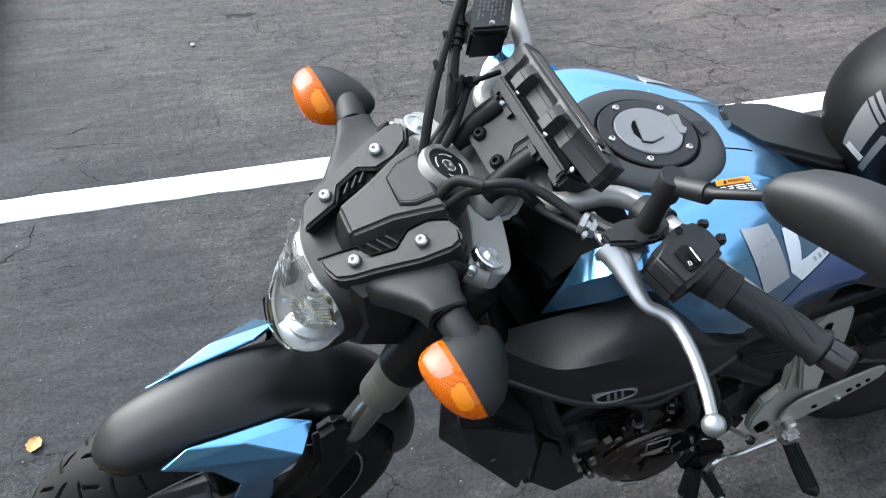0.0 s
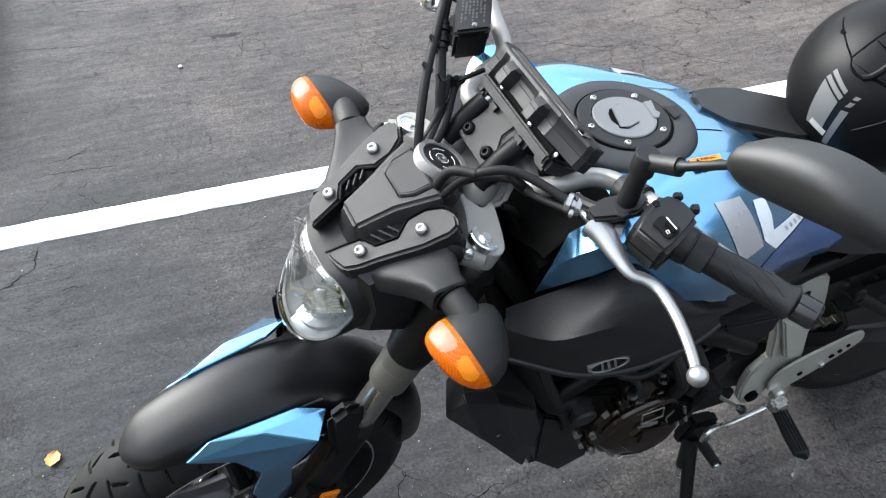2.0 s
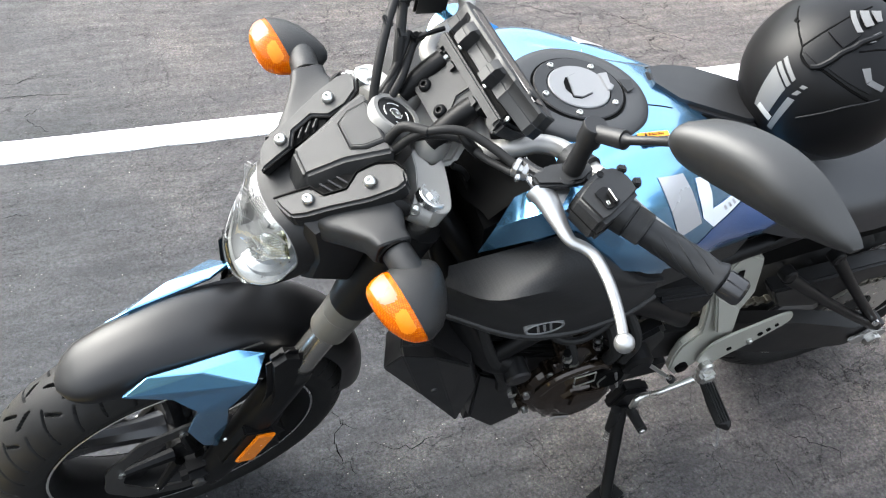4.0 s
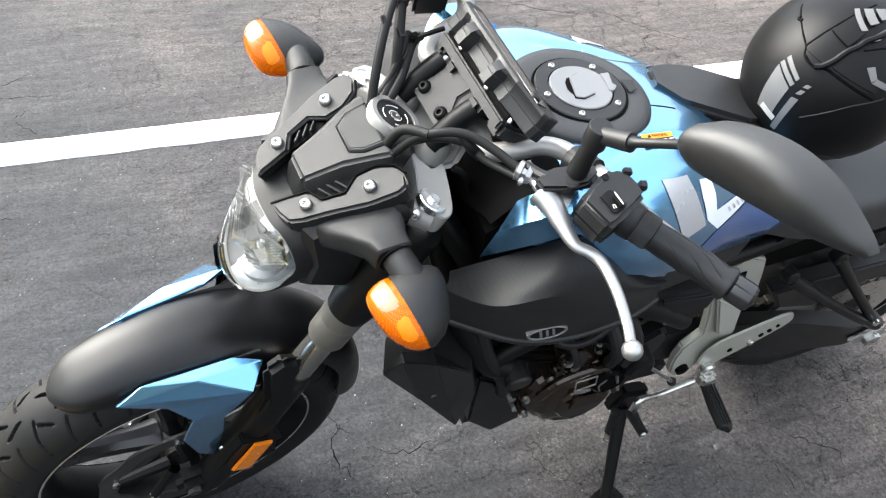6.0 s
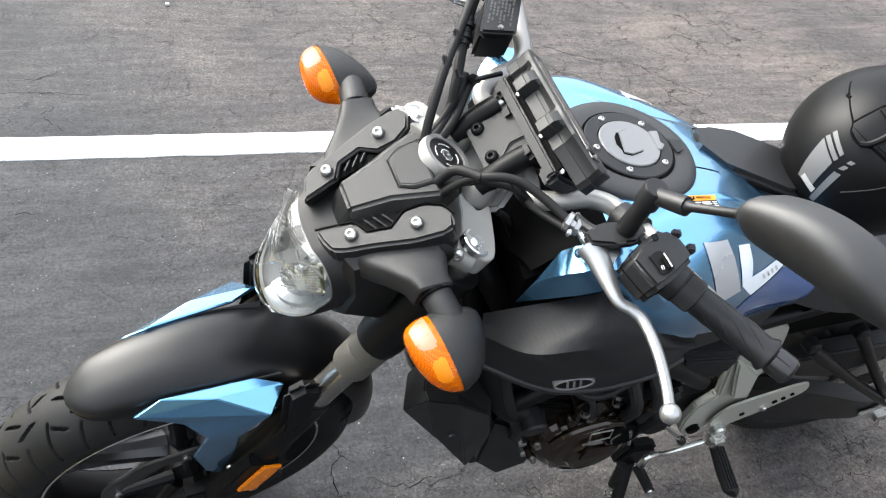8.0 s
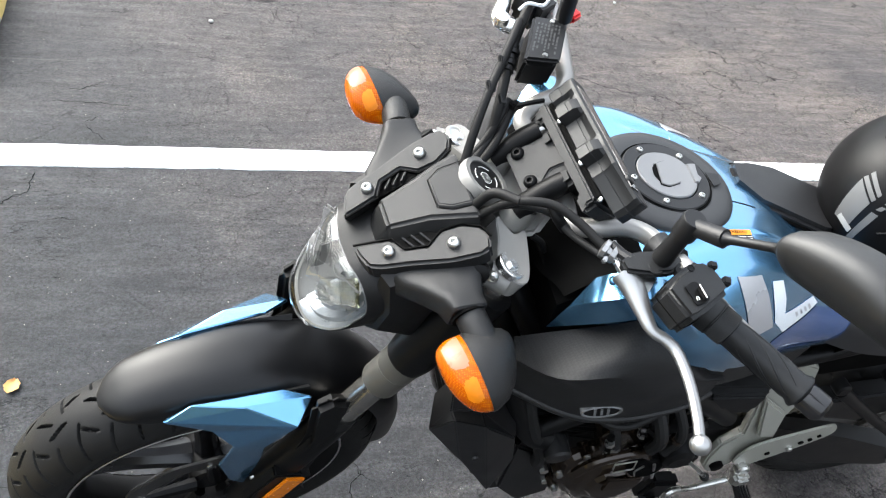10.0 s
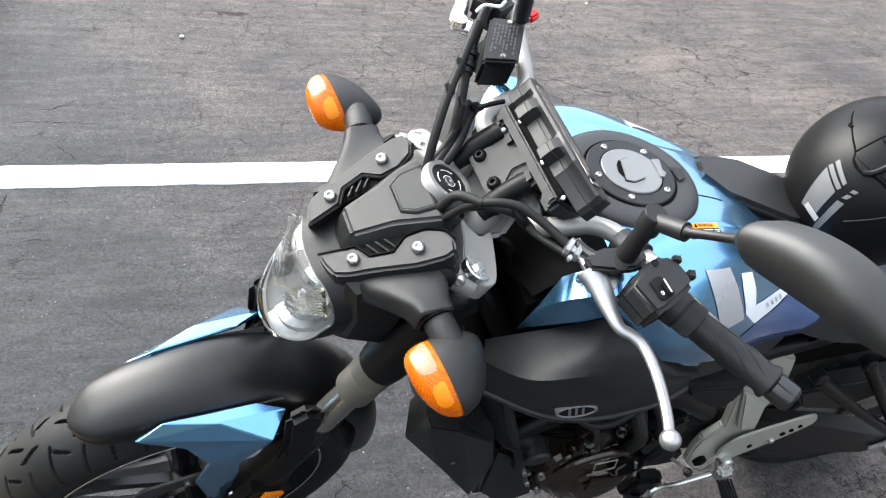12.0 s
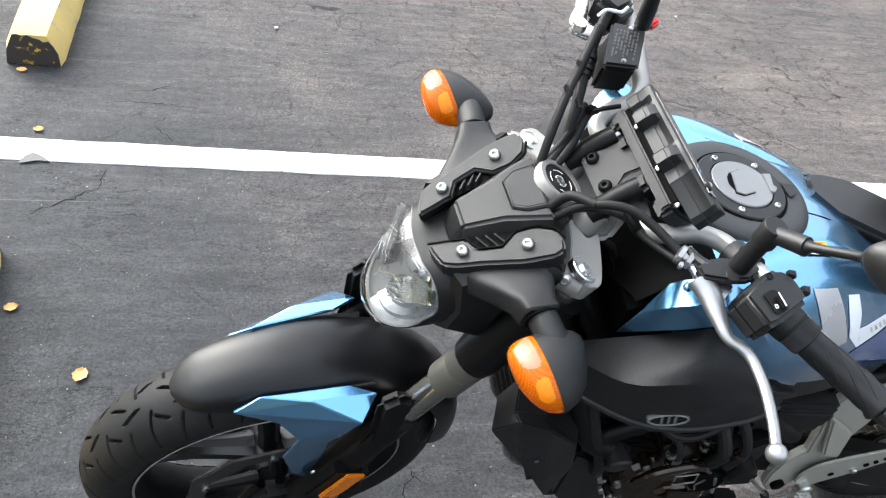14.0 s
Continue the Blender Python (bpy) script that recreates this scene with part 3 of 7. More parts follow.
# ---- front mudguard ----
def guard(t):
    """Crown radius, half width and edge depth of the mudguard at t degrees round the wheel."""
    keys = [(62, 0.316, 0.012, 0.005), (63, 0.319, 0.024, 0.009), (65, 0.322, 0.036, 0.014), (69, 0.329, 0.049, 0.024), (77, 0.336, 0.058, 0.038), (90, 0.345, 0.062, 0.044), (105, 0.353, 0.066, 0.044), (120, 0.357, 0.068, 0.037), (135, 0.353, 0.066, 0.036), (152, 0.345, 0.066, 0.046), (166, 0.334, 0.064, 0.056), (176, 0.326, 0.063, 0.056), (178, 0.322, 0.061, 0.052)]
    for a, b in zip(keys, keys[1:]):
        if t <= b[0]:
            u = (t - a[0]) / (b[0] - a[0])
            return [p + (q - p) * u for p, q in zip(a[1:], b[1:])]
    return keys[-1][1:]


def mudguard():
    bm = bmesh.new()
    n, k = 60, 20
    outer = []
    for i in range(n + 1):
        t = 62 + 116 * i / n
        r, w, d = guard(t)
        a = radians(t)
        row = []
        for j in range(k + 1):
            s = j / k * 2 - 1
            y = w * math.sin(s * math.pi / 2) if abs(s) < 0.999 else w * s
            rr = r - d * (1 - math.cos(s * math.pi / 2)) ** 1.3
            a = radians(t - 6 * s * s * max(0, (t - 150) / 28))
            row.append((-math.cos(a) * rr, y, 0.3 + math.sin(a) * rr))
        outer.append([bm.verts.new(p) for p in row])
    for a, b in zip(outer, outer[1:]):
        for j in range(k):
            bm.faces.new((a[j], a[j + 1], b[j + 1], b[j]))
    bmesh.ops.recalc_face_normals(bm, faces=bm.faces)
    bmesh.ops.solidify(bm, geom=bm.faces[:], thickness=0.003)
    return bm


GUARDMAT = shader("smooth_black_guard", (0.0048, 0.005, 0.0056), 0.36, bump=0.03, grain_scale=900, wear=0.25, wear_scale=14)
GUARDMAT.node_tree.nodes["Principled BSDF"].inputs["Specular IOR Level"].default_value = 0.27
fender = part("front_mudguard", mudguard(), GUARDMAT, bike, "satin black front mudguard", True, 60)


def fender_panel():
    """A creased blue side panel with its lower leg, built on one side."""
    bm = bmesh.new()
    pts = [(-0.070, -0.069, 0.615), (0.091, -0.062, 0.637), (0.128, -0.080, 0.635), (0.104, -0.111, 0.609), (0.063, -0.106, 0.544),
           (0.041, -0.099, 0.388), (0.018, -0.098, 0.415), (0.001, -0.098, 0.487), (0.021, -0.098, 0.548), (-0.009, -0.084, 0.589), (-0.033, -0.060, 0.635), (0.060, -0.104, 0.486), (0.034, -0.0770, 0.6345)]
    v = [bm.verts.new(p) for p in pts]
    for q in ((0, 10, 12), (10, 1, 12), (1, 2, 12), (0, 12, 3), (12, 2, 3), (0, 3, 8, 9), (3, 4, 11, 5, 6, 7, 8)):
        bm.faces.new([v[k] for k in q])
    bmesh.ops.recalc_face_normals(bm, faces=bm.faces)
    if sum(fc.normal.y for fc in bm.faces) > 0:
        bmesh.ops.reverse_faces(bm, faces=bm.faces)
    bmesh.ops.solidify(bm, geom=bm.faces[:], thickness=0.006)
    bmesh.ops.bevel(bm, geom=bm.edges[:], offset=0.0012, segments=1, affect="EDGES", clamp_overlap=True)
    return bm


part("side_panel", fender_panel(), BLUE, fender, "blue metallic creased panel", True, smooth=False)
far_panel = mirrored(fender_panel())
for v in far_panel.verts:
    if v.co.z > 0.57 and v.co.x < 0.03:
        k = min(1.0, (0.03 - v.co.x) / 0.09)
        v.co.y -= 0.016 * k
        v.co.x += 0.006 * k
part("side_panel", far_panel, BLUE, fender, "blue metallic creased panel", True, smooth=False)
for s in (-1, 1):
    # a hollow web between the crown and the blue panel
    web = []
    for x, r, zp in ((-0.035, 0.339, 0.624), (0.02, 0.345, 0.630), (0.075, 0.3495, 0.632), (0.128, 0.352, 0.630)):
        crown = 0.3 + math.sqrt(r * r - x * x)
        web.append([(x, s * 0.030, crown - 0.008), (x, s * 0.044, min(crown, zp) - 0.016), (x + 0.004, s * 0.060, zp - 0.006)])
    part("panel_web", sheet(web, 4, 4, 0.003), SATIN, fender, "", True, 60)
for s in (-1, 1):
    part("fork_guard", slab([(0.118, s * 0.098, 0.668), (0.143, s * 0.10, 0.69), (0.172, s * 0.10, 0.672), (0.165, s * 0.10, 0.55), (0.13, s * 0.1, 0.40), (0.085, s * 0.098, 0.42), (0.12, s * 0.098, 0.56)], (0, s * 0.020, 0), 0.009, seg=4), BLACK, fender, "black fork guard", True)
    part("panel_rivet", lathe([(0, 0.006), (s * 0.003, 0.005)], (0.055, s * 0.098, 0.405), (0, 1, 0), 14), STEEL, fender, "", True)

# ---- headlight and cowl ----
RIM = [(0.149, 0.0, 0.897), (0.151, 0.030, 0.898), (0.158, 0.054, 0.896), (0.164, 0.074, 0.882), (0.166, 0.084, 0.858), (0.156, 0.082, 0.838), (0.143, 0.077, 0.816), (0.126, 0.060, 0.794), (0.112, 0.035, 0.780), (0.108, 0.0, 0.773)]
RIM = [(x, y * 0.92, z) for x, y, z in RIM]
LOOP = RIM + [(x, -y, z) for x, y, z in RIM[-2:0:-1]]
LOOP = [Vector((x, y - 0.006, z)) for x, y, z in LOOP]
LOOP = spline(LOOP[-2:] + LOOP + LOOP[:2], 3)[6:-6]
MID = Vector((0.140, 0, 0.838))
BACK = Vector((0.95, 0, 0.31)).normalized()


def ringed(scale, push, lift=0.0):
    return [MID + (Vector(p) - MID) * scale + BACK * push + Vector((0, 0, lift)) for p in LOOP]


bm = skin(bmesh.new(), [ringed(0.998, 0.001), ringed(1.012, 0.003), ringed(1.035, 0.018), ringed(1.06, 0.045), ringed(1.05, 0.085, 0.005), ringed(0.93, 0.12, 0.012), ringed(0.6, 0.15, 0.015)], caps=False)
SHELL = shader("soft_black_shell", (0.0058, 0.0058, 0.006), 0.5, bump=0.2, grain_scale=1600)
SHELL.node_tree.nodes["Principled BSDF"].inputs["Specular IOR Level"].default_value = 0.27
head = part("headlight", bm, SHELL, bike, "headlight with clear lens in a black shell", True, 40)
dome = []
for k in range(7):
    u = k / 6 * math.pi / 2
    dome.append(ringed(max(math.cos(u), 0.02) * 0.995, -0.026 * math.sin(u)))
lens = part("lens", skin(bmesh.new(), dome, caps=False), GLASS, head, "clear headlight lens", True, 60)
lens.visible_shadow = False
# also used for the far side's reflectors, whose dimness is put into colour
LAMPGREY = shader("grey_housing_and_dim_chrome", (0.11, 0.11, 0.11), 0.3, metal=0.0, wear=0.2, wear_scale=40)
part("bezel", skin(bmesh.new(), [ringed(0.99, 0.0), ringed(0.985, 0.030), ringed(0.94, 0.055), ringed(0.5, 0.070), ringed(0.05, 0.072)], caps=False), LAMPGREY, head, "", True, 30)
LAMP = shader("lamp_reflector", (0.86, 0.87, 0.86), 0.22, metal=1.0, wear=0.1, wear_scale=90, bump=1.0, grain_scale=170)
# the olive cast of reflected greenery is put into the bowl's colour
BOWL = shader("reflection_tinted_lamp", (0.52, 0.51, 0.33), 0.16, metal=1.0, wear=0.25, wear_scale=70)
CLEAR = shader("clear_lens_edge", (0.26, 0.265, 0.26), 0.25, coat=0.6)


def lens_x(z, back):
    """The lens leans: its face lies further back towards the top."""
    return 0.1535 - 0.41 * (0.9 - z) + back


# behind the lens on either side: a recessed ribbed bowl, a stepped bright bracket and a small lamp box above; the far
# side's bowl and bracket are grey, their dimness put into the colour
for s in (-1, 1):
    def at(y, z, back):
        return Vector((lens_x(z, back) + 0.16 * max(0.0, y - 0.035), s * y, z))

    q00, q10, q01, q11 = (0.026, 0.846), (0.050, 0.884), (0.047, 0.832), (0.075, 0.866)

    def within(u, v, back):
        a = [q00[i] * (1 - u) + q10[i] * u for i in (0, 1)]
        b = [q01[i] * (1 - u) + q11[i] * u for i in (0, 1)]
        return at(a[0] * (1 - v) + b[0] * v, a[1] * (1 - v) + b[1] * v, back)

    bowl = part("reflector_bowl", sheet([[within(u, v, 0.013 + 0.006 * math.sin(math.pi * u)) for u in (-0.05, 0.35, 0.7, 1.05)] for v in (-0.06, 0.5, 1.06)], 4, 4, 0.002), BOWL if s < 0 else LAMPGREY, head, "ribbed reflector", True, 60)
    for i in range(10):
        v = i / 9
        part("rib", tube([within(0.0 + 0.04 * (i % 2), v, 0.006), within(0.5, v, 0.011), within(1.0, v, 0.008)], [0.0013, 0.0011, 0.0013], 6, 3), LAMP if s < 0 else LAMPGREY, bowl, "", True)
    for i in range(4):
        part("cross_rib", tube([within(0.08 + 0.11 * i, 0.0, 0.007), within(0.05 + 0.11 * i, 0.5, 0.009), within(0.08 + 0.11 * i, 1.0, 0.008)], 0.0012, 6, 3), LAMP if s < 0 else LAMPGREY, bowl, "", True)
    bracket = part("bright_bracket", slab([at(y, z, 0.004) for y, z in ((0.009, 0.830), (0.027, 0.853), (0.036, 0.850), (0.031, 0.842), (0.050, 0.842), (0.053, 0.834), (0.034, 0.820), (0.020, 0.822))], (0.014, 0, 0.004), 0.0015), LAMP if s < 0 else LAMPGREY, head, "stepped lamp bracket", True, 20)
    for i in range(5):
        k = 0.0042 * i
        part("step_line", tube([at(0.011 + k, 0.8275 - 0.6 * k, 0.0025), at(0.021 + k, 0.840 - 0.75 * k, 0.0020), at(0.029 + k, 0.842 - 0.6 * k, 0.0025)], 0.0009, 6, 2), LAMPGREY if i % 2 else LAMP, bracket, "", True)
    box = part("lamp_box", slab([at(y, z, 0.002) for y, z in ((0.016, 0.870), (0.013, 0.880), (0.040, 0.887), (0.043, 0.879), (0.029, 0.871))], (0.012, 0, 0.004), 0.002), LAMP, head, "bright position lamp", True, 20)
    part("lamp_slot", slab([at(y, z, 0.0005) for y, z in ((0.019, 0.873), (0.018, 0.879), (0.034, 0.883), (0.034, 0.876))], (0.0012, 0, 0), 0), LAMPGREY, box, "", True)
    if s < 0:
        part("lamp_divider", tube([at(0.012, 0.866, 0.003), at(0.030, 0.866, 0.003), at(0.046, 0.877, 0.004), at(0.066, 0.882, 0.007)], 0.0016, 8, 3), LAMPGREY, head, "", True)
# a bright faceted tray runs round the lower corner
low = [i for i, p in enumerate(LOOP) if p.y < 0.004 and p.z < 0.868]
tray = bmesh.new()
rows = [[ringed(k, b)[i] for i in low] for k, b in ((0.965, 0.002), (0.90, 0.010), (0.82, 0.007), (0.74, 0.015), (0.64, 0.013))]
grid = [[tray.verts.new(p) for p in r] for r in rows]
for a, b in zip(grid, grid[1:]):
    for i in range(len(a) - 1):
        tray.faces.new((a[i], a[i + 1], b[i + 1], b[i]))
part("reflector_tray", tray, shader("dim_reflector", (0.30, 0.32, 0.345), 0.32, metal=0.8, wear=0.35, wear_scale=120, bump=0.6, grain_scale=200), head, "bright faceted reflector", True, 8)
part("bright_edge", skin(bmesh.new(), [ringed(0.990, 0.001), ringed(0.984, 0.0), ringed(0.975, 0.0015), ringed(0.975, 0.004)], caps=False), CLEAR, head, "pale rim of the lens", True, 30)


def plate_z(x):
    return 0.955 + 0.49 * (x - 0.222)


PLATE = [(0.155, 0.021), (0.195, 0.031), (0.2045, 0.050), (0.2285, 0.057), (0.246, 0.044), (0.268, 0.046), (0.286, 0.058), (0.2915, 0.074), (0.288, 0.088), (0.277, 0.092), (0.246, 0.086), (0.204, 0.070), (0.178, 0.062), (0.164, 0.054), (0.158, 0.037)]
OFF = -0.005
NECK = [(0.158, 0.022, 0.900), (0.186, 0.013, 0.907), (0.196, 0.031, 0.911), (0.1935, 0.0195, 0.9495), (0.208, 0.038, 0.928), (0.2376, 0.0285, 0.9730), (0.248, 0.0440, 0.957), (0.2632, 0.0390, 0.9850), (0.289, 0.0470, 0.9935), (0.290, 0.058, 0.970), (0.292, 0.046, 0.95), (0.156, 0.027, 0.893)]
hump = bmesh.new()
side = {k: [hump.verts.new((x, k * y + OFF, z)) for x, y, z in NECK] for k in (-1, 1)}
for k in (-1, 1):
    v = side[k]
    for q in ((0, 1, 2), (1, 3, 2), (2, 3, 5, 4), (4, 5, 7, 6), (6, 7, 8, 9), (9, 8, 10), (11, 0, 2)):
        hump.faces.new([v[i] for i in q])
for i, j in ((11, 0), (0, 1), (1, 3), (3, 5), (5, 7), (7, 8), (8, 10)):
    hump.faces.new((side[-1][i], side[-1][j], side[1][j], side[1][i]))
bmesh.ops.recalc_face_normals(hump, faces=hump.faces)
bmesh.ops.bevel(hump, geom=[e for e in hump.edges if len(e.link_faces) == 2 and e.calc_face_angle(0) > 0.25], offset=0.0035, segments=3, affect="EDGES", clamp_overlap=True)
cowl = part("cowl", hump, TEXTURED, bike, "textured black instrument cowl", True, 40)
PAD = [(0.2475, 0.0200, 0.9775), (0.2625, 0.0300, 0.9848), (0.288, 0.0320, 0.9932)]
pad = bmesh.new()
low = [Vector((x, -y + OFF, z)) for x, y, z in PAD] + [Vector((x, y + OFF, z)) for x, y, z in PAD[::-1]]
mid = sum(low, Vector()) / 6
skin(pad, [[p + Vector((0.002, 0, -0.006)) for p in low], low, [mid + (p - mid) * 0.86 + Vector((-0.0014, 0, 0.0032)) for p in low]])
bmesh.ops.recalc_face_normals(pad, faces=pad.faces)
bmesh.ops.bevel(pad, geom=[e for e in pad.edges if e.calc_face_angle(0) > 0.2], offset=0.0012, segments=2, affect="EDGES", clamp_overlap=True)
part("raised_pad", pad, TEXTURED, cowl, "", True, 30)
# thin black tube draws the shade line round the pad
part("pad_groove", tube([p + Vector((0, 0, 0.0002)) for p in (low[2], low[1], low[0], low[5], low[4], low[3])], 0.0005, 6, 1), DEEP, cowl, "", True)
for s in (-1, 1):
    out = [(x, s * y + OFF, plate_z(x)) for x, y in PLATE]
    pl = part("top_plate", slab(out if s > 0 else out[::-1], (0.008, s * 0.004, -0.022), 0.0035, seg=3), TEXTURED, cowl, "", True, 40)
    # black tube draws the shadow gap along the plate's inner edge
    part("plate_gap", tube([Vector(p) + Vector((0.0015, -s * 0.0012, -0.0020)) for p in out[0:8]], 0.0016, 6, 1), DEEP, pl, "", True)
    for x, y in ((0.254, 0.0665), (0.188, 0.0465)):
        bolt(pl, (x, s * y + OFF, plate_z(x) + 0.001), (-0.44, 0, 0.9), 0.0078, STEEL, steered=True, label="silver socket bolt")
    # a black slab raised over the hump stands for the shade inside the vent
    well = part("vent", slab([(0.199, s * 0.0330 + OFF, 0.936), (0.2055, s * 0.0495 + OFF, 0.9415), (0.2285, s * 0.0562 + OFF, 0.9530), (0.2455, s * 0.0440 + OFF, 0.9610), (0.236, s * 0.0365 + OFF, 0.9585)], (0.006, 0, -0.012), 0.0005), DEEP, cowl, "", True)
    for i in range(3):
        x = 0.2125 + i * 0.0095
        part("slat", block((x, s * (0.0435 + 0.0012 * i) + OFF, plate_z(x) - 0.0035), (0.0022, 0.021, 0.006), (0, -26, -s * 36), 0.0006), TEXTURED, well, "", True)
    # shoulder of the shell under the plate, out to the turn signal
    rings = []
    for y, cx, cz, ra, rb, tilt in ((0.060, 0.238, 0.928, 0.052, 0.020, 0.47), (0.082, 0.242, 0.930, 0.046, 0.020, 0.40), (0.104, 0.248, 0.932, 0.034, 0.0200, 0.25), (0.124, 0.2525, 0.934, 0.0245, 0.0205, 0.0), (0.138, 0.255, 0.935, 0.0225, 0.0202, 0.0), (0.1405, 0.255, 0.935, 0.0205, 0.018, 0.0)):
        ring = []
        for j in range(24):
            t = 2 * math.pi * j / 24 + 0.13
            ca, sa = math.cos(t), math.sin(t)
            u, v = math.copysign(abs(ca) ** 0.42, ca) * ra, math.copysign(abs(sa) ** 0.42, sa) * rb
            ring.append(Vector((cx + u, s * y + OFF, cz + v + tilt * u)))
        rings.append(ring)
    part("shoulder", skin(bmesh.new(), rings), TEXTURED, cowl, "", True, 30)
    part("stalk_ring", lathe([(-0.0015, 0.0196), (0.0015, 0.0196)], (0.2555, s * 0.1415 + OFF, 0.935), (0.1, s, 0), 24), DEEP, cowl, "", True)
    part("side_shell", skin(bmesh.new(), [[Vector((x, s * y, z)) for x, y, z in ring] for ring in (
        [(0.178, 0.068, 0.918), (0.188, 0.080, 0.908), (0.192, 0.092, 0.866), (0.184, 0.090, 0.825), (0.178, 0.070, 0.802)],
        [(0.230, 0.04, 0.945), (0.235, 0.09, 0.940), (0.24, 0.100, 0.885), (0.235, 0.094, 0.80), (0.22, 0.05, 0.765)],
        [(0.280, 0.03, 0.965), (0.285, 0.075, 0.950), (0.285, 0.078, 0.89), (0.28, 0.07, 0.82), (0.27, 0.03, 0.79)])]), SHELL, cowl, "", True, 40)


# ---- turn signals ----
def signal(s):
    c = Vector((0.247, s * 0.209, 0.921))
    n = 192

    def ring(dx, dy, dz, a, b):
        return [c + Vector((dx, s * dy, dz)) + Vector((-0.10 * math.cos(t) * a - 0.32 * math.sin(t) * b, math.cos(t) * a, math.sin(t) * b)) for t in [2 * math.pi * j / n for j in range(n)]]

    body = part("turn_signal", skin(bmesh.new(), [ring(0.0, 0, 0, 0.0465, 0.031), ring(0.006, -0.001, 0, 0.0465, 0.0315), ring(0.022, -0.006, 0.002, 0.043, 0.029), ring(0.036, -0.013, 0.004, 0.034, 0.023), ring(0.046, -0.022, 0.007, 0.021, 0.014), ring(0.051, -0.028, 0.009, 0.008, 0.006)]), TEXTURED, bike, "black turn signal with amber lens", True, 50)
    bands = [ring(0.001, 0, 0, 0.0455, 0.0302)]
    for k in range(29):
        u = k / 28 * math.pi / 2
        r = max(math.cos(u), 0.0) ** 0.8
        bands.append(ring(-0.002 - 0.036 * math.sin(u), -0.010 * math.sin(u) ** 3, -0.003 * math.sin(u), 0.0455 * r + 0.0003, 0.0300 * r + 0.0002))
    lens = part("lens", skin(bmesh.new(), bands, caps=False), [AMBER, SKY_SHEEN, GLOW], body, "amber plastic lens", True, 60)
    # faces that carry the painted sky reflection and lamp glow
    for k, face in enumerate(lens.data.polygons):
        band, j = divmod(k, n)
        band /= 2
        t = 2 * math.pi * (j + 0.5) / n
        across, deep = (t - 0.95) / 0.72, (band - 4.4) / 3.4
        if across ** 4 + deep ** 4 < 1 and 2.0 < t - 0.05 * band + 1.6:
            face.material_index = 1
        elif abs((t - 2.15 - 0.045 * band) / 0.36) ** 3 + abs((band - 3.4) / 2.4) ** 3 < 1:
            face.material_index = 2
    lens.visible_shadow = False
    part("lamp_cup", skin(bmesh.new(), [ring(-0.002, 0, 0, 0.0435, 0.0285), ring(0.002, -0.002, 0, 0.036, 0.024), ring(0.006, -0.004, 0, 0.022, 0.015), ring(0.008, -0.006, 0, 0.004, 0.003)], caps=False), CUP, body, "pale lamp cup", True, 40)
    part("bulb", ball(c + Vector((-0.008, s * -0.006, 0.002)), (0.0075, 0.0075, 0.0075), seg=16), BULB, body, "orange bulb", True)
    part("stalk", tube([(0.254, s * 0.108, 0.932), (0.259, s * 0.150, 0.934), (0.266, s * 0.188, 0.928)], [0.0172, 0.0182, 0.0178], 20, 4), TEXTURED, body, "rubber stalk", True)


CUP = shader("bright_cup", (0.85, 0.80, 0.7), 0.35, metal=0.6, wear=0.2, wear_scale=90)
BULB = shader("bulb_glass", (0.9, 0.35, 0.02), 0.1, coat=1.0, wear=0.03)
_n = AMBER.node_tree
_w = _n.nodes.new("ShaderNodeTexVoronoi")
_w.inputs["Scale"].default_value, _w.inputs["Randomness"].default_value = 420, 0.15
_n.links.new(_n.nodes["Texture Coordinate"].outputs["Object"], _w.inputs["Vector"])
_u = _n.nodes.new("ShaderNodeBump")
_u.inputs["Strength"].default_value, _u.inputs["Distance"].default_value = 0.6, 0.001
_n.links.new(_w.outputs["Distance"], _u.inputs["Height"])
_m = _n.nodes.new("ShaderNodeMix")
_m.data_type = "RGBA"
_m.inputs["A"].default_value, _m.inputs["B"].default_value = (0.57, 0.155, 0.002, 1), (0.40, 0.075, 0.0, 1)
_r = _n.nodes.new("ShaderNodeMapRange")
_r.inputs["From Min"].default_value, _r.inputs["From Max"].default_value = 0.22, 0.5
_n.links.new(_w.outputs["Distance"], _r.inputs["Value"])
_n.links.new(_r.outputs["Result"], _m.inputs["Factor"])
_n.links.new(_m.outputs["Result"], _n.nodes["Principled BSDF"].inputs["Base Color"])
_n.links.new(_u.outputs["Normal"], _n.nodes["Principled BSDF"].inputs["Normal"])
_b.inputs["Transmission Weight"].default_value, _b.inputs["IOR"].default_value = 0.25, 1.12
_b.inputs["Coat Weight"].default_value, _b.inputs["Coat Roughness"].default_value = 0.4, 0.05
signal(-1)
signal(1)

# ---- top clamp, ignition lock, fork caps ----
clamp = bmesh.new()
slab([(0.330, -0.060, 0.942), (0.372, -0.066, 0.950), (0.400, -0.045, 0.962), (0.400, 0.045, 0.962), (0.372, 0.066, 0.950), (0.330, 0.060, 0.942), (0.335, 0, 0.944)], (-0.006, 0, 0.010), 0.006, clamp)
ARM = [(0.321, -0.040, 0.962), (0.331, -0.036, 0.964), (0.334, -0.054, 0.962), (0.342, -0.064, 0.961), (0.357, -0.060, 0.962), (0.355, -0.079, 0.958), (0.346, -0.112, 0.950), (0.336, -0.124, 0.948), (0.322, -0.122, 0.948), (0.308, -0.103, 0.950), (0.308, -0.084, 0.954), (0.317, -0.062, 0.958)]
ARM = [(0.3265 + (x - 0.3265) * 0.86, y, z) for x, y, z in ARM]
ARM = spline(ARM + ARM[:1], 3)[:-1]
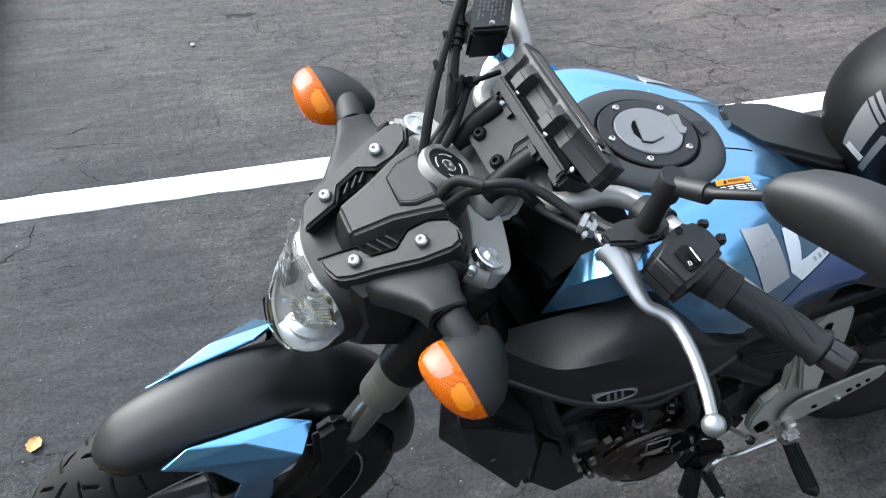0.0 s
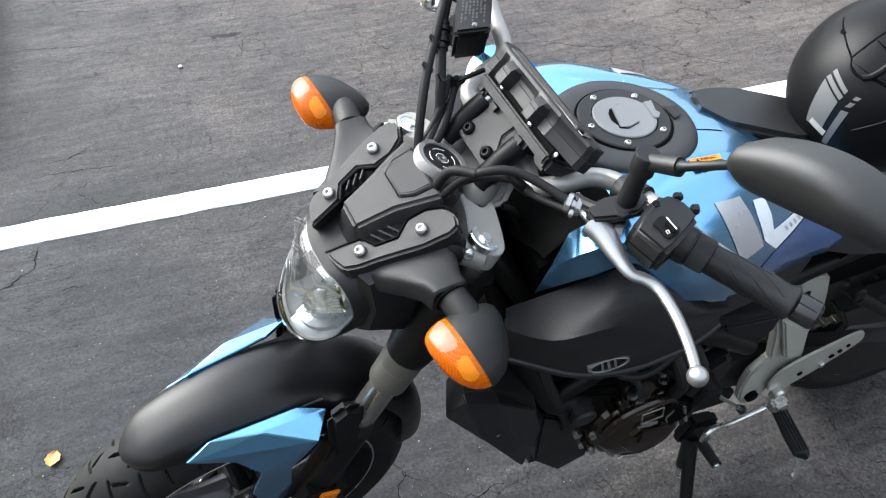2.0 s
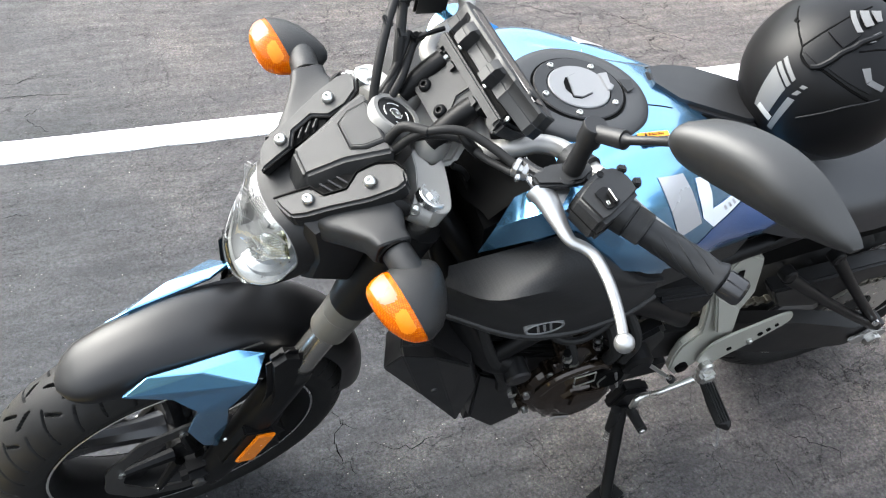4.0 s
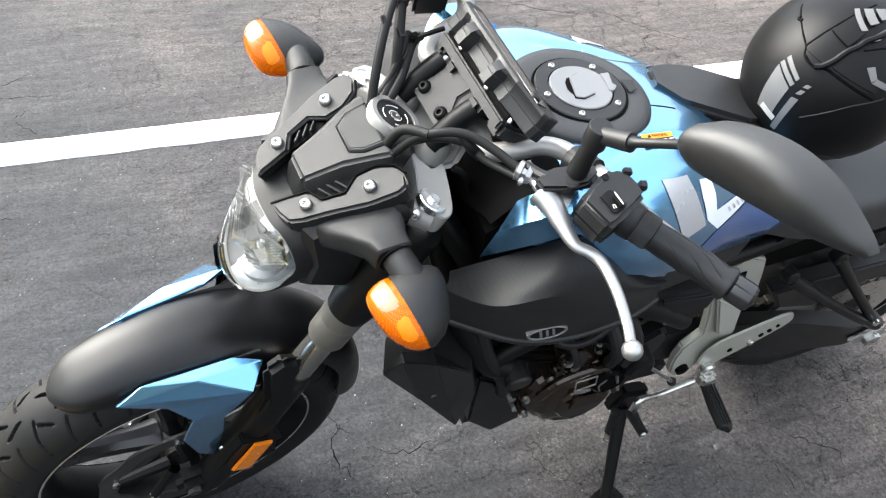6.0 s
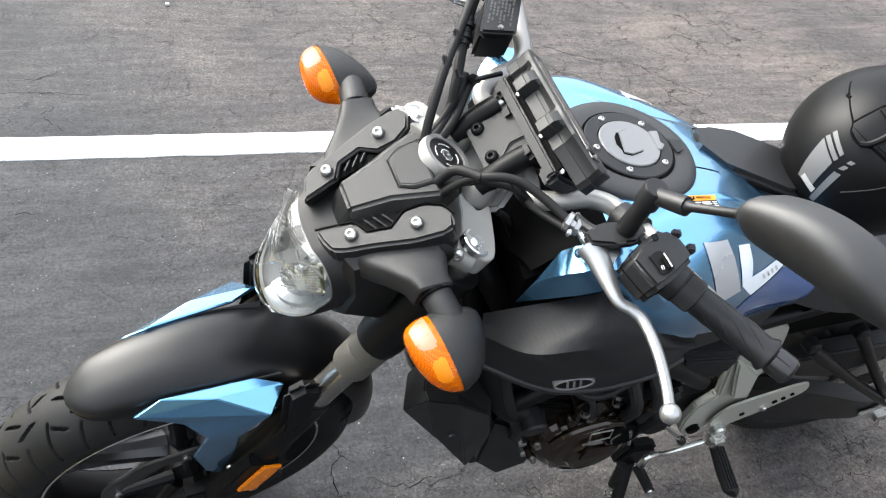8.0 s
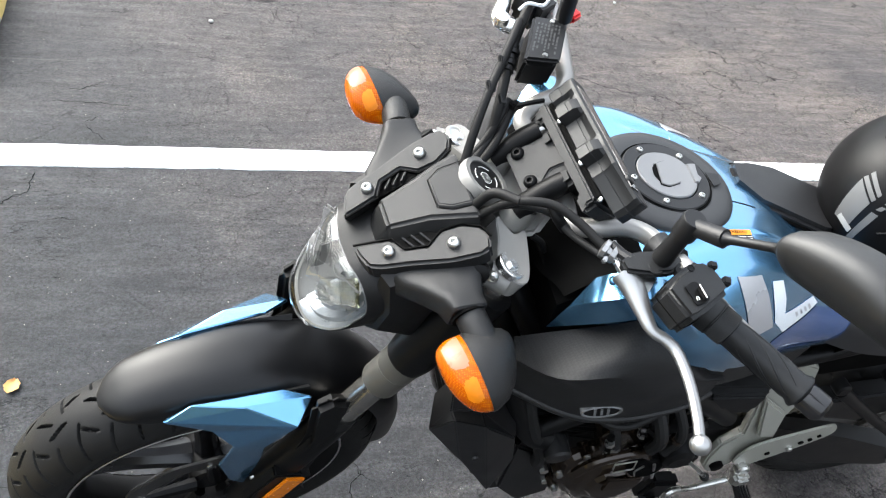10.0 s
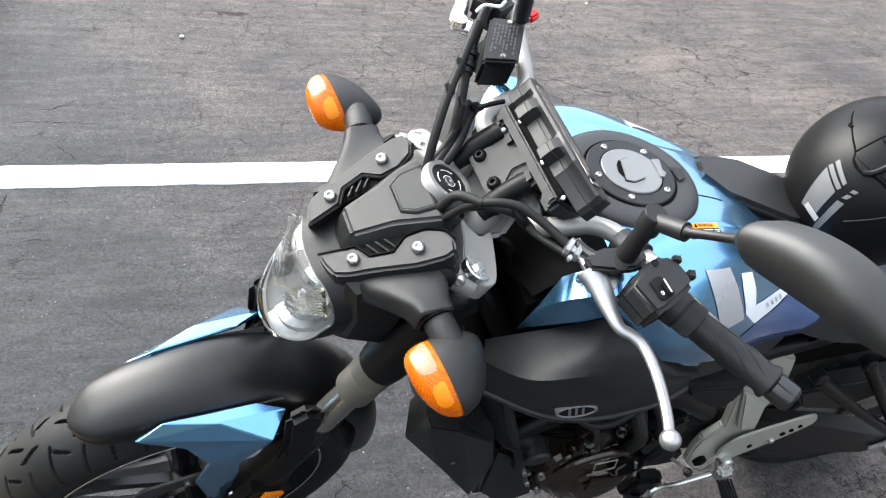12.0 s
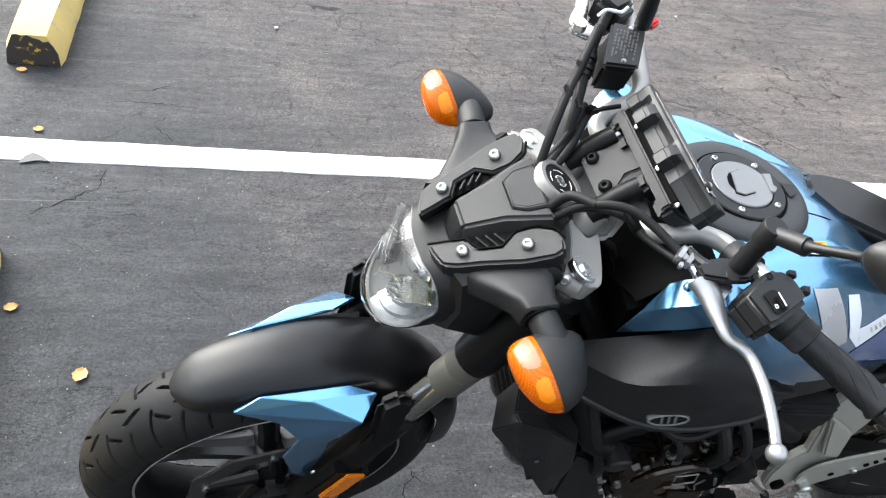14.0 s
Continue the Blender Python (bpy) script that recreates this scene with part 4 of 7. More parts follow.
slab(ARM, AXIS * -0.027, 0.003, clamp)
slab([(x, -y, z) for x, y, z in ARM][::-1], AXIS * -0.027, 0.003, clamp)
tc = part("top_clamp", clamp, CLAMP, bike, "cast grey top fork clamp", True, 30)
for s in (-1, 1):
    c = Vector((0.3235, s * 0.099, 0.9495))
    cap = part("fork_cap", lathe([(-0.006, 0.0192), (0.0022, 0.0192), (0.0036, 0.0180), (0.0036, 0.0150), (0.0022, 0.0143), (0.0022, 0.0001)], c, AXIS, 28, capped=False), ALLOY, tc, "bright fork cap", True)
    part("hex", lathe([(0.001, 0.0080), (0.0050, 0.0080), (0.0058, 0.0068)], c, AXIS, 6), ALLOY, cap, "", True, 20)
    part("clamp_ear", tube([(0.298, -0.095, 0.935), (0.319, -0.108, 0.930)] if s < 0 else [(0.300, 0.118, 0.930), (0.318, 0.106, 0.930)], [0.016, 0.018], 16, 1), CLAMP, tc, "", True)
    bolt(tc, (0.298, -0.107, 0.945) if s < 0 else (0.298, 0.116, 0.940), (-0.5, s * 0.7, 0.4), 0.0072, STEEL, "pinch_bolt", True)
    part("cable_stop", lathe([(0, 0.011), (0.012, 0.011), (0.014, 0.006)], (0.285, s * 0.098, 0.949), (-0.5, s * 0.7, 0.5), 14), BLACK, tc, "", True)
lock = part("ignition_lock", lathe([(-0.035, 0.0315), (0.0, 0.0335), (0.005, 0.0315), (0.005, 0.0255), (0.001, 0.025), (0.001, 0.0001)], (0.313, 0, 0.988), AXIS, 36, capped=False), CLAMP, bike, "grey ignition lock with black face", True)
part("lock_face", lathe([(0.0005, 0.0252), (0.003, 0.0252), (0.0035, 0.023), (0.0035, 0.0001)], (0.313, 0, 0.988), AXIS, 30, capped=False), SATIN, lock, "", True)
LOCK_N, LOCK_C = AXIS, Vector((0.313, 0, 0.988))
lock_u = LOCK_N.orthogonal().normalized()
lock_v = LOCK_N.cross(lock_u)
for r, spans in ((0.0165, ((10, 70), (95, 150), (200, 250), (275, 330))), (0.0080, ((0, 120), (190, 300)))):
    for a0_, a1_ in spans:
        arc = [LOCK_C + LOCK_N * 0.0038 + (lock_u * math.cos(radians(a)) + lock_v * math.sin(radians(a))) * r for a in np.linspace(a0_, a1_, 7)]
        part("lock_mark", tube(arc, 0.0006, 5, 1), SIGNS, lock, "", True)
part("key_slot", lathe([(0.0035, 0.0062), (0.0048, 0.0060), (0.0046, 0.0030), (0.0030, 0.0001)], LOCK_C, LOCK_N, 18, capped=False), STEEL, lock, "", True)

# ---- handlebar ----
LEFT = [(0.400, -0.045, 0.992), (0.393, -0.080, 0.994), (0.414, -0.097, 1.004), (0.447, -0.105, 1.010), (0.465, -0.122, 1.016), (0.470, -0.151, 1.026), (0.475, -0.192, 1.038), (0.484, -0.256, 1.046), (0.529, -0.352, 1.041)]
RIGHT = [(x, -y, z) for x, y, z in LEFT[::-1]]
bar = part("handlebar", tube(RIGHT + LEFT, 0.0115, 18, 5), BARGREY, bike, "matt silver tubular handlebar", True)
for s in (-1, 1):
    riser = part("bar_holder", tube([(0.345, s * 0.040, 0.975), (0.372, s * 0.040, 1.006), (0.392, s * 0.040, 1.022)], [0.0145, 0.0140, 0.0135], 18, 2), BLACK, bar, "black bar holder", True)
    part("holder_bolt", lathe([(0, 0.0065), (0.008, 0.0065), (0.009, 0.005)], (0.390, s * 0.040, 1.021), (0.75, 0, 0.6), 12), STEEL, riser, "", True)
    part("riser_foot", lathe([(0, 0.020), (0.012, 0.019), (0.03, 0.015)], (0.345, s * 0.040, 0.956), AXIS, 20), CLAMP, riser, "", True)
bridge = part("bridge_plate", slab([(0.350, -0.030, 0.994), (0.350, 0.030, 0.994), (0.366, 0.034, 1.006), (0.380, 0.020, 1.022), (0.400, 0.022, 1.038), (0.400, -0.022, 1.038), (0.380, -0.020, 1.022), (0.366, -0.034, 1.006)], (0.005, 0, -0.006), 0.002), TEXTURED, bar, "", True)
for s in (-1, 1):
    bolt(bridge, (0.361, s * 0.0215, 1.003), (-0.62, 0, 0.78), 0.0085, BLACK, steered=True, label="black socket bolt")
    part("bridge_arm", slab([(0.362, s * 0.020, 1.004), (0.368, s * 0.036, 1.008), (0.405, s * 0.034, 1.036), (0.402, s * 0.020, 1.036)], (0.006, 0, 0.004), 0.002), TEXTURED, bridge, "", True)

# ---- instrument ----
FACE = Vector((0.62, 0, 0.78)).normalized()
UP = Vector((-0.78, 0, 0.62)).normalized()
MC = Vector((0.425, 0, 1.045))
METER = shader("meter_plastic", (0.0105, 0.0107, 0.011), 0.44, bump=0.2, grain_scale=1500)

METER.node_tree.nodes["Principled BSDF"].inputs["Specular IOR Level"].default_value = 0.4


def meter_box(y0, y1, lo, hi, back, front, bevel, bm=None):
    pts = [MC + UP * h + FACE * back + Vector((0, y, 0)) for y, h in ((y0, lo), (y1, lo), (y1, hi), (y0, hi))]
    return slab(pts, FACE * (front - back), bevel, bm)


def meter_body():
    """The housing: a back edge with two stout teeth and a notch that run out towards a plain rim; the far end slopes off."""
    toothed = [(0.066, 0.000), (0.067, 0.024), (0.061, 0.0305), (0.0485, 0.0312), (0.0440, 0.0265), (0.0390, 0.0280), (0.0320, 0.0395), (0.0185, 0.0405), (0.0125, 0.0265), (-0.0210, 0.0275), (-0.0245, 0.0295), (-0.0300, 0.0395), (-0.0430, 0.0405), (-0.0495, 0.0260), (-0.0650, 0.0270), (-0.0690, 0.0245), (-0.1100, 0.0140), (-0.1155, 0.0080), (-0.1170, -0.006)]
    plain = [0.0, 0.024, 0.0305, 0.0325, 0.0325, 0.0325, 0.0330, 0.0330, 0.0325, 0.0315, 0.0315, 0.0325, 0.0325, 0.0310, 0.0300, 0.0275, 0.0170, 0.0110, -0.004]
    rings = []
    for f, k, inset in ((-0.0062, 0.0, 0.0016), (-0.0050, 0.0, 0.0), (0.0085, 0.0, 0.0), (0.0092, 0.0, 0.0008), (0.0140, 0.0, 0.0004), (0.0185, 0.45, 0.0), (0.0225, 1.0, 0.0), (0.0262, 1.0, 0.0004), (0.0278, 1.0, 0.0024)):
        ring = []
        for (y, h), p in zip(toothed, plain):
            h = h + (p - h) * k - inset
            ring.append(MC + UP * h + FACE * f + Vector((0, y * (1 - inset * 6), 0)))
        rings.append(ring)
    return skin(bmesh.new(), rings)


meter = part("instrument", meter_body(), METER, bike, "black instrument with tinted display", True, 24)
part("meter_display", meter_box(-0.100, 0.052, 0.006, 0.026, 0.0276, 0.0288, 0.0005), shader("tinted_glass", (0.01, 0.011, 0.012), 0.08, coat=1.0), meter, "tinted display window", True)
part("gap", meter_box(-0.088, 0.054, -0.030, 0.0255, -0.0125, -0.0055, 0.001), DEEP, meter, "", True)
part("back_rail", meter_box(-0.092, 0.053, -0.024, 0.0335, -0.0250, -0.0120, 0.0025), TEXTURED, meter, "grey mounting plate", True)
part("rail_foot", meter_box(-0.096, -0.072, -0.034, 0.0280, -0.0330, -0.0120, 0.004), TEXTURED, meter, "", True)
part("rail_foot", meter_box(0.036, 0.054, -0.030, 0.0300, -0.0360, -0.0120, 0.005), TEXTURED, meter, "", True)
for y0 in (0.006, -0.052):
    part("gusset", meter_box(y0, y0 + 0.022, -0.030, 0.024, -0.0430, -0.0230, 0.006), TEXTURED, meter, "", True)
part("button", lathe([(0, 0.007), (0.003, 0.007), (0.004, 0.005)], MC + Vector((0, -0.088, 0)) + UP * 0.020 + FACE * 0.0275, FACE, 18), SATIN, meter, "round button", True)
for y in (0.024, -0.040, -0.090):
    part("screw", lathe([(0, 0.0035), (0.002, 0.0032), (0.0026, 0.002)], MC + Vector((0, y, 0)) + UP * (0.0255 if y > -0.08 else 0.021) - FACE * 0.009, UP, 10), STEEL, meter, "", True)


# ---- the motorcycle: tank, covers and seat ----
def carbon():
    """Black plastic with a fine woven relief."""
    m = shader("woven_black_plastic", (0.022, 0.0223, 0.0232), 0.56, bump=0.1)
    n, l = m.node_tree.nodes, m.node_tree.links
    co = n.new("ShaderNodeTexCoord")
    ck = n.new("ShaderNodeTexChecker")
    ck.inputs["Scale"].default_value = 330
    mp = n.new("ShaderNodeMapping")
    mp.inputs["Rotation"].default_value = (0.3, 0.2, 0.8)
    l.new(co.outputs["Object"], mp.inputs["Vector"])
    l.new(mp.outputs["Vector"], ck.inputs["Vector"])
    bp = n.new("ShaderNodeBump")
    bp.inputs["Strength"].default_value, bp.inputs["Distance"].default_value = 0.3, 0.0006
    l.new(ck.outputs["Fac"], bp.inputs["Height"])
    ck.inputs["Color1"].default_value, ck.inputs["Color2"].default_value = (0.015, 0.0153, 0.016, 1), (0.010, 0.0102, 0.0107, 1)
    l.new(ck.outputs["Color"], n["Principled BSDF"].inputs["Base Color"])
    l.new(bp.outputs["Normal"], n["Principled BSDF"].inputs["Normal"])
    return m


CARBON = carbon()
CARBON.node_tree.nodes["Principled BSDF"].inputs["Specular IOR Level"].default_value = 0.23
COLLAR = shader("matt_black_collar", (0.016, 0.0163, 0.017), 0.5, bump=0.12, grain_scale=1600)
TANK = [(0.425, [(0, 0.90), (0.05, 0.90), (0.09, 0.92), (0.125, 0.955), (0.138, 0.945), (0.135, 0.91), (0.12, 0.87)]),
        (0.470, [(0, 0.968), (0.05, 0.968), (0.10, 0.970), (0.142, 0.972), (0.165, 0.950), (0.168, 0.920), (0.158, 0.885)]),
        (0.540, [(0, 0.981), (0.05, 0.981), (0.10, 0.980), (0.150, 0.975), (0.186, 0.945), (0.200, 0.905), (0.198, 0.870)]),
        (0.620, [(0, 0.977), (0.05, 0.976), (0.10, 0.973), (0.140, 0.960), (0.174, 0.930), (0.194, 0.880), (0.198, 0.838)]),
        (0.720, [(0, 0.952), (0.045, 0.950), (0.085, 0.944), (0.120, 0.925), (0.150, 0.890), (0.168, 0.840), (0.170, 0.795)]),
        (0.820, [(0, 0.905), (0.040, 0.903), (0.070, 0.896), (0.102, 0.875), (0.128, 0.840), (0.138, 0.800), (0.136, 0.770)]),
        (0.930, [(0, 0.855), (0.030, 0.853), (0.060, 0.846), (0.090, 0.828), (0.108, 0.802), (0.116, 0.775), (0.112, 0.745)])]
tank_bm = hull(TANK, 12, 12)
tank_bm.transform(Matrix.Translation((0, 0, 0.97)) @ Matrix.Rotation(radians(-3), 4, "X") @ Matrix.Translation((0, 0, -0.97)))
# a shallow scallop with a curved upper edge on each shoulder
wl_c = Vector((0.634, -0.095, 0.983))
wl_n = Vector((0.12, -0.35, 1)).normalized()
wx = Vector((1, 0.02, -0.11)).normalized()
wy = wl_n.cross(wx)
for v in tank_bm.verts:
    d = Vector((v.co.x, -abs(v.co.y), v.co.z)) - wl_c
    a, b = d.dot(wx), d.dot(wy)
    edge = 0.0186 - (2.65 if a < 0.025 else 1.6) * (a - 0.025) ** 2
    foot = -0.0130 + 0.16 * a
    if foot < b < edge and v.co.z > 0.9:
        near = min(1.0, (edge - b) / 0.0045)
        v.co += Vector((0, math.copysign(0.35, -v.co.y), -1)) * (0.0042 * near * min(1.0, (b - foot) / 0.022) * min(1.0, max(0.0, (0.15 - a) / 0.04)))
from mathutils.bvhtree import BVHTree

tank_tree = BVHTree.FromBMesh(tank_bm)
tank = part("fuel_tank", tank_bm, BLUE, bike, "blue metallic fuel tank", sharp=60)


def decal(outline, side, lift, name, material, parent, step=0.008, label=""):
    """A thin film on the flank of the tank: an outline in (x, z) laid on the surface."""
    bm = bmesh.new()
    f = bm.faces.new([bm.verts.new((x, 0, z)) for x, z in outline])
    bmesh.ops.triangulate(bm, faces=[f])
    for _ in range(5):
        long = [e for e in bm.edges if e.calc_length() > step]
        if not long:
            break
        bmesh.ops.subdivide_edges(bm, edges=long, cuts=1)
        bmesh.ops.triangulate(bm, faces=bm.faces[:])
    for v in bm.verts:
        hit_ = tank_tree.ray_cast(Vector((v.co.x, side * 0.5, v.co.z)), Vector((0, -side, 0)))[0]
        if hit_ is None:
            hit_ = tank_tree.find_nearest(Vector((v.co.x, side * 0.2, v.co.z)))[0]
        v.co = hit_ + Vector((0, side, 0.35)).normalized() * lift
    return part(name, bm, material, parent, label, sharp=80)


# blue wings at the front of the tank, with a crease along the middle
WING = [[(0.417, -0.146, 0.977), (0.434, -0.152, 0.994), (0.473, -0.160, 1.001), (0.531, -0.168, 0.969), (0.606, -0.172, 0.895), (0.692, -0.172, 0.802)],
        [(0.405, -0.146, 0.920), (0.421, -0.180, 0.982), (0.458, -0.194, 1.002), (0.513, -0.200, 0.969), (0.585, -0.200, 0.896), (0.666, -0.188, 0.820)],
        [(0.399, -0.136, 0.860), (0.437, -0.182, 0.937), (0.476, -0.199, 0.967), (0.533, -0.203, 0.926), (0.604, -0.204, 0.852), (0.664, -0.189, 0.807)]]
for s in (-1, 1):
    wing = part("tank_wing", sheet([[(x, s * abs(y), z if s < 0 else z - 0.02) for x, y, z in r] for r in WING], 1, 5, 0.010), BLUE, tank, "blue metallic tank wing", sharp=12)
    bolt(wing, (0.430, 0.161, 0.958) if s > 0 else (0.431, -0.160, 0.989), (-0.2, s * 0.8, 0.5), 0.0065, BLUE, "wing_screw")

# the seam from the filler collar back to the seat
part("tank_seam", tube([tank_tree.ray_cast(Vector((x, y, 1.2)), Vector((0, 0, -1)))[0] for x, y in ((0.6500, -0.0258), (0.6701, -0.0262), (0.6869, -0.0265), (0.7024, -0.0274))], 0.0009, 6, 3), DEEP, tank)
# graphics on both flanks: a dark bar, a white block, a deep blue tail
for s in (-1, 1):
    decal([(0.613, 0.968), (0.662, 0.954), (0.676, 0.935), (0.705, 0.884), (0.657, 0.888), (0.643, 0.920), (0.624, 0.951)], s, 0.0012, "grey_bar", GREY, tank, label="grey bar of the tank graphic")
    decal([(0.686, 0.941), (0.712, 0.932), (0.722, 0.912), (0.726, 0.893), (0.799, 0.881), (0.813, 0.868), (0.737, 0.862), (0.706, 0.890), (0.690, 0.926)], s, 0.0012, "white_stroke", WHITE, tank, label="white stroke of the tank graphic")
    decal([(0.700, 0.846), (0.735, 0.858), (0.812, 0.864), (0.870, 0.840), (0.920, 0.805), (0.925, 0.772), (0.840, 0.780), (0.760, 0.802)], s, 0.0009, "blue_tail", NAVY, tank, label="deep blue part of the tank graphic")
    for k in range(4):
        x, z = 0.752 + 0.011 * k, 0.8835 - 0.0018 * k
        decal([(x, z), (x + 0.005, z - 0.001), (x + 0.012, z - 0.009), (x + 0.007, z - 0.009)], s, 0.0018, "hatch_mark", GREY, tank, step=0.02)

# front infill between the tank halves, behind the fork
part("tank_nose", hull([(0.398, [(0, 0.88), (0.06, 0.885), (0.115, 0.92), (0.138, 0.93)]), (0.43, [(0, 0.955), (0.06, 0.957), (0.115, 0.968), (0.148, 0.985)]), (0.485, [(0, 0.988), (0.06, 0.987), (0.10, 0.985), (0.135, 0.984)])], 3, 3), DEEP, tank, "black cover", sharp=60)
part("tank_front", skin(bmesh.new(), [[Vector(p) for p in r] for r in (
    [(0.402, -0.130, 0.90), (0.402, 0.130, 0.90), (0.44, 0.10, 0.70), (0.44, -0.10, 0.70)],
    [(0.46, -0.140, 0.960), (0.46, 0.140, 0.960), (0.50, 0.12, 0.70), (0.50, -0.12, 0.70)])]), DEEP, tank, "black inner cover")

# filler collar and cap
cap_c = Vector((0.562, 0, 0.987))
CAP_N = Vector((0.03, 0.052, 1)).normalized()


def on_top(x, y, lift):
    """A point on the sloping top of the tank, round the filler."""
    return cap_c + Vector((x, y, -0.03 * x - 0.052 * y)) + CAP_N * lift


rings = []
for r, z in [(1.03, -0.024), (1.01, -0.008), (0.985, -0.001), (0.95, 0.0025), (0.85, 0.004), (0.70, 0.0035), (0.60, 0.001), (0.575, -0.003)]:
    rings.append([on_top(0.101 * r * math.cos(a), 0.091 * r * math.sin(a), z - (0.004 + 0.006 * max(0, math.cos(a))) * r * r) for a in [2 * math.pi * j / 72 for j in range(72)]])
collar = part("filler_collar", skin(bmesh.new(), rings, caps=False), COLLAR, tank, "matt black filler collar", sharp=40)
part("collar_dent", slab([on_top(x, y, 0.0005) for x, y in ((0.064, 0.0109), (0.0833, 0.0081), (0.079, -0.0101), (0.0656, -0.0155))], CAP_N * 0.0012, 0.0005), SATIN, collar)
ring = part("cap_ring", lathe([(-0.004, 0.0600), (0.0025, 0.0600), (0.004, 0.0585), (0.004, 0.043), (0.0025, 0.0425)], cap_c, CAP_N, 64, capped=False), SATIN, tank, "black filler ring")
part("ring_groove", lathe([(0.0005, 0.0635), (0.0015, 0.0625), (0.0005, 0.0600)], cap_c, CAP_N, 64, capped=False), DEEP, tank)
for deg in (46, 114, 187, 246, 316):
    a = radians(deg)
    bolt(ring, on_top(math.cos(a) * 0.0505, math.sin(a) * 0.0505, 0.0035), CAP_N, 0.0046, STEEL)
fc = part("filler_cap", lathe([(0.001, 0.0412), (0.0050, 0.0412), (0.0062, 0.0400), (0.0064, 0.0001)], cap_c, CAP_N, 56, capped=False), CAPGREY, tank, "grey aluminium filler cap")
FLAP = [(-0.0104, 0.0167), (0.0059, 0.0242), (0.0131, 0.0121), (0.0081, -0.0033), (0.0137, -0.0084), (0.0112, -0.0167), (-0.0068, -0.0234), (-0.0174, -0.0197)]
# thin black films paint the shade round the flap and in its notch
part("flap_shade", slab([on_top(x * 1.04 - 0.0006, y * 1.04, 0.0063) for x, y in FLAP], CAP_N * 0.0004), DEEP, fc)
part("key_flap", slab([on_top(x, y, 0.0064) for x, y in FLAP], CAP_N * 0.0022, 0.0007), CAPGREY, fc)
part("flap_shade", slab([on_top(x, y, 0.0066) for x, y in ((-0.0123, 0.0185), (-0.0190, 0.0090), (-0.0216, -0.0037), (-0.0159, -0.0200), (-0.0119, 0.0023))], CAP_N * 0.0004), DEEP, fc, "black film for the shade in the finger notch")
part("hinge_tab", slab([on_top(x, y, 0.004) for x, y in ((0.036, 0.0193), (0.0497, 0.0201), (0.0445, -0.0015), (0.0484, -0.0059), (0.0404, -0.0150), (0.034, -0.0150))], CAP_N * 0.004, 0.001), CAPGREY, fc)

# warning label on the shoulder
def on_label(pts, lift):
    out = []
    for a, b in pts:
        p = wl_c + wx * (a + 0.004) + wy * (b + 0.085 * a + 0.0066)
        hit_ = tank_tree.ray_cast(p + wl_n * 0.08, -wl_n)[0]
        out.append((hit_ or p) + wl_n * (lift - 0.0015))
    return out


lab = part("warning_label", slab(on_label([(-0.0275, 0.0), (0.0285, 0.0), (0.0285, 0.0072), (-0.0275, 0.0072)], 0.004), wl_n * 0.0004), YELLOW_LABEL, tank, "orange warning label")
part("label_text_field", slab(on_label([(-0.0275, -0.0125), (0.0285, -0.0125), (0.0285, -0.0003), (-0.0275, -0.0003)], 0.004), wl_n * 0.0004), BLACK, lab)
for k in range(4):
    for j in range(5):
        u0 = -0.0250 + 0.0104 * j + 0.0008 * ((3 * k + j) % 3)
        u1, v0 = u0 + 0.0076 + 0.0007 * ((k + 2 * j) % 3), -0.0026 - 0.0029 * k
        part("print_bar", slab(on_label([(u0, v0 - 0.0014), (u1, v0 - 0.0014), (u1, v0), (u0, v0)], 0.0046), wl_n * 0.0002), SIGNS, lab)


def lettering(name, text, size, origin, xdir, normal, material, parent, steered=False, squash=1.0):
    """Flat letters of the built-in font, lying on a surface."""
    cu = bpy.data.curves.new(name, "FONT")
    cu.body, cu.size, cu.extrude, cu.align_x = text, size, 0.0002, "CENTER"
    tmp = bpy.data.objects.new(name, cu)
    me = tmp.to_mesh()
    bm = bmesh.new()
    bm.from_mesh(me)
    tmp.to_mesh_clear()
    bpy.data.objects.remove(tmp)
    bpy.data.curves.remove(cu)
    x = Vector(xdir).normalized()
    z = Vector(normal).normalized()
    y = z.cross(x).normalized()
    bm.transform(Matrix.Translation(origin) @ Matrix((x * squash, y, z)).transposed().to_4x4())
    return part(name, bm, material, parent, "", steered, smooth=False)


lettering("lettering", "WARNING", 0.0052, on_label([(0.004, 0.0016)], 0.0060)[0], wx, wl_n, BLACK, lab)
tri_bm = slab(on_label([(-0.0175, 0.0012), (-0.0110, 0.0012), (-0.01425, 0.0062)], 0.0056), wl_n * 0.0002)
part("warning_triangle", tri_bm, BLACK, lab)


def flank(rows, s):
    """Rows of points of the left side, or mirrored to the right."""
    return [[(x, y if s < 0 else -y, z) for x, y, z in r] for r in rows]


# black woven side scoops, with the badge on the left one
SCOOP = [[(0.362, -0.138, 0.845), (0.452, -0.170, 0.913), (0.492, -0.184, 0.939), (0.555, -0.188, 0.894), (0.625, -0.190, 0.820), (0.679, -0.180, 0.785)],
         [(0.350, -0.152, 0.828), (0.3804, -0.220, 0.884), (0.4365, -0.238, 0.9095), (0.5038, -0.232, 0.894), (0.5853, -0.215, 0.8344), (0.6646, -0.193, 0.7877)],
         [(0.350, -0.150, 0.801), (0.417, -0.222, 0.853), (0.485, -0.236, 0.857), (0.555, -0.226, 0.828), (0.615, -0.211, 0.795), (0.672, -0.190, 0.763)],
         [(0.377, -0.140, 0.727), (0.451, -0.200, 0.743), (0.532, -0.208, 0.730), (0.605, -0.206, 0.738), (0.639, -0.200, 0.741), (0.681, -0.185, 0.739)]]
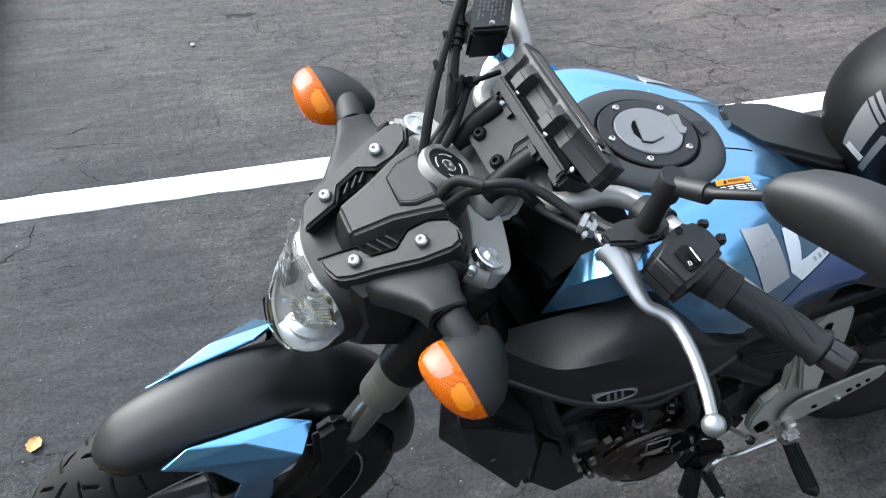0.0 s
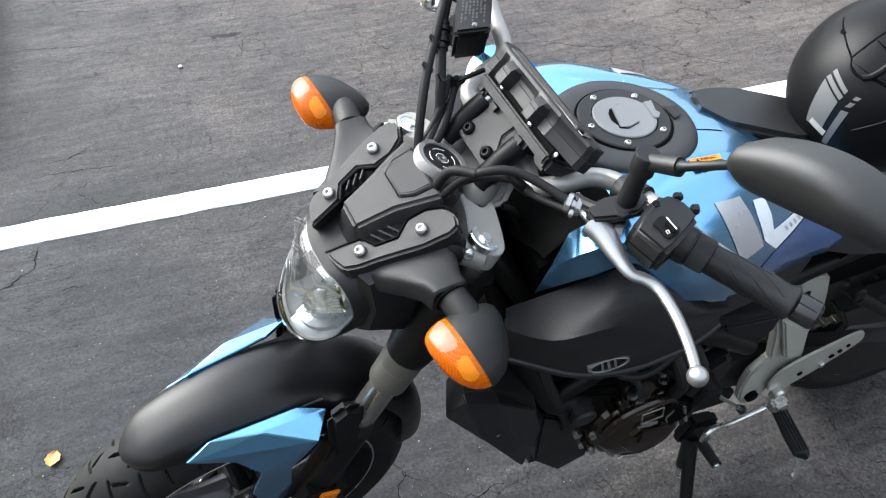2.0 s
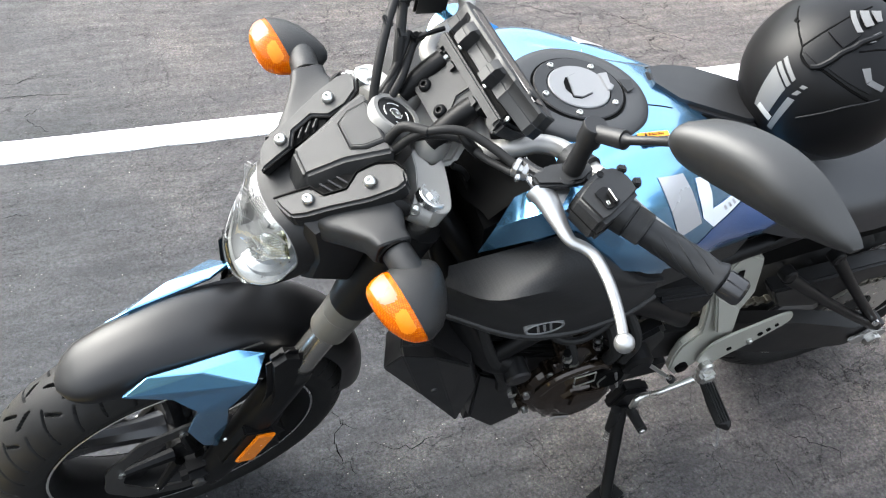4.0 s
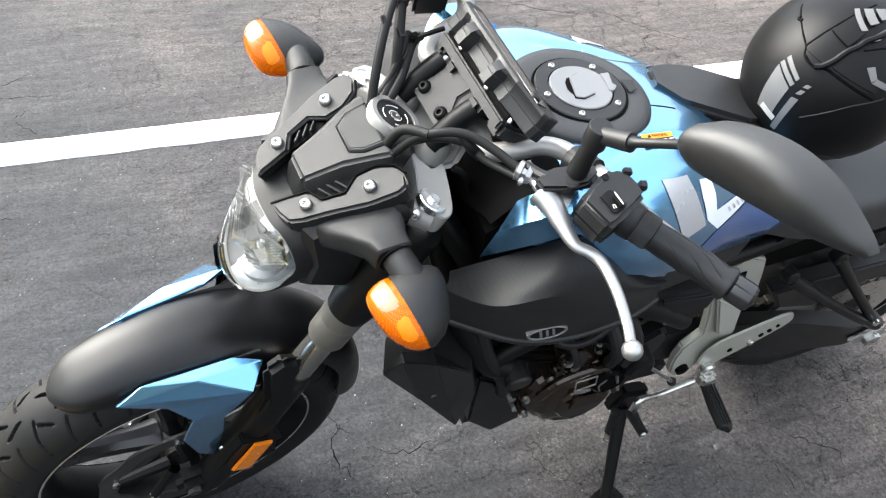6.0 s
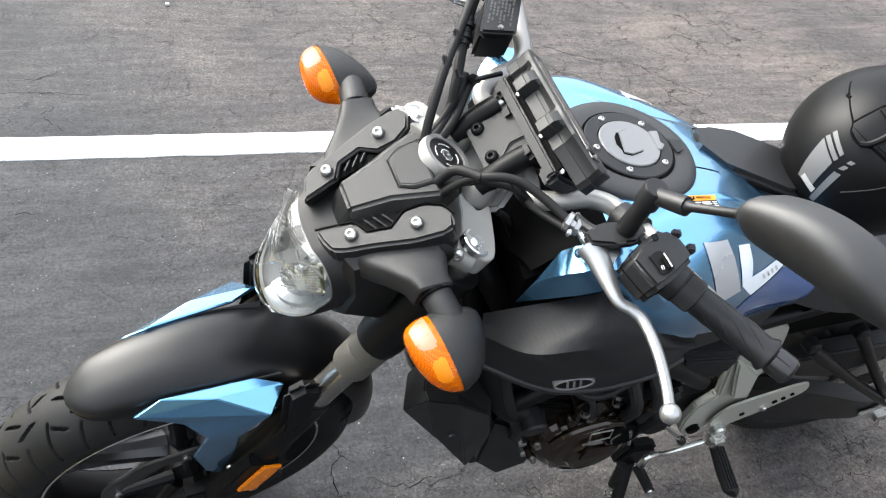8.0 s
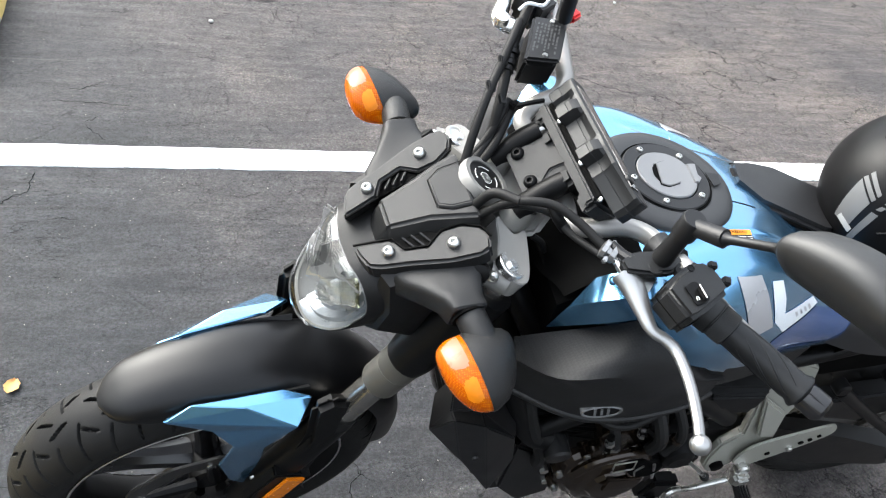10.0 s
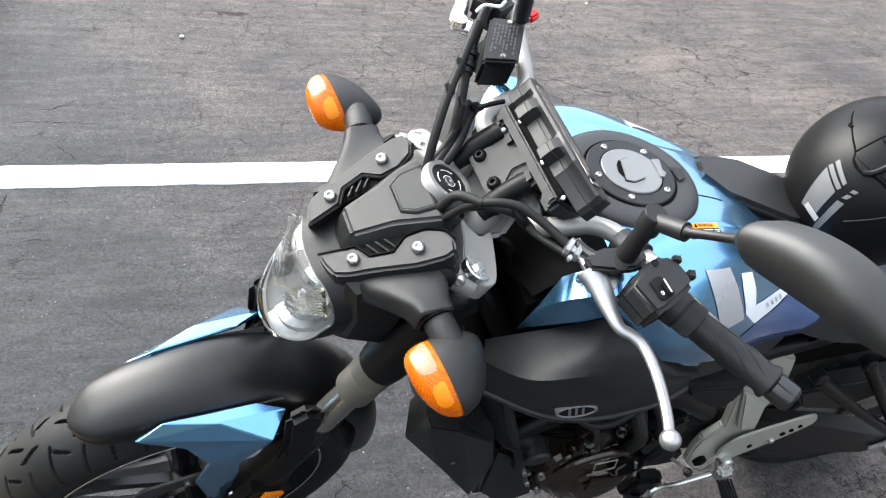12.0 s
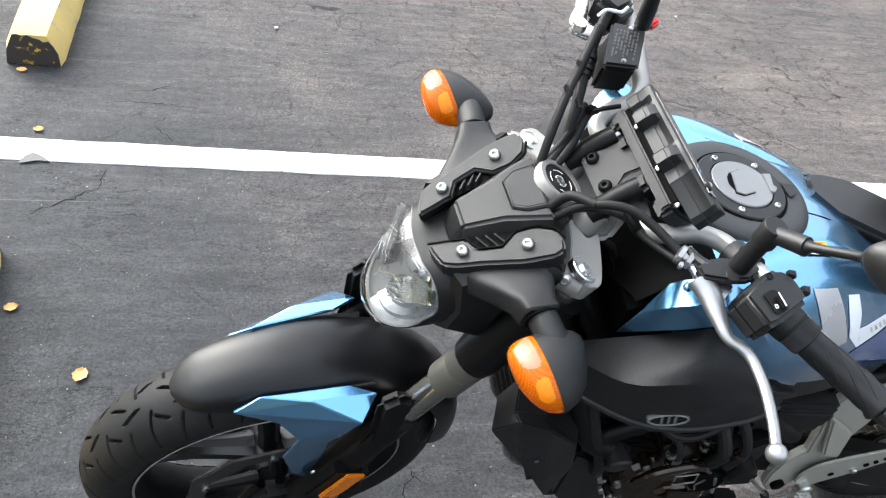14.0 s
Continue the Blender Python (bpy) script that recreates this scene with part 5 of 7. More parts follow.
for s in (-1, 1):
    rows = flank(SCOOP, s)
    brow = [tuple(Vector(a).lerp(Vector(b), 0.55) + Vector((0, s * 0.007, 0.008))) for a, b in zip(rows[0], rows[1])]
    shell = sheet([rows[0], brow, rows[1]], 4, 5, 0)
    sheet(rows[1:], 4, 5, 0, shell)
    bmesh.ops.remove_doubles(shell, verts=shell.verts, dist=1e-4)
    bmesh.ops.recalc_face_normals(shell, faces=shell.faces)
    bmesh.ops.solidify(shell, geom=shell.faces[:], thickness=0.005)
    sc = part("side_scoop", shell, CARBON, bike, "matt black woven-look side scoop", sharp=32)
    part("scoop_lip", tube([(x, y if s < 0 else -y, z) for x, y, z in SCOOP[3]], 0.006, 10, 5), TEXTURED, sc)
    if s < 0:
        badge_c, badge_n = Vector((0.476, -0.222, 0.790)), Vector((-0.15, -1, 0.05)).normalized()
        bx = Vector((1, -0.15, 0.30)).normalized()
        by = badge_n.cross(bx)
        bb = bmesh.new()
        rr = []
        for r, h in ((1.0, -0.006), (1.0, 0.002), (0.95, 0.003), (0.88, 0.0026), (0.85, 0.001)):
            rr.append([badge_c + bx * (0.027 * r * math.cos(a)) + by * (0.0130 * r * math.sin(a)) + badge_n * h for a in [2 * math.pi * j / 40 for j in range(40)]])
        skin(bb, rr, caps=False)
        bd = part("badge", bb, CAPGREY, sc, "oval silver badge")
        part("badge_field", slab([badge_c + bx * (0.0235 * math.cos(a)) + by * (0.0112 * math.sin(a)) + badge_n * 0.0 for a in [2 * math.pi * j / 32 for j in range(32)]], badge_n * 0.0012), BLACK, bd)
        for u in (-0.0085, 0.0, 0.0085):
            part("badge_bar", slab([badge_c + badge_n * 0.0014 + bx * (u + du) + by * v for du, v in ((-0.0016, -0.0078), (0.0016, -0.0078), (0.0016, 0.0078), (-0.0016, 0.0078))], badge_n * 0.001), CAPGREY, bd)
    # dark trim between scoop and seat
    part("side_trim", skin(bmesh.new(), [[Vector((x, s * y, z)) for x, y, z in r] for r in (
        [(0.610, 0.196, 0.838), (0.600, 0.200, 0.800), (0.63, 0.17, 0.79), (0.63, 0.17, 0.83)],
        [(0.680, 0.186, 0.815), (0.660, 0.190, 0.765), (0.69, 0.16, 0.76), (0.69, 0.16, 0.81)],
        [(0.760, 0.165, 0.795), (0.750, 0.165, 0.735), (0.76, 0.14, 0.73), (0.76, 0.14, 0.79)],
        [(0.860, 0.140, 0.770), (0.860, 0.138, 0.725), (0.86, 0.11, 0.72), (0.86, 0.11, 0.76)])]), TEXTURED, bike, "black side trim", sharp=25)

# rider's seat, with a raised front pad
SEAT = [(0.690, 0.016, 0.956), (0.699, 0.054, 0.953), (0.734, 0.0696, 0.943), (0.795, 0.077, 0.9250), (0.905, 0.060, 0.892), (0.912, -0.030, 0.889), (0.8445, -0.038, 0.9096), (0.7254, -0.0149, 0.9454)]
SEATMAT = shader("seat_vinyl", (0.014, 0.014, 0.015), 0.42, bump=0.2, grain_scale=800)
seat = part("seat", slab([Vector(p) + Vector((0, 0, 0.010)) for p in SEAT], (0.004, 0, -0.036), 0.007, seg=4), SEATMAT, bike, "black vinyl seat", sharp=50)
part("seat_edge", tube([Vector(p) + Vector((0, 0, -0.003)) for p in SEAT + SEAT[:1]], 0.0026, 6, 2), DEEP, seat)
bmx = hull([(0.86, [(0, 0.845), (0.06, 0.843), (0.10, 0.82), (0.12, 0.77)]), (0.98, [(0, 0.825), (0.08, 0.823), (0.135, 0.80), (0.15, 0.75)]), (1.15, [(0, 0.830), (0.09, 0.828), (0.14, 0.80), (0.15, 0.74)]), (1.26, [(0, 0.875), (0.08, 0.872), (0.12, 0.85), (0.13, 0.78)]), (1.50, [(0, 0.90), (0.07, 0.895), (0.10, 0.87), (0.11, 0.81)]), (1.66, [(0, 0.91), (0.05, 0.905), (0.08, 0.885), (0.085, 0.84)])], 5, 4)
part("saddle", bmx, SEATMAT, seat, "", sharp=60)
part("tail_cover", hull([(0.95, [(0, 0.78), (0.10, 0.79), (0.135, 0.76), (0.12, 0.70)]), (1.25, [(0, 0.80), (0.10, 0.81), (0.125, 0.78), (0.11, 0.73)]), (1.60, [(0, 0.86), (0.07, 0.865), (0.09, 0.84), (0.08, 0.80)])], 4, 3), SATIN, bike, "black tail cover", sharp=50)

# ---- frame and engine ----
fr = part("frame", tube([(0.36, 0.0, 0.90), (0.40, 0.0, 0.76)], 0.034, 20, 1), BLACK, bike, "black tubular steel frame")
for s in (-1, 1):
    part("main_tube", tube([(0.38, s * 0.045, 0.84), (0.45, s * 0.120, 0.755), (0.56, s * 0.150, 0.70), (0.70, s * 0.150, 0.66), (0.84, s * 0.140, 0.55)], 0.019, 14, 5), BLACK, fr)
    part("down_tube", tube([(0.385, s * 0.045, 0.79), (0.42, s * 0.125, 0.66), (0.47, s * 0.150, 0.575), (0.53, s * 0.155, 0.545)], 0.0185, 14, 5), BLACK, fr)
    part("cross_tube", tube([(0.47, s * 0.15, 0.58), (0.56, s * 0.155, 0.66), (0.63, s * 0.152, 0.69)], 0.014, 12, 3), BLACK, fr)
    part("seat_rail", tube([(0.84, s * 0.12, 0.68), (1.10, s * 0.11, 0.74), (1.50, s * 0.08, 0.82)], 0.015, 12, 4), BLACK, fr)
    part("tube_plug", lathe([(0, 0.020), (s * 0.030, 0.022), (s * 0.034, 0.019)], (0.515, s * 0.152, 0.553), (0, 1, 0.1), 20), SATIN, fr)
eng = part("engine", block((0.62, 0, 0.42), (0.34, 0.27, 0.26), (0, 0, 0), 0.03), BLACK, bike, "black parallel twin engine with bronze covers")
part("cylinder", block((0.52, 0, 0.60), (0.19, 0.26, 0.22), (0, 22, 0), 0.02), BLACK, eng)
part("cylinder_head", block((0.49, 0, 0.69), (0.21, 0.28, 0.09), (0, 22, 0), 0.018), DEEP, eng)
for k in range(5):
    part("fin", block((0.545 - 0.006 * k, 0, 0.525 + 0.022 * k), (0.20, 0.275, 0.006), (0, 22, 0), 0.002), BLACK, eng)
cc = Vector((0.662, -0.130, 0.410))
cov = part("generator_cover", lathe([(0.0, 0.092), (0.026, 0.091), (0.034, 0.086), (0.037, 0.078), (0.050, 0.070), (0.056, 0.060), (0.058, 0.044), (0.064, 0.038), (0.066, 0.020), (0.0665, 0.0001)], cc, (-0.05, -1, 0.1), 14, capped=False), BRONZE, eng, "dark bronze engine cover", sharp=12)
part("cover_lug", slab([cc + Vector(p) for p in ((-0.03, -0.066, 0.016), (0.032, -0.068, 0.024), (0.034, -0.064, 0.050), (-0.024, -0.060, 0.046))], (0, -0.006, 0.001), 0.002), BRONZE, cov)
part("cover_mark", slab([cc + Vector(p) for p in ((-0.045, -0.060, -0.048), (-0.01, -0.062, -0.056), (-0.002, -0.063, -0.048), (-0.036, -0.061, -0.040))], (0, -0.003, 0), 0.001), BARGREY, cov)
# steel loop added to draw the reflection on the raised lug
part("lug_glint", tube([(0.613, -0.205, 0.517), (0.649, -0.205, 0.525), (0.642, -0.205, 0.556), (0.605, -0.205, 0.552), (0.613, -0.205, 0.517)], 0.0014, 6, 1), STEEL, cov, "steel loop for the reflection on the raised lug")
for k in range(9):
    a = 2 * math.pi * k / 9 + 0.2
    p = cc + Vector((math.cos(a) * 0.094, -0.030, math.sin(a) * 0.094))
    lug = part("cover_boss", lathe([(0, 0.011), (0.034, 0.010)], p + Vector((0, 0.033, 0)), (0, -1, 0.05), 12), BRONZE, cov)
    part("cover_bolt", lathe([(0, 0.006), (0.008, 0.006), (0.009, 0.004)], p, (0, -1, 0.05), 8), STEEL, lug)
part("sprocket_cover", slab([(0.705, -0.145, 0.545), (0.79, -0.130, 0.565), (0.835, -0.115, 0.50), (0.82, -0.115, 0.40), (0.755, -0.145, 0.355), (0.715, -0.150, 0.42)], (0, -0.030, 0), 0.008), BLACK, eng)
part("water_pump", lathe([(0, 0.030), (0.03, 0.028), (0.036, 0.020)], (0.742, -0.165, 0.515), (0, -1, 0), 24), BLACK, eng)
part("air_box", block((0.80, -0.115, 0.62), (0.13, 0.07, 0.085), (0, 0, -4), 0.008), SATIN, eng, "black plastic box")
part("box_lid", block((0.80, -0.152, 0.632), (0.10, 0.012, 0.04), (0, 0, -4), 0.004), SATIN, eng)
part("box_screw", lathe([(0, 0.007), (0.006, 0.006)], (0.775, -0.156, 0.598), (0, -1, 0), 12), STEEL, eng)
part("cover_arm", slab([(0.590, -0.165, 0.560), (0.644, -0.160, 0.596), (0.662, -0.155, 0.616), (0.686, -0.155, 0.572), (0.672, -0.168, 0.520), (0.610, -0.175, 0.505)], (0, 0.045, 0), 0.007, seg=3), BRONZE, cov, "", sharp=30)
part("cover_brow", tube([(0.568, -0.186, 0.485), (0.580, -0.190, 0.525), (0.606, -0.192, 0.548), (0.660, -0.188, 0.545), (0.688, -0.182, 0.515)], 0.0085, 10, 4), BRONZE, cov)
part("inspection_cap", lathe([(0, 0.030), (0.008, 0.030), (0.011, 0.026), (0.009, 0.020), (0.010, 0.0001)], (0.698, -0.182, 0.482), (-0.05, -1, 0.1), 28, capped=False), DEEP, cov, "black round cap")
# steel arc added to draw the glint on the round cap
part("cap_glint", tube([(0.684, -0.194, 0.502), (0.676, -0.194, 0.482), (0.684, -0.194, 0.462)], 0.0016, 6, 4), STEEL, cov)
part("cover_strip", tube([(0.706, -0.192, 0.498), (0.732, -0.190, 0.434)], 0.0030, 8, 1), STEEL, cov, "bright steel strip")
for a, b in (((0.592, -0.176, 0.590), (0.612, -0.180, 0.520)), ((0.640, -0.170, 0.618), (0.656, -0.172, 0.570))):
    for k in range(5):
        part("stud_nut", lathe([(-0.004, 0.0055 + 0.002 * (k % 2)), (0.004, 0.0065 + 0.002 * (k % 2)), (0.005, 0.004)], Vector(a).lerp(Vector(b), k / 4), Vector(b) - Vector(a), 8), STEEL if k % 2 else DEEP, eng)
part("coolant_pipe", tube([(0.662, -0.150, 0.640), (0.676, -0.160, 0.600), (0.690, -0.160, 0.566)], [0.016, 0.0165, 0.0150], 16, 3), SATIN, eng)
part("pipe_ring", lathe([(-0.003, 0.0180), (0.003, 0.0180)], (0.679, -0.160, 0.594), (0.35, 0, -1), 18), BRONZE, eng)
# plumbing between scoop and engine
for pts, r, mt in (
        ([(0.60, -0.15, 0.60), (0.61, -0.175, 0.57), (0.615, -0.175, 0.535)], 0.008, RUBBER), 
        ([(0.66, -0.15, 0.64), (0.67, -0.19, 0.60), (0.675, -0.185, 0.55)], 0.011, RUBBER), ([(0.69, -0.14, 0.65), (0.71, -0.185, 0.60), (0.70, -0.19, 0.545)], 0.009, RUBBER),
        ([(0.53, -0.12, 0.69), (0.55, -0.17, 0.65), (0.60, -0.18, 0.635), (0.66, -0.17, 0.66)], 0.006, RUBBER),
        ([(0.44, -0.11, 0.68), (0.46, -0.15, 0.61), (0.50, -0.16, 0.53), (0.52, -0.15, 0.46)], 0.012, RUBBER)):
    part("hose", tube(pts, r, 10, 5), mt, eng)
for x, y, z in ((0.612, -0.178, 0.552), (0.672, -0.190, 0.60), (0.705, -0.188, 0.585)):
    part("hose_clip", lathe([(-0.003, 0.0105), (0.003, 0.0105)], (x, y, z), (0.1, 0.2, 1), 14), STEEL if x < 0.66 else BRONZE, eng)
# exhaust pipes under the radiator
for s in (-1, 1):
    part("exhaust_pipe", tube([(0.43, s * 0.06, 0.62), (0.40, s * 0.07, 0.50), (0.44, s * 0.06, 0.33), (0.60, s * 0.05, 0.26)], 0.019, 14, 5), BRONZE, eng)
part("exhaust_box", block((0.80, 0, 0.24), (0.38, 0.20, 0.10), (0, 0, 0), 0.03), BLACK, eng)
for x, z in ((0.575, 0.35), (0.555, 0.40)):
    part("sump_bolt", lathe([(0, 0.008), (0.012, 0.008)], (x, -0.136, z), (0, -1, 0), 6), STEEL, eng)

# radiator with its faceted side shrouds, and a lower belly piece
rad = part("radiator", block((0.415, 0, 0.58), (0.035, 0.27, 0.22), (0, 10, 0), 0.006), DEEP, bike, "black radiator with angular side shrouds")
for k in range(14):
    part("radiator_fin", block((0.396 + 0.0028 * (k - 7), 0, 0.480 + 0.0155 * k), (0.008, 0.25, 0.003), (0, 10, 0), 0), BLACK, rad)
for s in (-1, 1):
    def P(p):
        return Vector((p[0], s * abs(p[1]), p[2]))

    sh = bmesh.new()
    a = [P(q) for q in ((0.290, -0.160, 0.644), (0.308, -0.163, 0.705), (0.352, -0.168, 0.701), (0.340, -0.204, 0.733), (0.293, -0.202, 0.755), (0.421, -0.178, 0.626), (0.451, -0.170, 0.525), (0.429, -0.182, 0.438), (0.347, -0.184, 0.581))]
    rim = (0, 1, 2, 5, 6, 7, 8)
    v = [sh.verts.new(p) for p in a]
    w = [sh.verts.new(Vector((a[i].x + 0.02, a[i].y - s * 0.055, a[i].z))) for i in rim]
    for q in ((0, 1, 4), (1, 2, 3, 4), (2, 5, 3), (0, 4, 8), (4, 3, 7, 8), (3, 5, 6, 7)):
        sh.faces.new([v[i] for i in q])
    for k in range(7):
        i, j = rim[k], rim[(k + 1) % 7]
        sh.faces.new((v[i], v[j], w[(k + 1) % 7], w[k]))
    sh.faces.new(w)
    bmesh.ops.recalc_face_normals(sh, faces=sh.faces)
    bmesh.ops.bevel(sh, geom=sh.edges[:], offset=0.002, segments=2, affect="EDGES", clamp_overlap=True)
    shroud = part("side_shroud", sh, SATIN, rad, "matt black angular shroud", sharp=20)
    part("shroud_screw", lathe([(0, 0.005), (0.003, 0.004)], P((0.359, -0.196, 0.615)), (0, s, 0), 12), SATIN, shroud)
    part("belly_cover", slab([P(q) for q in ((0.479, -0.150, 0.356), (0.536, -0.150, 0.284), (0.597, -0.145, 0.302), (0.542, -0.140, 0.450), (0.473, -0.140, 0.505))], (0, -s * 0.05, 0), 0.004), SATIN, bike, "matt black belly cover", sharp=20)

# ---- rider's left foot controls and side stand ----
hang = part("footpeg_hanger", slab([(0.908, -0.122, 0.665), (0.920, -0.120, 0.680), (0.973, -0.120, 0.656), (0.984, -0.124, 0.621), (1.003, -0.128, 0.557), (0.989, -0.136, 0.515), (1.007, -0.146, 0.435), (0.966, -0.150, 0.388), (0.959, -0.152, 0.353), (0.925, -0.154, 0.317), (0.896, -0.154, 0.350), (0.886, -0.152, 0.396), (0.888, -0.150, 0.439), (0.917, -0.146, 0.472), (0.897, -0.140, 0.549), (0.877, -0.134, 0.605), (0.898, -0.126, 0.639)], (0, 0.018, 0), 0.004), BRACKET, bike, "champagne grey footpeg hanger", sharp=25)
part("hanger_rib", slab([(0.886, -0.144, 0.605), (0.967, -0.146, 0.541), (0.982, -0.156, 0.466), (0.944, -0.155, 0.473)], (0, 0.012, 0), 0.004), BRACKET, hang, sharp=25)
part("hanger_slot", slab([(0.924, -0.127, 0.640), (0.934, -0.127, 0.642), (0.943, -0.127, 0.618), (0.927, -0.127, 0.620)], (0, 0.002, 0), 0), DEEP, hang)
part("hanger_eye", lathe([(-0.004, 0.013), (0.003, 0.013), (0.004, 0.011)], (0.920, -0.157, 0.359), (0, -1, 0.1), 20), DEEP, hang)
GUARD = spline([(0.946, -0.160, 0.374), (0.942, -0.160, 0.404), (0.954, -0.159, 0.438), (0.986, -0.158, 0.458), (1.047, -0.156, 0.477), (1.100, -0.153, 0.487), (1.117, -0.153, 0.479), (1.127, -0.153, 0.458), (1.117, -0.154, 0.438), (1.059, -0.157, 0.395), (1.004, -0.159, 0.361), (0.986, -0.160, 0.342), (0.946, -0.160, 0.374)], 3)[:-1]
guard_plate = part("heel_guard", slab(GUARD, (0, 0.005, 0), 0.0015), BRACKET, hang, "pale heel guard", sharp=25)
for p, r in (((1.008, -0.159, 0.400), 0.0055), ((1.066, -0.157, 0.430), 0.0055), ((1.080, -0.157, 0.440), 0.0045), ((1.094, -0.156, 0.451), 0.004)):
    part("guard_hole", lathe([(-0.004, r), (0.0012, r)], p, (0, -1, 0.05), 16), DEEP, guard_plate)
part("guard_bolt", lathe([(-0.004, 0.0065), (0.003, 0.0065), (0.005, 0.0045)], (1.050, -0.158, 0.411), (0, -1, 0.1), 12), STEEL, guard_plate)
part("chain_cover_top", slab([(1.060, -0.120, 0.524), (1.131, -0.120, 0.514), (1.224, -0.120, 0.451), (1.105, -0.130, 0.472)], (0, 0.012, -0.006), 0.002), TEXTURED, hang)
pivot = Vector((0.975, -0.165, 0.345))
part("pivot_bolt", lathe([(0, 0.015), (0.012, 0.015), (0.016, 0.011)], (0.972, -0.160, 0.358), (0, -1, 0.1), 16), STEEL, hang)
peg_in, peg_out = Vector((0.975, -0.185, 0.325)), Vector((0.966, -0.279, 0.322))
peg = part("footpeg", tube([pivot, peg_in], [0.016, 0.013], 12, 1), STEEL, bike, "rubber footpeg on a steel joint")
part("peg_fork", block((0.975, -0.178, 0.335), (0.036, 0.022, 0.03), (0, 0, 6), 0.006), STEEL, peg)
part("peg_rubber", tube([peg_in, (peg_in + peg_out) / 2, peg_out + Vector((0.002, 0.006, 0)), peg_out], [0.012, 0.016, 0.0165, 0.010], 14, 2, flat=0.75), RUBBER, peg, "ribbed rubber")
for k in range(4):
    q = peg_in.lerp(peg_out, 0.08)
    e = peg_in.lerp(peg_out, 0.94)
    o = Vector((-0.009 + 0.006 * k, 0, 0.0125))
    part("rib", tube([q + o, e + o], 0.0022, 6, 1), RUBBER, peg)
part("feeler", tube([peg_out + Vector((0, 0.012, -0.012)), peg_out + Vector((0, -0.012, -0.046)), peg_out + Vector((0, -0.013, -0.054))], [0.0035, 0.0035, 0.007], 8, 1), CHROME, peg)
shift = part("shift_lever", tube([(0.948, -0.175, 0.332), (0.870, -0.182, 0.330), (0.813, -0.190, 0.350), (0.808, -0.195, 0.316)], [0.006, 0.0055, 0.006, 0.008], 10, 4), STEEL, bike, "steel shift lever with rubber tip")
part("tip_rubber", tube([(0.806, -0.195, 0.310), (0.800, -0.245, 0.327)], [0.0105, 0.0095], 14, 1), RUBBER, shift)
part("tip_end", ball((0.799, -0.247, 0.327), (0.006, 0.004, 0.006), seg=12), STEEL, shift)
part("shift_rod", tube([(0.793, -0.170, 0.458), (0.889, -0.172, 0.355)], 0.004, 8, 1), STEEL, shift)
part("rod_joint", ball((0.891, -0.172, 0.352), (0.009, 0.009, 0.009), seg=12), RUBBER, shift)
foot = Matrix.Rotation(-LEAN, 4, "X") @ Vector((0.800, -0.285, 0.016))
st_top = Vector((0.842, -0.150, 0.221))
stand = part("side_stand", tube([st_top, st_top.lerp(foot, 0.25), st_top.lerp(foot, 0.8), foot], [0.015, 0.0135, 0.012, 0.013], 14, 3), BLACK, bike, "black steel side stand")
part("stand_foot", block(foot, (0.075, 0.05, 0.012), (-math.degrees(LEAN), 0, 20), 0.005), BLACK, stand)
part("stand_bracket", block(st_top + Vector((0.01, 0.012, 0.02)), (0.07, 0.03, 0.075), (0, 12, 0), 0.008), BLACK, stand)
spring = bmesh.new()
sp0, sp1 = st_top + Vector((-0.022, -0.012, 0.01)), st_top + Vector((-0.014, -0.03, -0.10))
tube([sp0.lerp(sp1, k / 80) + Vector((math.cos(k * 0.9) * 0.008, math.sin(k * 0.9) * 0.008, 0)) for k in range(81)], 0.0017, 6, 1, spring)
part("stand_spring", spring, STEEL, stand, "steel spring")
part("spring_cover", tube([sp0 + Vector((0, 0, 0.002)), sp0.lerp(sp1, 0.62)], 0.0105, 12, 1), RUBBER, stand)

# ---- rear end ----
rear_wheel = wheel((1.405, 0, 0.315), 0.318, 0.088, 0.072, False, False)
arm = part("swingarm", skin(bmesh.new(), [[Vector((x, y, z)) for y, z in r] for x, r in (
    (0.84, [(-0.122, 0.46), (-0.095, 0.46), (-0.095, 0.36), (-0.122, 0.36)]),
    (1.02, [(-0.126, 0.435), (-0.100, 0.44), (-0.100, 0.335), (-0.126, 0.33)]),
    (1.20, [(-0.142, 0.395), (-0.112, 0.40), (-0.112, 0.285), (-0.142, 0.275)]),
    (1.36, [(-0.165, 0.350), (-0.125, 0.355), (-0.125, 0.282), (-0.165, 0.280)]),
    (1.44, [(-0.165, 0.340), (-0.130, 0.340), (-0.130, 0.292), (-0.165, 0.292)]))]), SATIN, bike, "black swingarm", sharp=30)
part("arm_right", block((1.12, 0.135, 0.36), (0.62, 0.036, 0.07), (0, 8, 0), 0.01), SATIN, arm)
part("adjuster", slab([(1.345, -0.168, 0.318), (1.385, -0.168, 0.345), (1.43, -0.168, 0.340), (1.455, -0.168, 0.315), (1.43, -0.168, 0.292), (1.375, -0.168, 0.292)], (0, -0.008, 0), 0.003), BARGREY, arm, "silver chain adjuster")
part("axle_nut", lathe([(0, 0.019), (0.012, 0.019), (0.014, 0.014), (0.014, 0.008)], (1.406, -0.176, 0.315), (0, -1, 0), 6), STEEL, arm)
part("chain_guard", slab([(1.048, -0.130, 0.539), (1.107, -0.130, 0.542), (1.14, -0.130, 0.548), (1.30, -0.130, 0.560), (1.48, -0.130, 0.520), (1.48, -0.130, 0.49), (1.30, -0.130, 0.50), (1.20, -0.130, 0.44), (1.10, -0.130, 0.47)], (0, 0.035, 0), 0.005), SATIN, arm, "black chain guard", sharp=25)
ch = bmesh.new()
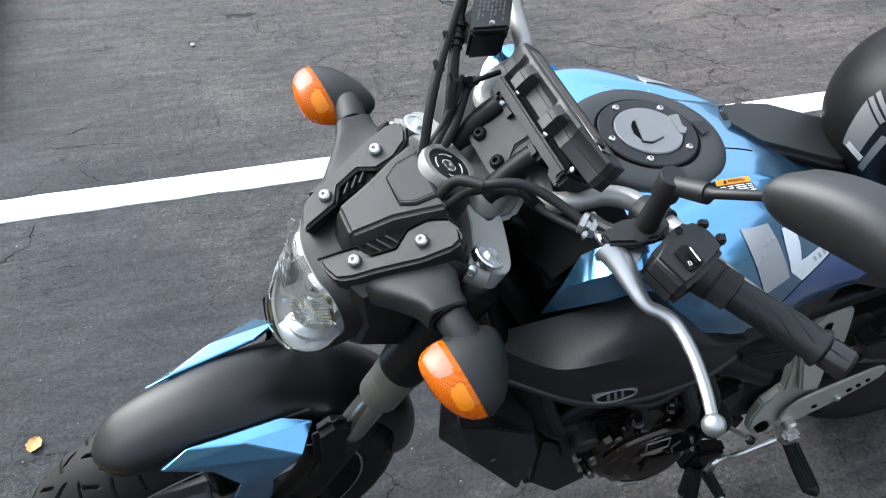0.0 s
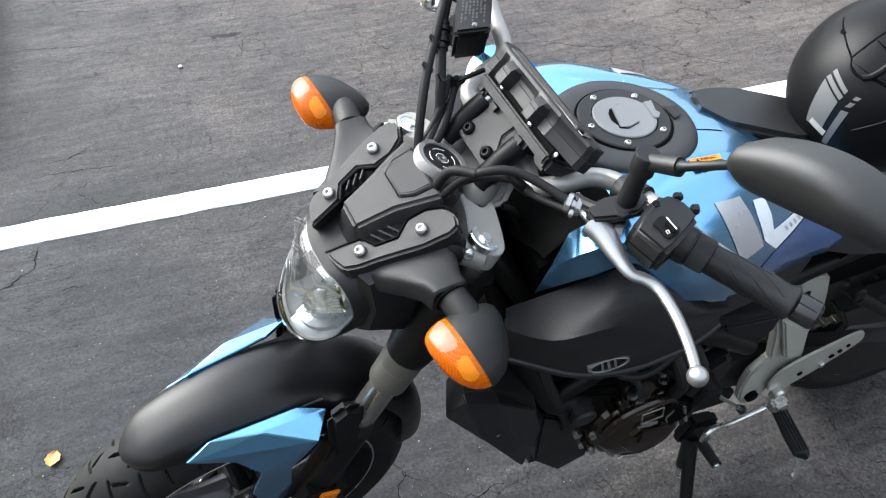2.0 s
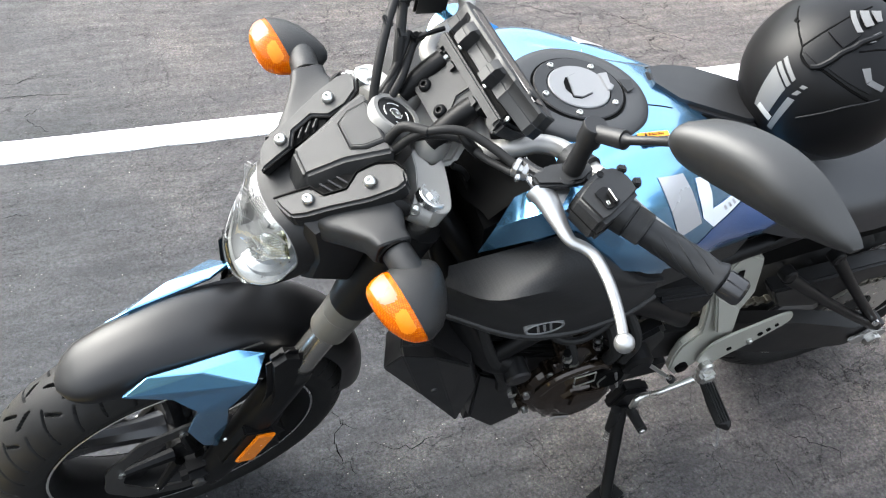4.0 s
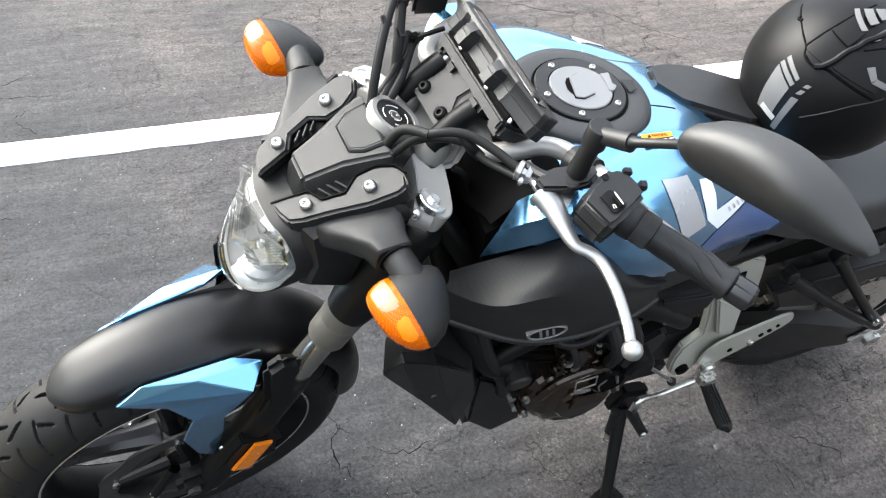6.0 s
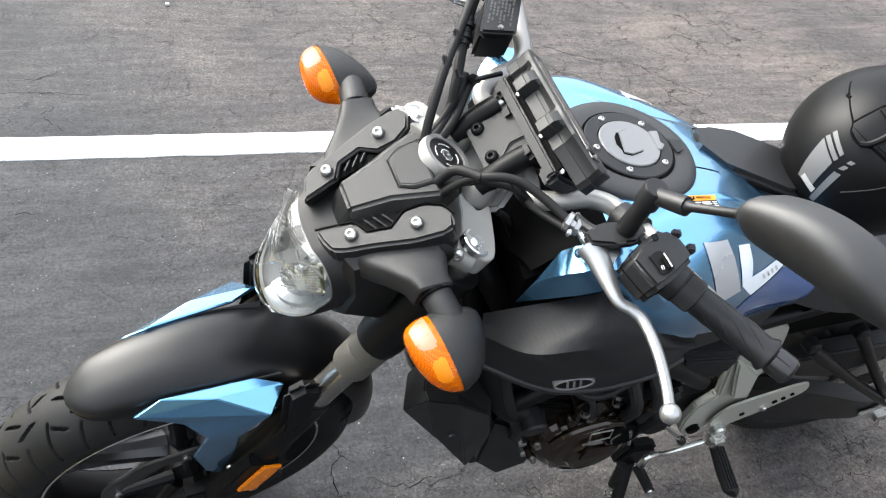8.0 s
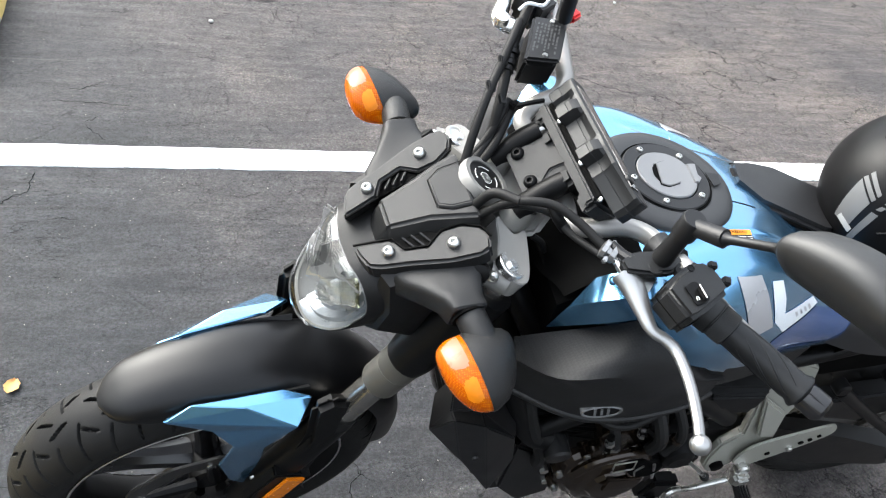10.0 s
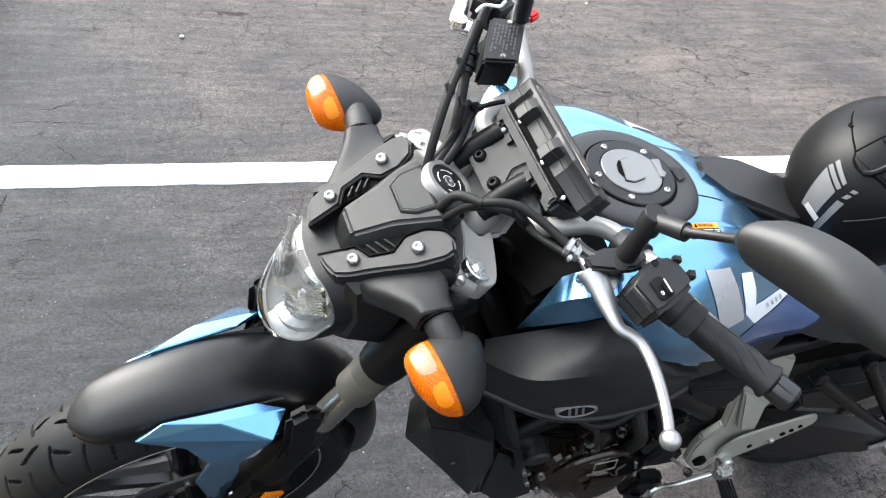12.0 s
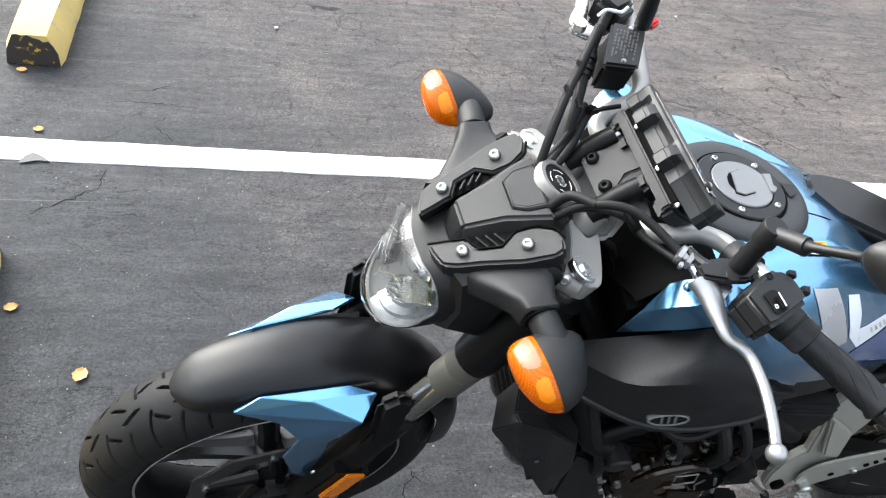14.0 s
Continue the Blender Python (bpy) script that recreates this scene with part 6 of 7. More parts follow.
for k in range(46):
    u = k / 45
    x, z = 0.80 + 0.60 * u, 0.468 - 0.035 * u
    block((x, -0.098, z), (0.0125, 0.016, 0.012) if k % 2 else (0.0145, 0.011, 0.010), (0, 3, 0), 0.0015, ch, 1)
for k in range(46):
    u = k / 45
    block((0.80 + 0.60 * u, -0.098, 0.388 - 0.145 * u), (0.0125, 0.016, 0.012), (0, 13, 0), 0.0015, ch, 1)
tagged(part("chain", ch, shader("oily_steel", (0.12, 0.11, 0.09), 0.4, metal=0.9, wear=0.4, wear_scale=80), bike, "oily drive chain"), kind="stuff")
part("sprocket", lathe([(-0.004, 0.106), (0.004, 0.106), (0.004, 0.05), (-0.004, 0.05), (-0.004, 0.106)], (1.405, -0.098, 0.315), (0, 1, 0), 60, capped=False), STEEL, rear_wheel)
stay = part("passenger_peg_stay", tube([(1.013, -0.150, 0.631), (1.196, -0.162, 0.495), (1.388, -0.170, 0.360)], [0.013, 0.010, 0.011], 12, 4), BLACK, bike, "black passenger footpeg stay")
part("stay_arm", tube([(1.114, -0.140, 0.649), (1.243, -0.155, 0.513), (1.397, -0.170, 0.357)], [0.012, 0.010, 0.011], 12, 4), BLACK, stay)
part("stay_bolt", lathe([(0, 0.008), (0.005, 0.007)], (1.354, -0.180, 0.402), (0, -1, 0.2), 12), CHROME, stay)
for p in ((1.007, -0.150, 0.642), (1.114, -0.140, 0.649)):
    part("stay_boss", lathe([(-0.01, 0.014), (0.008, 0.014), (0.011, 0.010)], p, (0, -1, 0.1), 18), BLACK, stay)
part("under_tray", block((1.12, 0, 0.66), (0.50, 0.21, 0.12), (0, -8, 0), 0.02), DEEP, bike, "black inner tray")
part("shock", tube([(0.86, -0.02, 0.56), (1.0, -0.02, 0.44)], 0.028, 14, 1), BLACK, bike)
part("tail_light", block((1.70, 0, 0.86), (0.05, 0.12, 0.05), (0, 0, 0), 0.012), RED, bike)


# ---- left handlebar controls ----
GA, GB = Vector((0.470, -0.252, 1.045)), Vector((0.529, -0.352, 1.041))
gd = (GB - GA).normalized()
grip = part("left_grip", tube([GA, GA.lerp(GB, 0.05), GA.lerp(GB, 0.12), GA.lerp(GB, 0.5), GA.lerp(GB, 0.88), GA.lerp(GB, 0.93), GA.lerp(GB, 0.95), GA.lerp(GB, 0.97)], [0.0175, 0.0185, 0.0165, 0.0168, 0.0165, 0.0195, 0.0195, 0.0165], 24, 1), GRIP, bike, "black rubber grip", True)
for k in range(7):
    a = 2 * math.pi * k / 7
    side = gd.orthogonal().normalized()
    up = gd.cross(side)
    pts = [GA.lerp(GB, 0.3 + 0.08 * j) + (side * math.cos(a + 0.28 * j) + up * math.sin(a + 0.28 * j)) * 0.0163 for j in range(8)]
    part("grip_rib", tube(pts, [0.0008, 0.0016, 0.0008], 6, 3), GRIP, grip, "", True)
part("end_weight", tube([GA.lerp(GB, 0.965), GA.lerp(GB, 1.0), GA.lerp(GB, 1.16), GA.lerp(GB, 1.19)], [0.013, 0.0155, 0.0155, 0.013], 24, 1), shader("gloss_black", (0.01, 0.01, 0.011), 0.18), grip, "gloss black bar end", True)
cu = lathe([(-0.002, 0.0175), (-0.001, 0.0205), (0.0, 0.0205), (0.001, 0.0186), (0.020, 0.0184), (0.021, 0.0165)], GA, gd, 40)
knurl = part("ribbed_collar", cu, GRIP, grip, "", True)
for k in range(42):
    for way in (-1, 1):
        line = []
        for j in range(4):
            a = 2 * math.pi * k / 42 + way * 0.16 * j
            u = gd.orthogonal().normalized()
            w = gd.cross(u)
            line.append(GA + gd * (0.001 + 0.006 * j) + (u * math.cos(a) + w * math.sin(a)) * 0.0189)
        part("knurl_ridge", tube(line, 0.00045, 4, 1), GRIP, knurl, "", True)
# switch pod
POD = [(0.4080, -0.2210), (0.4270, -0.2085), (0.4550, -0.1960), (0.4660, -0.1950), (0.4790, -0.2055), (0.4830, -0.2250), (0.4825, -0.2366), (0.4600, -0.2470), (0.4330, -0.2580), (0.4180, -0.2610)]
pod = part("switch_pod", slab([(x, y, 1.074) for x, y in POD], (0.003, 0.006, -0.046), 0.0080, seg=5), TEXTURED, bike, "black handlebar switch pod", True, 40)
part("pod_seam", tube([(x + 0.0016, y + 0.0030, 1.0500) for x, y in POD + POD[:1]], 0.0009, 6, 1), DEEP, pod, "", True)
part("pod_neck", tube([GA - gd * 0.024, GA - gd * 0.020, GA - gd * 0.003, GA], [0.0150, 0.0205, 0.0205, 0.0185], 24, 1), TEXTURED, pod, "", True)
part("switch_recess", slab(spline([(0.4281, -0.2253, 1.0752), (0.4407, -0.2209, 1.0752), (0.4475, -0.2265, 1.0752), (0.4495, -0.2423, 1.0752), (0.4415, -0.2461, 1.0752), (0.4311, -0.2466, 1.0752), (0.4304, -0.2383, 1.0752), (0.4281, -0.2253, 1.0752)], 3)[:-1], (0, 0, 0.0010), 0), BLACK, pod, "", True)
part("turn_switch", slab([(0.4400, -0.2290, 1.0760), (0.4440, -0.2280, 1.0760), (0.4480, -0.2360, 1.0760), (0.4475, -0.2435, 1.0760), (0.4400, -0.2450, 1.0760)], (0, 0, 0.006), 0.0014), SATIN, pod, "", True)
part("switch_mark", slab([(0.4402, -0.2280, 1.0822), (0.4418, -0.2278, 1.0822), (0.4424, -0.2440, 1.0822), (0.4408, -0.2442, 1.0822)], (0, 0, 0.0003), 0), SIGNS, pod, "", True)
part("horn_mark", tube([(0.4345, -0.2385, 1.0766), (0.4372, -0.2385, 1.0766), (0.4365, -0.2425, 1.0766), (0.4340, -0.2425, 1.0766), (0.4345, -0.2385, 1.0766)], 0.0005, 4, 1), SIGNS, pod, "", True)
for c, sz in (((0.4765, -0.2050, 1.073), (0.010, 0.008, 0.007)), ((0.4850, -0.2245, 1.070), (0.009, 0.010, 0.008))):
    tab = part("side_switch", block(c, sz, (0, 0, -30), 0.0015), SATIN, pod, "", True)
    for k in (-1, 0, 1):
        part("ridge", block((c[0] + 0.0022 * k, c[1] - 0.0008 * k, c[2] + sz[2] / 2), (0.0009, sz[1] * 0.8, 0.0014), (0, 0, -30), 0), SATIN, tab, "", True)
part("pod_screw", lathe([(0, 0.0042), (0.0008, 0.0040), (-0.002, 0.002)], (0.4480, -0.2045, 1.0745), (0, 0, 1), 14), BLACK, pod, "", True)

LEVER = shader("brushed_alloy", (0.37, 0.37, 0.365), 0.34, metal=0.9, wear=0.08)
# clutch bracket, lever, cable
br = part("clutch_bracket", slab([(0.390, -0.170, 1.040), (0.414, -0.162, 1.042), (0.459, -0.172, 1.046), (0.459, -0.188, 1.046), (0.441, -0.196, 1.044), (0.415, -0.192, 1.042), (0.391, -0.183, 1.040)], (0, 0, 0.012), 0.003), TEXTURED, bike, "black clutch lever bracket", True)
part("bar_clamp", tube([(0.463, -0.143, 1.024), (0.468, -0.174, 1.034)], 0.0185, 18, 1), SATIN, br, "", True)
part("lever_lock", tube([(0.397, -0.143, 1.040), (0.402, -0.158, 1.042), (0.410, -0.175, 1.046)], [0.006, 0.0065, 0.008], 10, 3), SATIN, br, "", True)
part("pivot_bolt", lathe([(-0.003, 0.0090), (0.0010, 0.0090), (0.0020, 0.0080), (0.0020, 0.0040), (0.0004, 0.0036), (0.0004, 0.0001)], (0.425, -0.186, 1.0525), (0, 0, 1), 24, capped=False), TEXTURED, br, "", True)
for p in ((0.452, -0.160, 1.052), (0.448, -0.196, 1.05)):
    part("clamp_bolt", lathe([(0, 0.0055), (0.006, 0.0055)], p, (0.2, 0, 1), 6), BLACK, br, "", True)
adj = part("cable_adjuster", lathe([(-0.010, 0.004), (-0.008, 0.010), (-0.003, 0.011), (-0.002, 0.007), (0.002, 0.007), (0.003, 0.0115), (0.008, 0.0115), (0.010, 0.005)], (0.393, -0.149, 1.036), (-0.6, 0.75, 0), 10), LEVER, br, "bright cable adjuster", True, 20)
for k in (-1, 1):
    part("wing_tab", block(Vector((0.393, -0.149, 1.036)) + Vector((0.010 * k, 0.009 * k, 0.0)), (0.009, 0.005, 0.007), (0, 0, 40), 0.0015), LEVER, adj, "", True)
LEV = [(0.398, -0.177, 1.036), (0.402, -0.196, 1.034), (0.402, -0.228, 1.030), (0.404, -0.246, 1.028), (0.414, -0.257, 1.027), (0.421, -0.273, 1.026), (0.418, -0.305, 1.026), (0.408, -0.340, 1.026), (0.395, -0.369, 1.027)]
lever = part("clutch_lever", tube(LEV, [0.0160, 0.0140, 0.0090, 0.0070, 0.0070, 0.0070, 0.0064, 0.0059, 0.0056], 16, 5, flat=0.8), LEVER, bike, "polished aluminium clutch lever", True)
part("lever_ball", ball((0.395, -0.369, 1.027), (0.0106, 0.0106, 0.0106)), LEVER, lever, "", True)
part("lever_root", slab([(0.392, -0.150, 1.030), (0.424, -0.166, 1.031), (0.434, -0.190, 1.031), (0.414, -0.206, 1.029), (0.396, -0.196, 1.028)], (0, 0, 0.010), 0.003), ALLOY, lever, "", True)


def cable(points, r, name="cable", mat=RUBBER, step=6, parent=None, label=""):
    return part(name, tube(points, r, 16, step + 3), mat, parent or bike, label, True)


cable([(0.390, -0.143, 1.036), (0.372, -0.111, 1.040), (0.352, -0.086, 1.042), (0.327, -0.070, 1.035), (0.308, -0.056, 1.015), (0.293, -0.046, 0.985), (0.295, -0.029, 0.955)], 0.0052, label="black clutch cable")
cable([(0.385, -0.147, 1.030), (0.369, -0.110, 1.020), (0.358, -0.082, 1.020), (0.330, -0.066, 1.020), (0.308, -0.048, 1.000), (0.302, -0.026, 0.960)], 0.0042, label="black wiring sleeve")
cable([(0.320, -0.066, 1.030), (0.302, -0.042, 1.018), (0.290, -0.036, 0.995), (0.288, -0.031, 0.965)], 0.006, label="black wiring sleeve")
cable([(0.372, -0.097, 1.010), (0.359, -0.091, 1.025), (0.357, -0.074, 1.030)], 0.0065, name="cable_tie", mat=BLACK)
cable([(0.372, -0.057, 0.940), (0.387, -0.062, 0.930), (0.402, -0.061, 0.900), (0.399, -0.055, 0.880)], 0.004, name="wire_loop")
for pts, r in (
        ([(0.294, 0.023, 0.985), (0.307, 0.047, 1.020), (0.328, 0.079, 1.050), (0.357, 0.117, 1.070), (0.391, 0.162, 1.085)], 0.0055),
        ([(0.303, 0.026, 0.975), (0.335, 0.053, 1.000), (0.346, 0.074, 1.030), (0.360, 0.104, 1.050), (0.379, 0.140, 1.065), (0.412, 0.186, 1.085)], 0.0065),
        ([(0.310, 0.023, 0.975), (0.338, 0.042, 1.000), (0.367, 0.076, 1.020), (0.378, 0.077, 1.030)], 0.0055),
        ([(0.297, 0.035, 0.975), (0.325, 0.048, 0.995), (0.347, 0.065, 1.020), (0.364, 0.086, 1.030)], 0.0045)):
    cable(pts, r, label="black brake and throttle cable")
for k in range(5):
    p = Vector((0.364, 0.112, 1.0535)).lerp(Vector((0.378, 0.138, 1.0645)), k / 4)
    part("hose_crimp", lathe([(-0.003, 0.0085 + 0.0018 * (k % 2)), (0.003, 0.0085 + 0.0018 * (k % 2))], p, (0.014, 0.026, 0.011), 14), SATIN, bike, "", True)
for px in ((0.353, 0.111, 1.069), (0.332, 0.085, 1.055), (0.360, 0.107, 1.052), (0.350, 0.079, 1.038)):
    part("cable_clip", block(px, (0.014, 0.014, 0.006), (30, 20, 10), 0.002), SATIN, bike, "", True)
part("cable_tie", tube([(0.369, 0.074, 1.030), (0.382, 0.070, 1.038), (0.403, 0.071, 1.040)], 0.003, 8, 3), BLACK, bike, "", True)
part("tie_head", block((0.368, 0.076, 1.030), (0.012, 0.010, 0.010), (0, 0, 20), 0.002), BLACK, bike, "", True)
# ---- left mirror ----
m0, m1 = Vector((0.436, -0.178, 1.055)), Vector((0.441, -0.176, 1.112))
mir = part("left_mirror", tube([m0, m0.lerp(m1, 0.8), m1], [0.0115, 0.0100, 0.0105], 18, 1), SATIN, bike, "black mirror on a stalk", True)
part("knuckle", tube([m1 + Vector((0, 0, -0.016)), m1 + Vector((0, 0, -0.014)), m1 + Vector((0, 0, 0.010)), m1 + Vector((0, 0, 0.012))], [0.0110, 0.0132, 0.0132, 0.0120], 24, 1), SATIN, mir, "", True)
a0, a1, a2, a3 = m1, Vector((0.450, -0.210, 1.135)), Vector((0.461, -0.248, 1.172)), Vector((0.465, -0.268, 1.186))
part("arm", tube([a0, a1.lerp(a0, 0.15), a1, a1.lerp(a2, 0.12), a2, a2.lerp(a3, 0.3), a3], [0.0092, 0.0102, 0.0100, 0.0048, 0.0047, 0.0088, 0.0120], 16, 2), SATIN, mir, "", True)


def mirror_shell():
    """The rounded back of the mirror, a long leaf shape with a bevelled rim."""
    top = [(0.474, -0.2560, 1.2030), (0.4755, -0.2625, 1.2130), (0.480, -0.286, 1.230), (0.486, -0.314, 1.242), (0.492, -0.342, 1.247), (0.498, -0.370, 1.244), (0.504, -0.396, 1.234), (0.507, -0.414, 1.226), (0.509, -0.423, 1.219)]
    low = [(0.474, -0.2660, 1.1665), (0.476, -0.2800, 1.1640), (0.480, -0.306, 1.172), (0.486, -0.333, 1.180), (0.492, -0.358, 1.188), (0.498, -0.380, 1.194), (0.504, -0.400, 1.201), (0.507, -0.414, 1.208), (0.509, -0.422, 1.212)]
    bm = bmesh.new()
    t, b = spline(top, 3), spline(low, 3)
    rings = []
    n = len(t)
    for i in range(n):
        u = i / (n - 1)
        bulge = 0.036 * min(1, 0.75 + u * 2) * min(1, (1 - u) * 2.2 + 0.12)
        front = []
        for k in range(13):
            v = k / 12
            p = t[i].lerp(b[i], v)
            h = 0.14 + 0.88 * math.sin(math.pi * min(1.0, v * 0.93 + 0.03) ** 0.66) ** 0.70 if v < 0.995 else 0.10
            front.append(p + Vector((-1, 0.25, 0)).normalized() * bulge * h)
        rings.append(front + [b[i] + Vector((0.008, 0, 0)), t[i] + Vector((0.008, 0, 0))])
    return skin(bm, rings)


MIRROR_BACK = shader("mirror_back_plastic", (0.015, 0.015, 0.0148), 0.42, bump=0.25, grain_scale=1600)
sh = part("shell", mirror_shell(), MIRROR_BACK, mir, "matt black mirror shell", True, 40)

# ---- right side: brake reservoir, lever, throttle ----
DIM = shader("embossed_print", (0.035, 0.036, 0.037), 0.5)
R4 = [(0.410, 0.166, 1.090), (0.454, 0.155, 1.090), (0.412, 0.085, 1.090), (0.368, 0.093, 1.090)]
rc = sum((Vector(p) for p in R4), Vector()) / 4
lid = part("brake_reservoir", slab([rc + (Vector(p) - rc) * 1.0 + Vector((0, 0, -0.008)) for p in R4], (0, 0, 0.008), 0.003), SATIN, bike, "black brake fluid reservoir", True)
part("tank_body", slab([rc + (Vector(p) - rc) * 0.94 + Vector((0, 0, -0.009)) for p in R4], (0.002, 0.006, -0.042), 0.004), SATIN, lid, "", True)
ux, uy = (Vector(R4[1]) - Vector(R4[0])).normalized(), (Vector(R4[2]) - Vector(R4[1])).normalized()
for k in range(7):
    c = rc + ux * (-0.0145 + 0.0046 * k) + Vector((0, 0, 0.0003))
    for j in range(8 - k % 3):
        y0 = -0.028 + 0.0072 * j + 0.0006 * ((k * 5 + j * 3) % 4)
        y1 = y0 + 0.0042 + 0.0005 * ((k + j * 7) % 4)
        part("print_bar", slab([c + uy * y0 - ux * 0.0011, c + uy * y1 - ux * 0.0011, c + uy * y1 + ux * 0.0011, c + uy * y0 + ux * 0.0011], (0, 0, 0.0003)), DIM, lid, "", True)
for q in (rc + ux * 0.002 - uy * 0.033, rc + ux * 0.002 + uy * 0.033):
    part("lid_screw", lathe([(0, 0.0034), (0.0016, 0.003)], q, (0, 0, 1), 12), STEEL, lid, "", True)
part("reservoir_mount", block(rc + Vector((0.012, 0.03, -0.062)), (0.05, 0.05, 0.03), (0, 0, 30), 0.006), SATIN, lid, "", True)
blv = part("brake_lever", tube([(0.407, 0.187, 1.050), (0.391, 0.205, 1.050), (0.414, 0.246, 1.050), (0.438, 0.309, 1.045), (0.474, 0.419, 1.040)], [0.012, 0.0125, 0.009, 0.008, 0.007], 14, 5, flat=0.8), ALLOY, bike, "polished aluminium brake lever", True)
part("lever_pivot", lathe([(0, 0.010), (0.010, 0.010), (0.012, 0.006)], (0.384, 0.191, 1.058), (0, 0, 1), 16), ALLOY, blv, "", True)
part("throttle_pod", block((0.452, 0.232, 1.048), (0.05, 0.045, 0.05), (0, 0, 28), 0.01), SATIN, bike, "black throttle housing", True)
part("start_switch", block((0.478, 0.179, 1.075), (0.020, 0.014, 0.012), (0, 0, 28), 0.003), RED, bike, "red engine stop switch", True)
part("right_grip", tube([(0.470, 0.262, 1.045), (0.529, 0.352, 1.041), (0.535, 0.362, 1.041)], [0.0175, 0.0170, 0.0150], 20, 2), GRIP, bike, "black rubber grip", True)
part("right_mirror_stalk", tube([(0.444, 0.153, 1.095), (0.439, 0.151, 1.125), (0.433, 0.150, 1.160)], [0.0105, 0.0105, 0.0085], 16, 2), SATIN, bike, "black mirror stalk", True)
part("zip_tie", tube([(0.393, 0.176, 1.090), (0.406, 0.181, 1.095), (0.427, 0.180, 1.092), (0.434, 0.181, 1.100)], 0.0022, 6, 4), WHITE, bike, "white cable tie", True)

# ---- helmet on the seat ----
HC = Vector((0.987, -0.003, 0.955))
HW = Matrix.Rotation(LEAN, 4, "X") @ HC


def helmet_point(a, e, k=1.0):
    """A point on the shell: a degrees round, e degrees up; long axis along its nose."""
    ca, sa, ce, se = math.cos(radians(a)), math.sin(radians(a)), math.cos(radians(e)), math.sin(radians(e))
    p = Vector((0.138 * ca * ce, 0.122 * sa * ce, (0.128 if se > 0 else 0.135) * se))
    if se < 0:
        p.x *= 1 - 0.12 * se * se
        p.y *= 1 - 0.22 * se * se
    return p * k


hel = new("helmet")
hel.matrix_world = Matrix.Translation(HW) @ Euler((radians(8), radians(6), radians(20))).to_matrix().to_4x4()
tagged(hel, "satin black full-face motorcycle helmet with grey stripes on the seat", "helmet")
HSH = shader("helmet_shell", (0.004, 0.004, 0.0043), 0.36, bump=0.02, wear=0.2)
HSH.node_tree.nodes["Principled BSDF"].inputs["Specular IOR Level"].default_value = 0.14
bm = bmesh.new()
skin(bm, [[helmet_point(a, e) for a in range(0, 360, 6)] for e in range(-62, 91, 6)], caps=False)
part("shell", bm, HSH, hel, "satin black shell", sharp=70)


def helmet_patch(name, quad, lift, thick, mat, label=""):
    """A piece on the shell between four (round, up) corners."""
    rows = []
    for i in range(7):
        u = i / 6
        row = []
        for j in range(9):
            v = j / 8
            a = (quad[0][0] * (1 - v) + quad[1][0] * v) * (1 - u) + (quad[3][0] * (1 - v) + quad[2][0] * v) * u
            e = (quad[0][1] * (1 - v) + quad[1][1] * v) * (1 - u) + (quad[3][1] * (1 - v) + quad[2][1] * v) * u
            row.append(helmet_point(a, e, 1 + lift))
        rows.append(row)
    return part(name, sheet(rows, 1, 1, thick), mat, hel, label, sharp=40)


STRIPE = shader("grey_stripe", (0.10, 0.10, 0.10), 0.5, wear=0.06)
for q in ([(166.5, -16.4), (179.4, -15.5), (179.9, 5.2), (164.0, 12.0)], [(164.0, 13.2), (180.0, 6.6), (181.0, 9.3), (165.2, 15.8)], [(165.4, 17.5), (180.8, 10.9), (181.5, 13.4), (166.2, 20.2)],
          [(182.9, -23.5), (187.0, -24.2), (189.0, 2.9), (184.4, 2.0)], [(185.1, 4.8), (188.3, 5.9), (189.5, 9.0), (186.6, 8.6)], [(186.6, 10.4), (189.7, 11.0), (190.9, 13.3), (187.3, 12.8)]):
    helmet_patch("stripe", q, 0.004, 0.0012, STRIPE, "grey stripe")
for q in ([(169.1, 61.7), (173.0, 63.8), (198.6, 54.8), (194.2, 52.7)], [(176.4, 65.5), (185.4, 69.2), (204.9, 62.1), (198.1, 58.5)], [(189.0, 70.4), (202.9, 74.0), (212.5, 67.0), (206.6, 64.9)],
          [(202.8, 50.4), (205.4, 53.3), (214.1, 52.9), (209.5, 50.6)], [(208.0, 55.4), (214.4, 59.8), (218.4, 56.5), (213.9, 54.9)], [(213.1, 35.6), (218.1, 37.6), (223.1, 31.6), (220.4, 29.0)], [(221.0, 28.6), (223.1, 31.6), (233.5, 29.8), (233.1, 26.6)]):
    helmet_patch("stripe", q, 0.034, 0.0012, STRIPE, "grey stripe")
helmet_patch("patch_label", [(169.4, -15.5), (182.1, -18.5), (182.7, -14.6), (170.4, -11.8)], 0.010, 0.0008, shader("worn_label", (0.32, 0.32, 0.31), 0.6), "small pale label")


def helmet_line(name, points, r, mat, k=0.986):
    """A tube along the shell: a ridge, or in black the painted shade of a groove."""
    line = spline([(a, e, 0) for a, e in points], 5)
    return part(name, tube([helmet_point(p.x, p.y, k) for p in line], r, 8, 1), mat, hel)


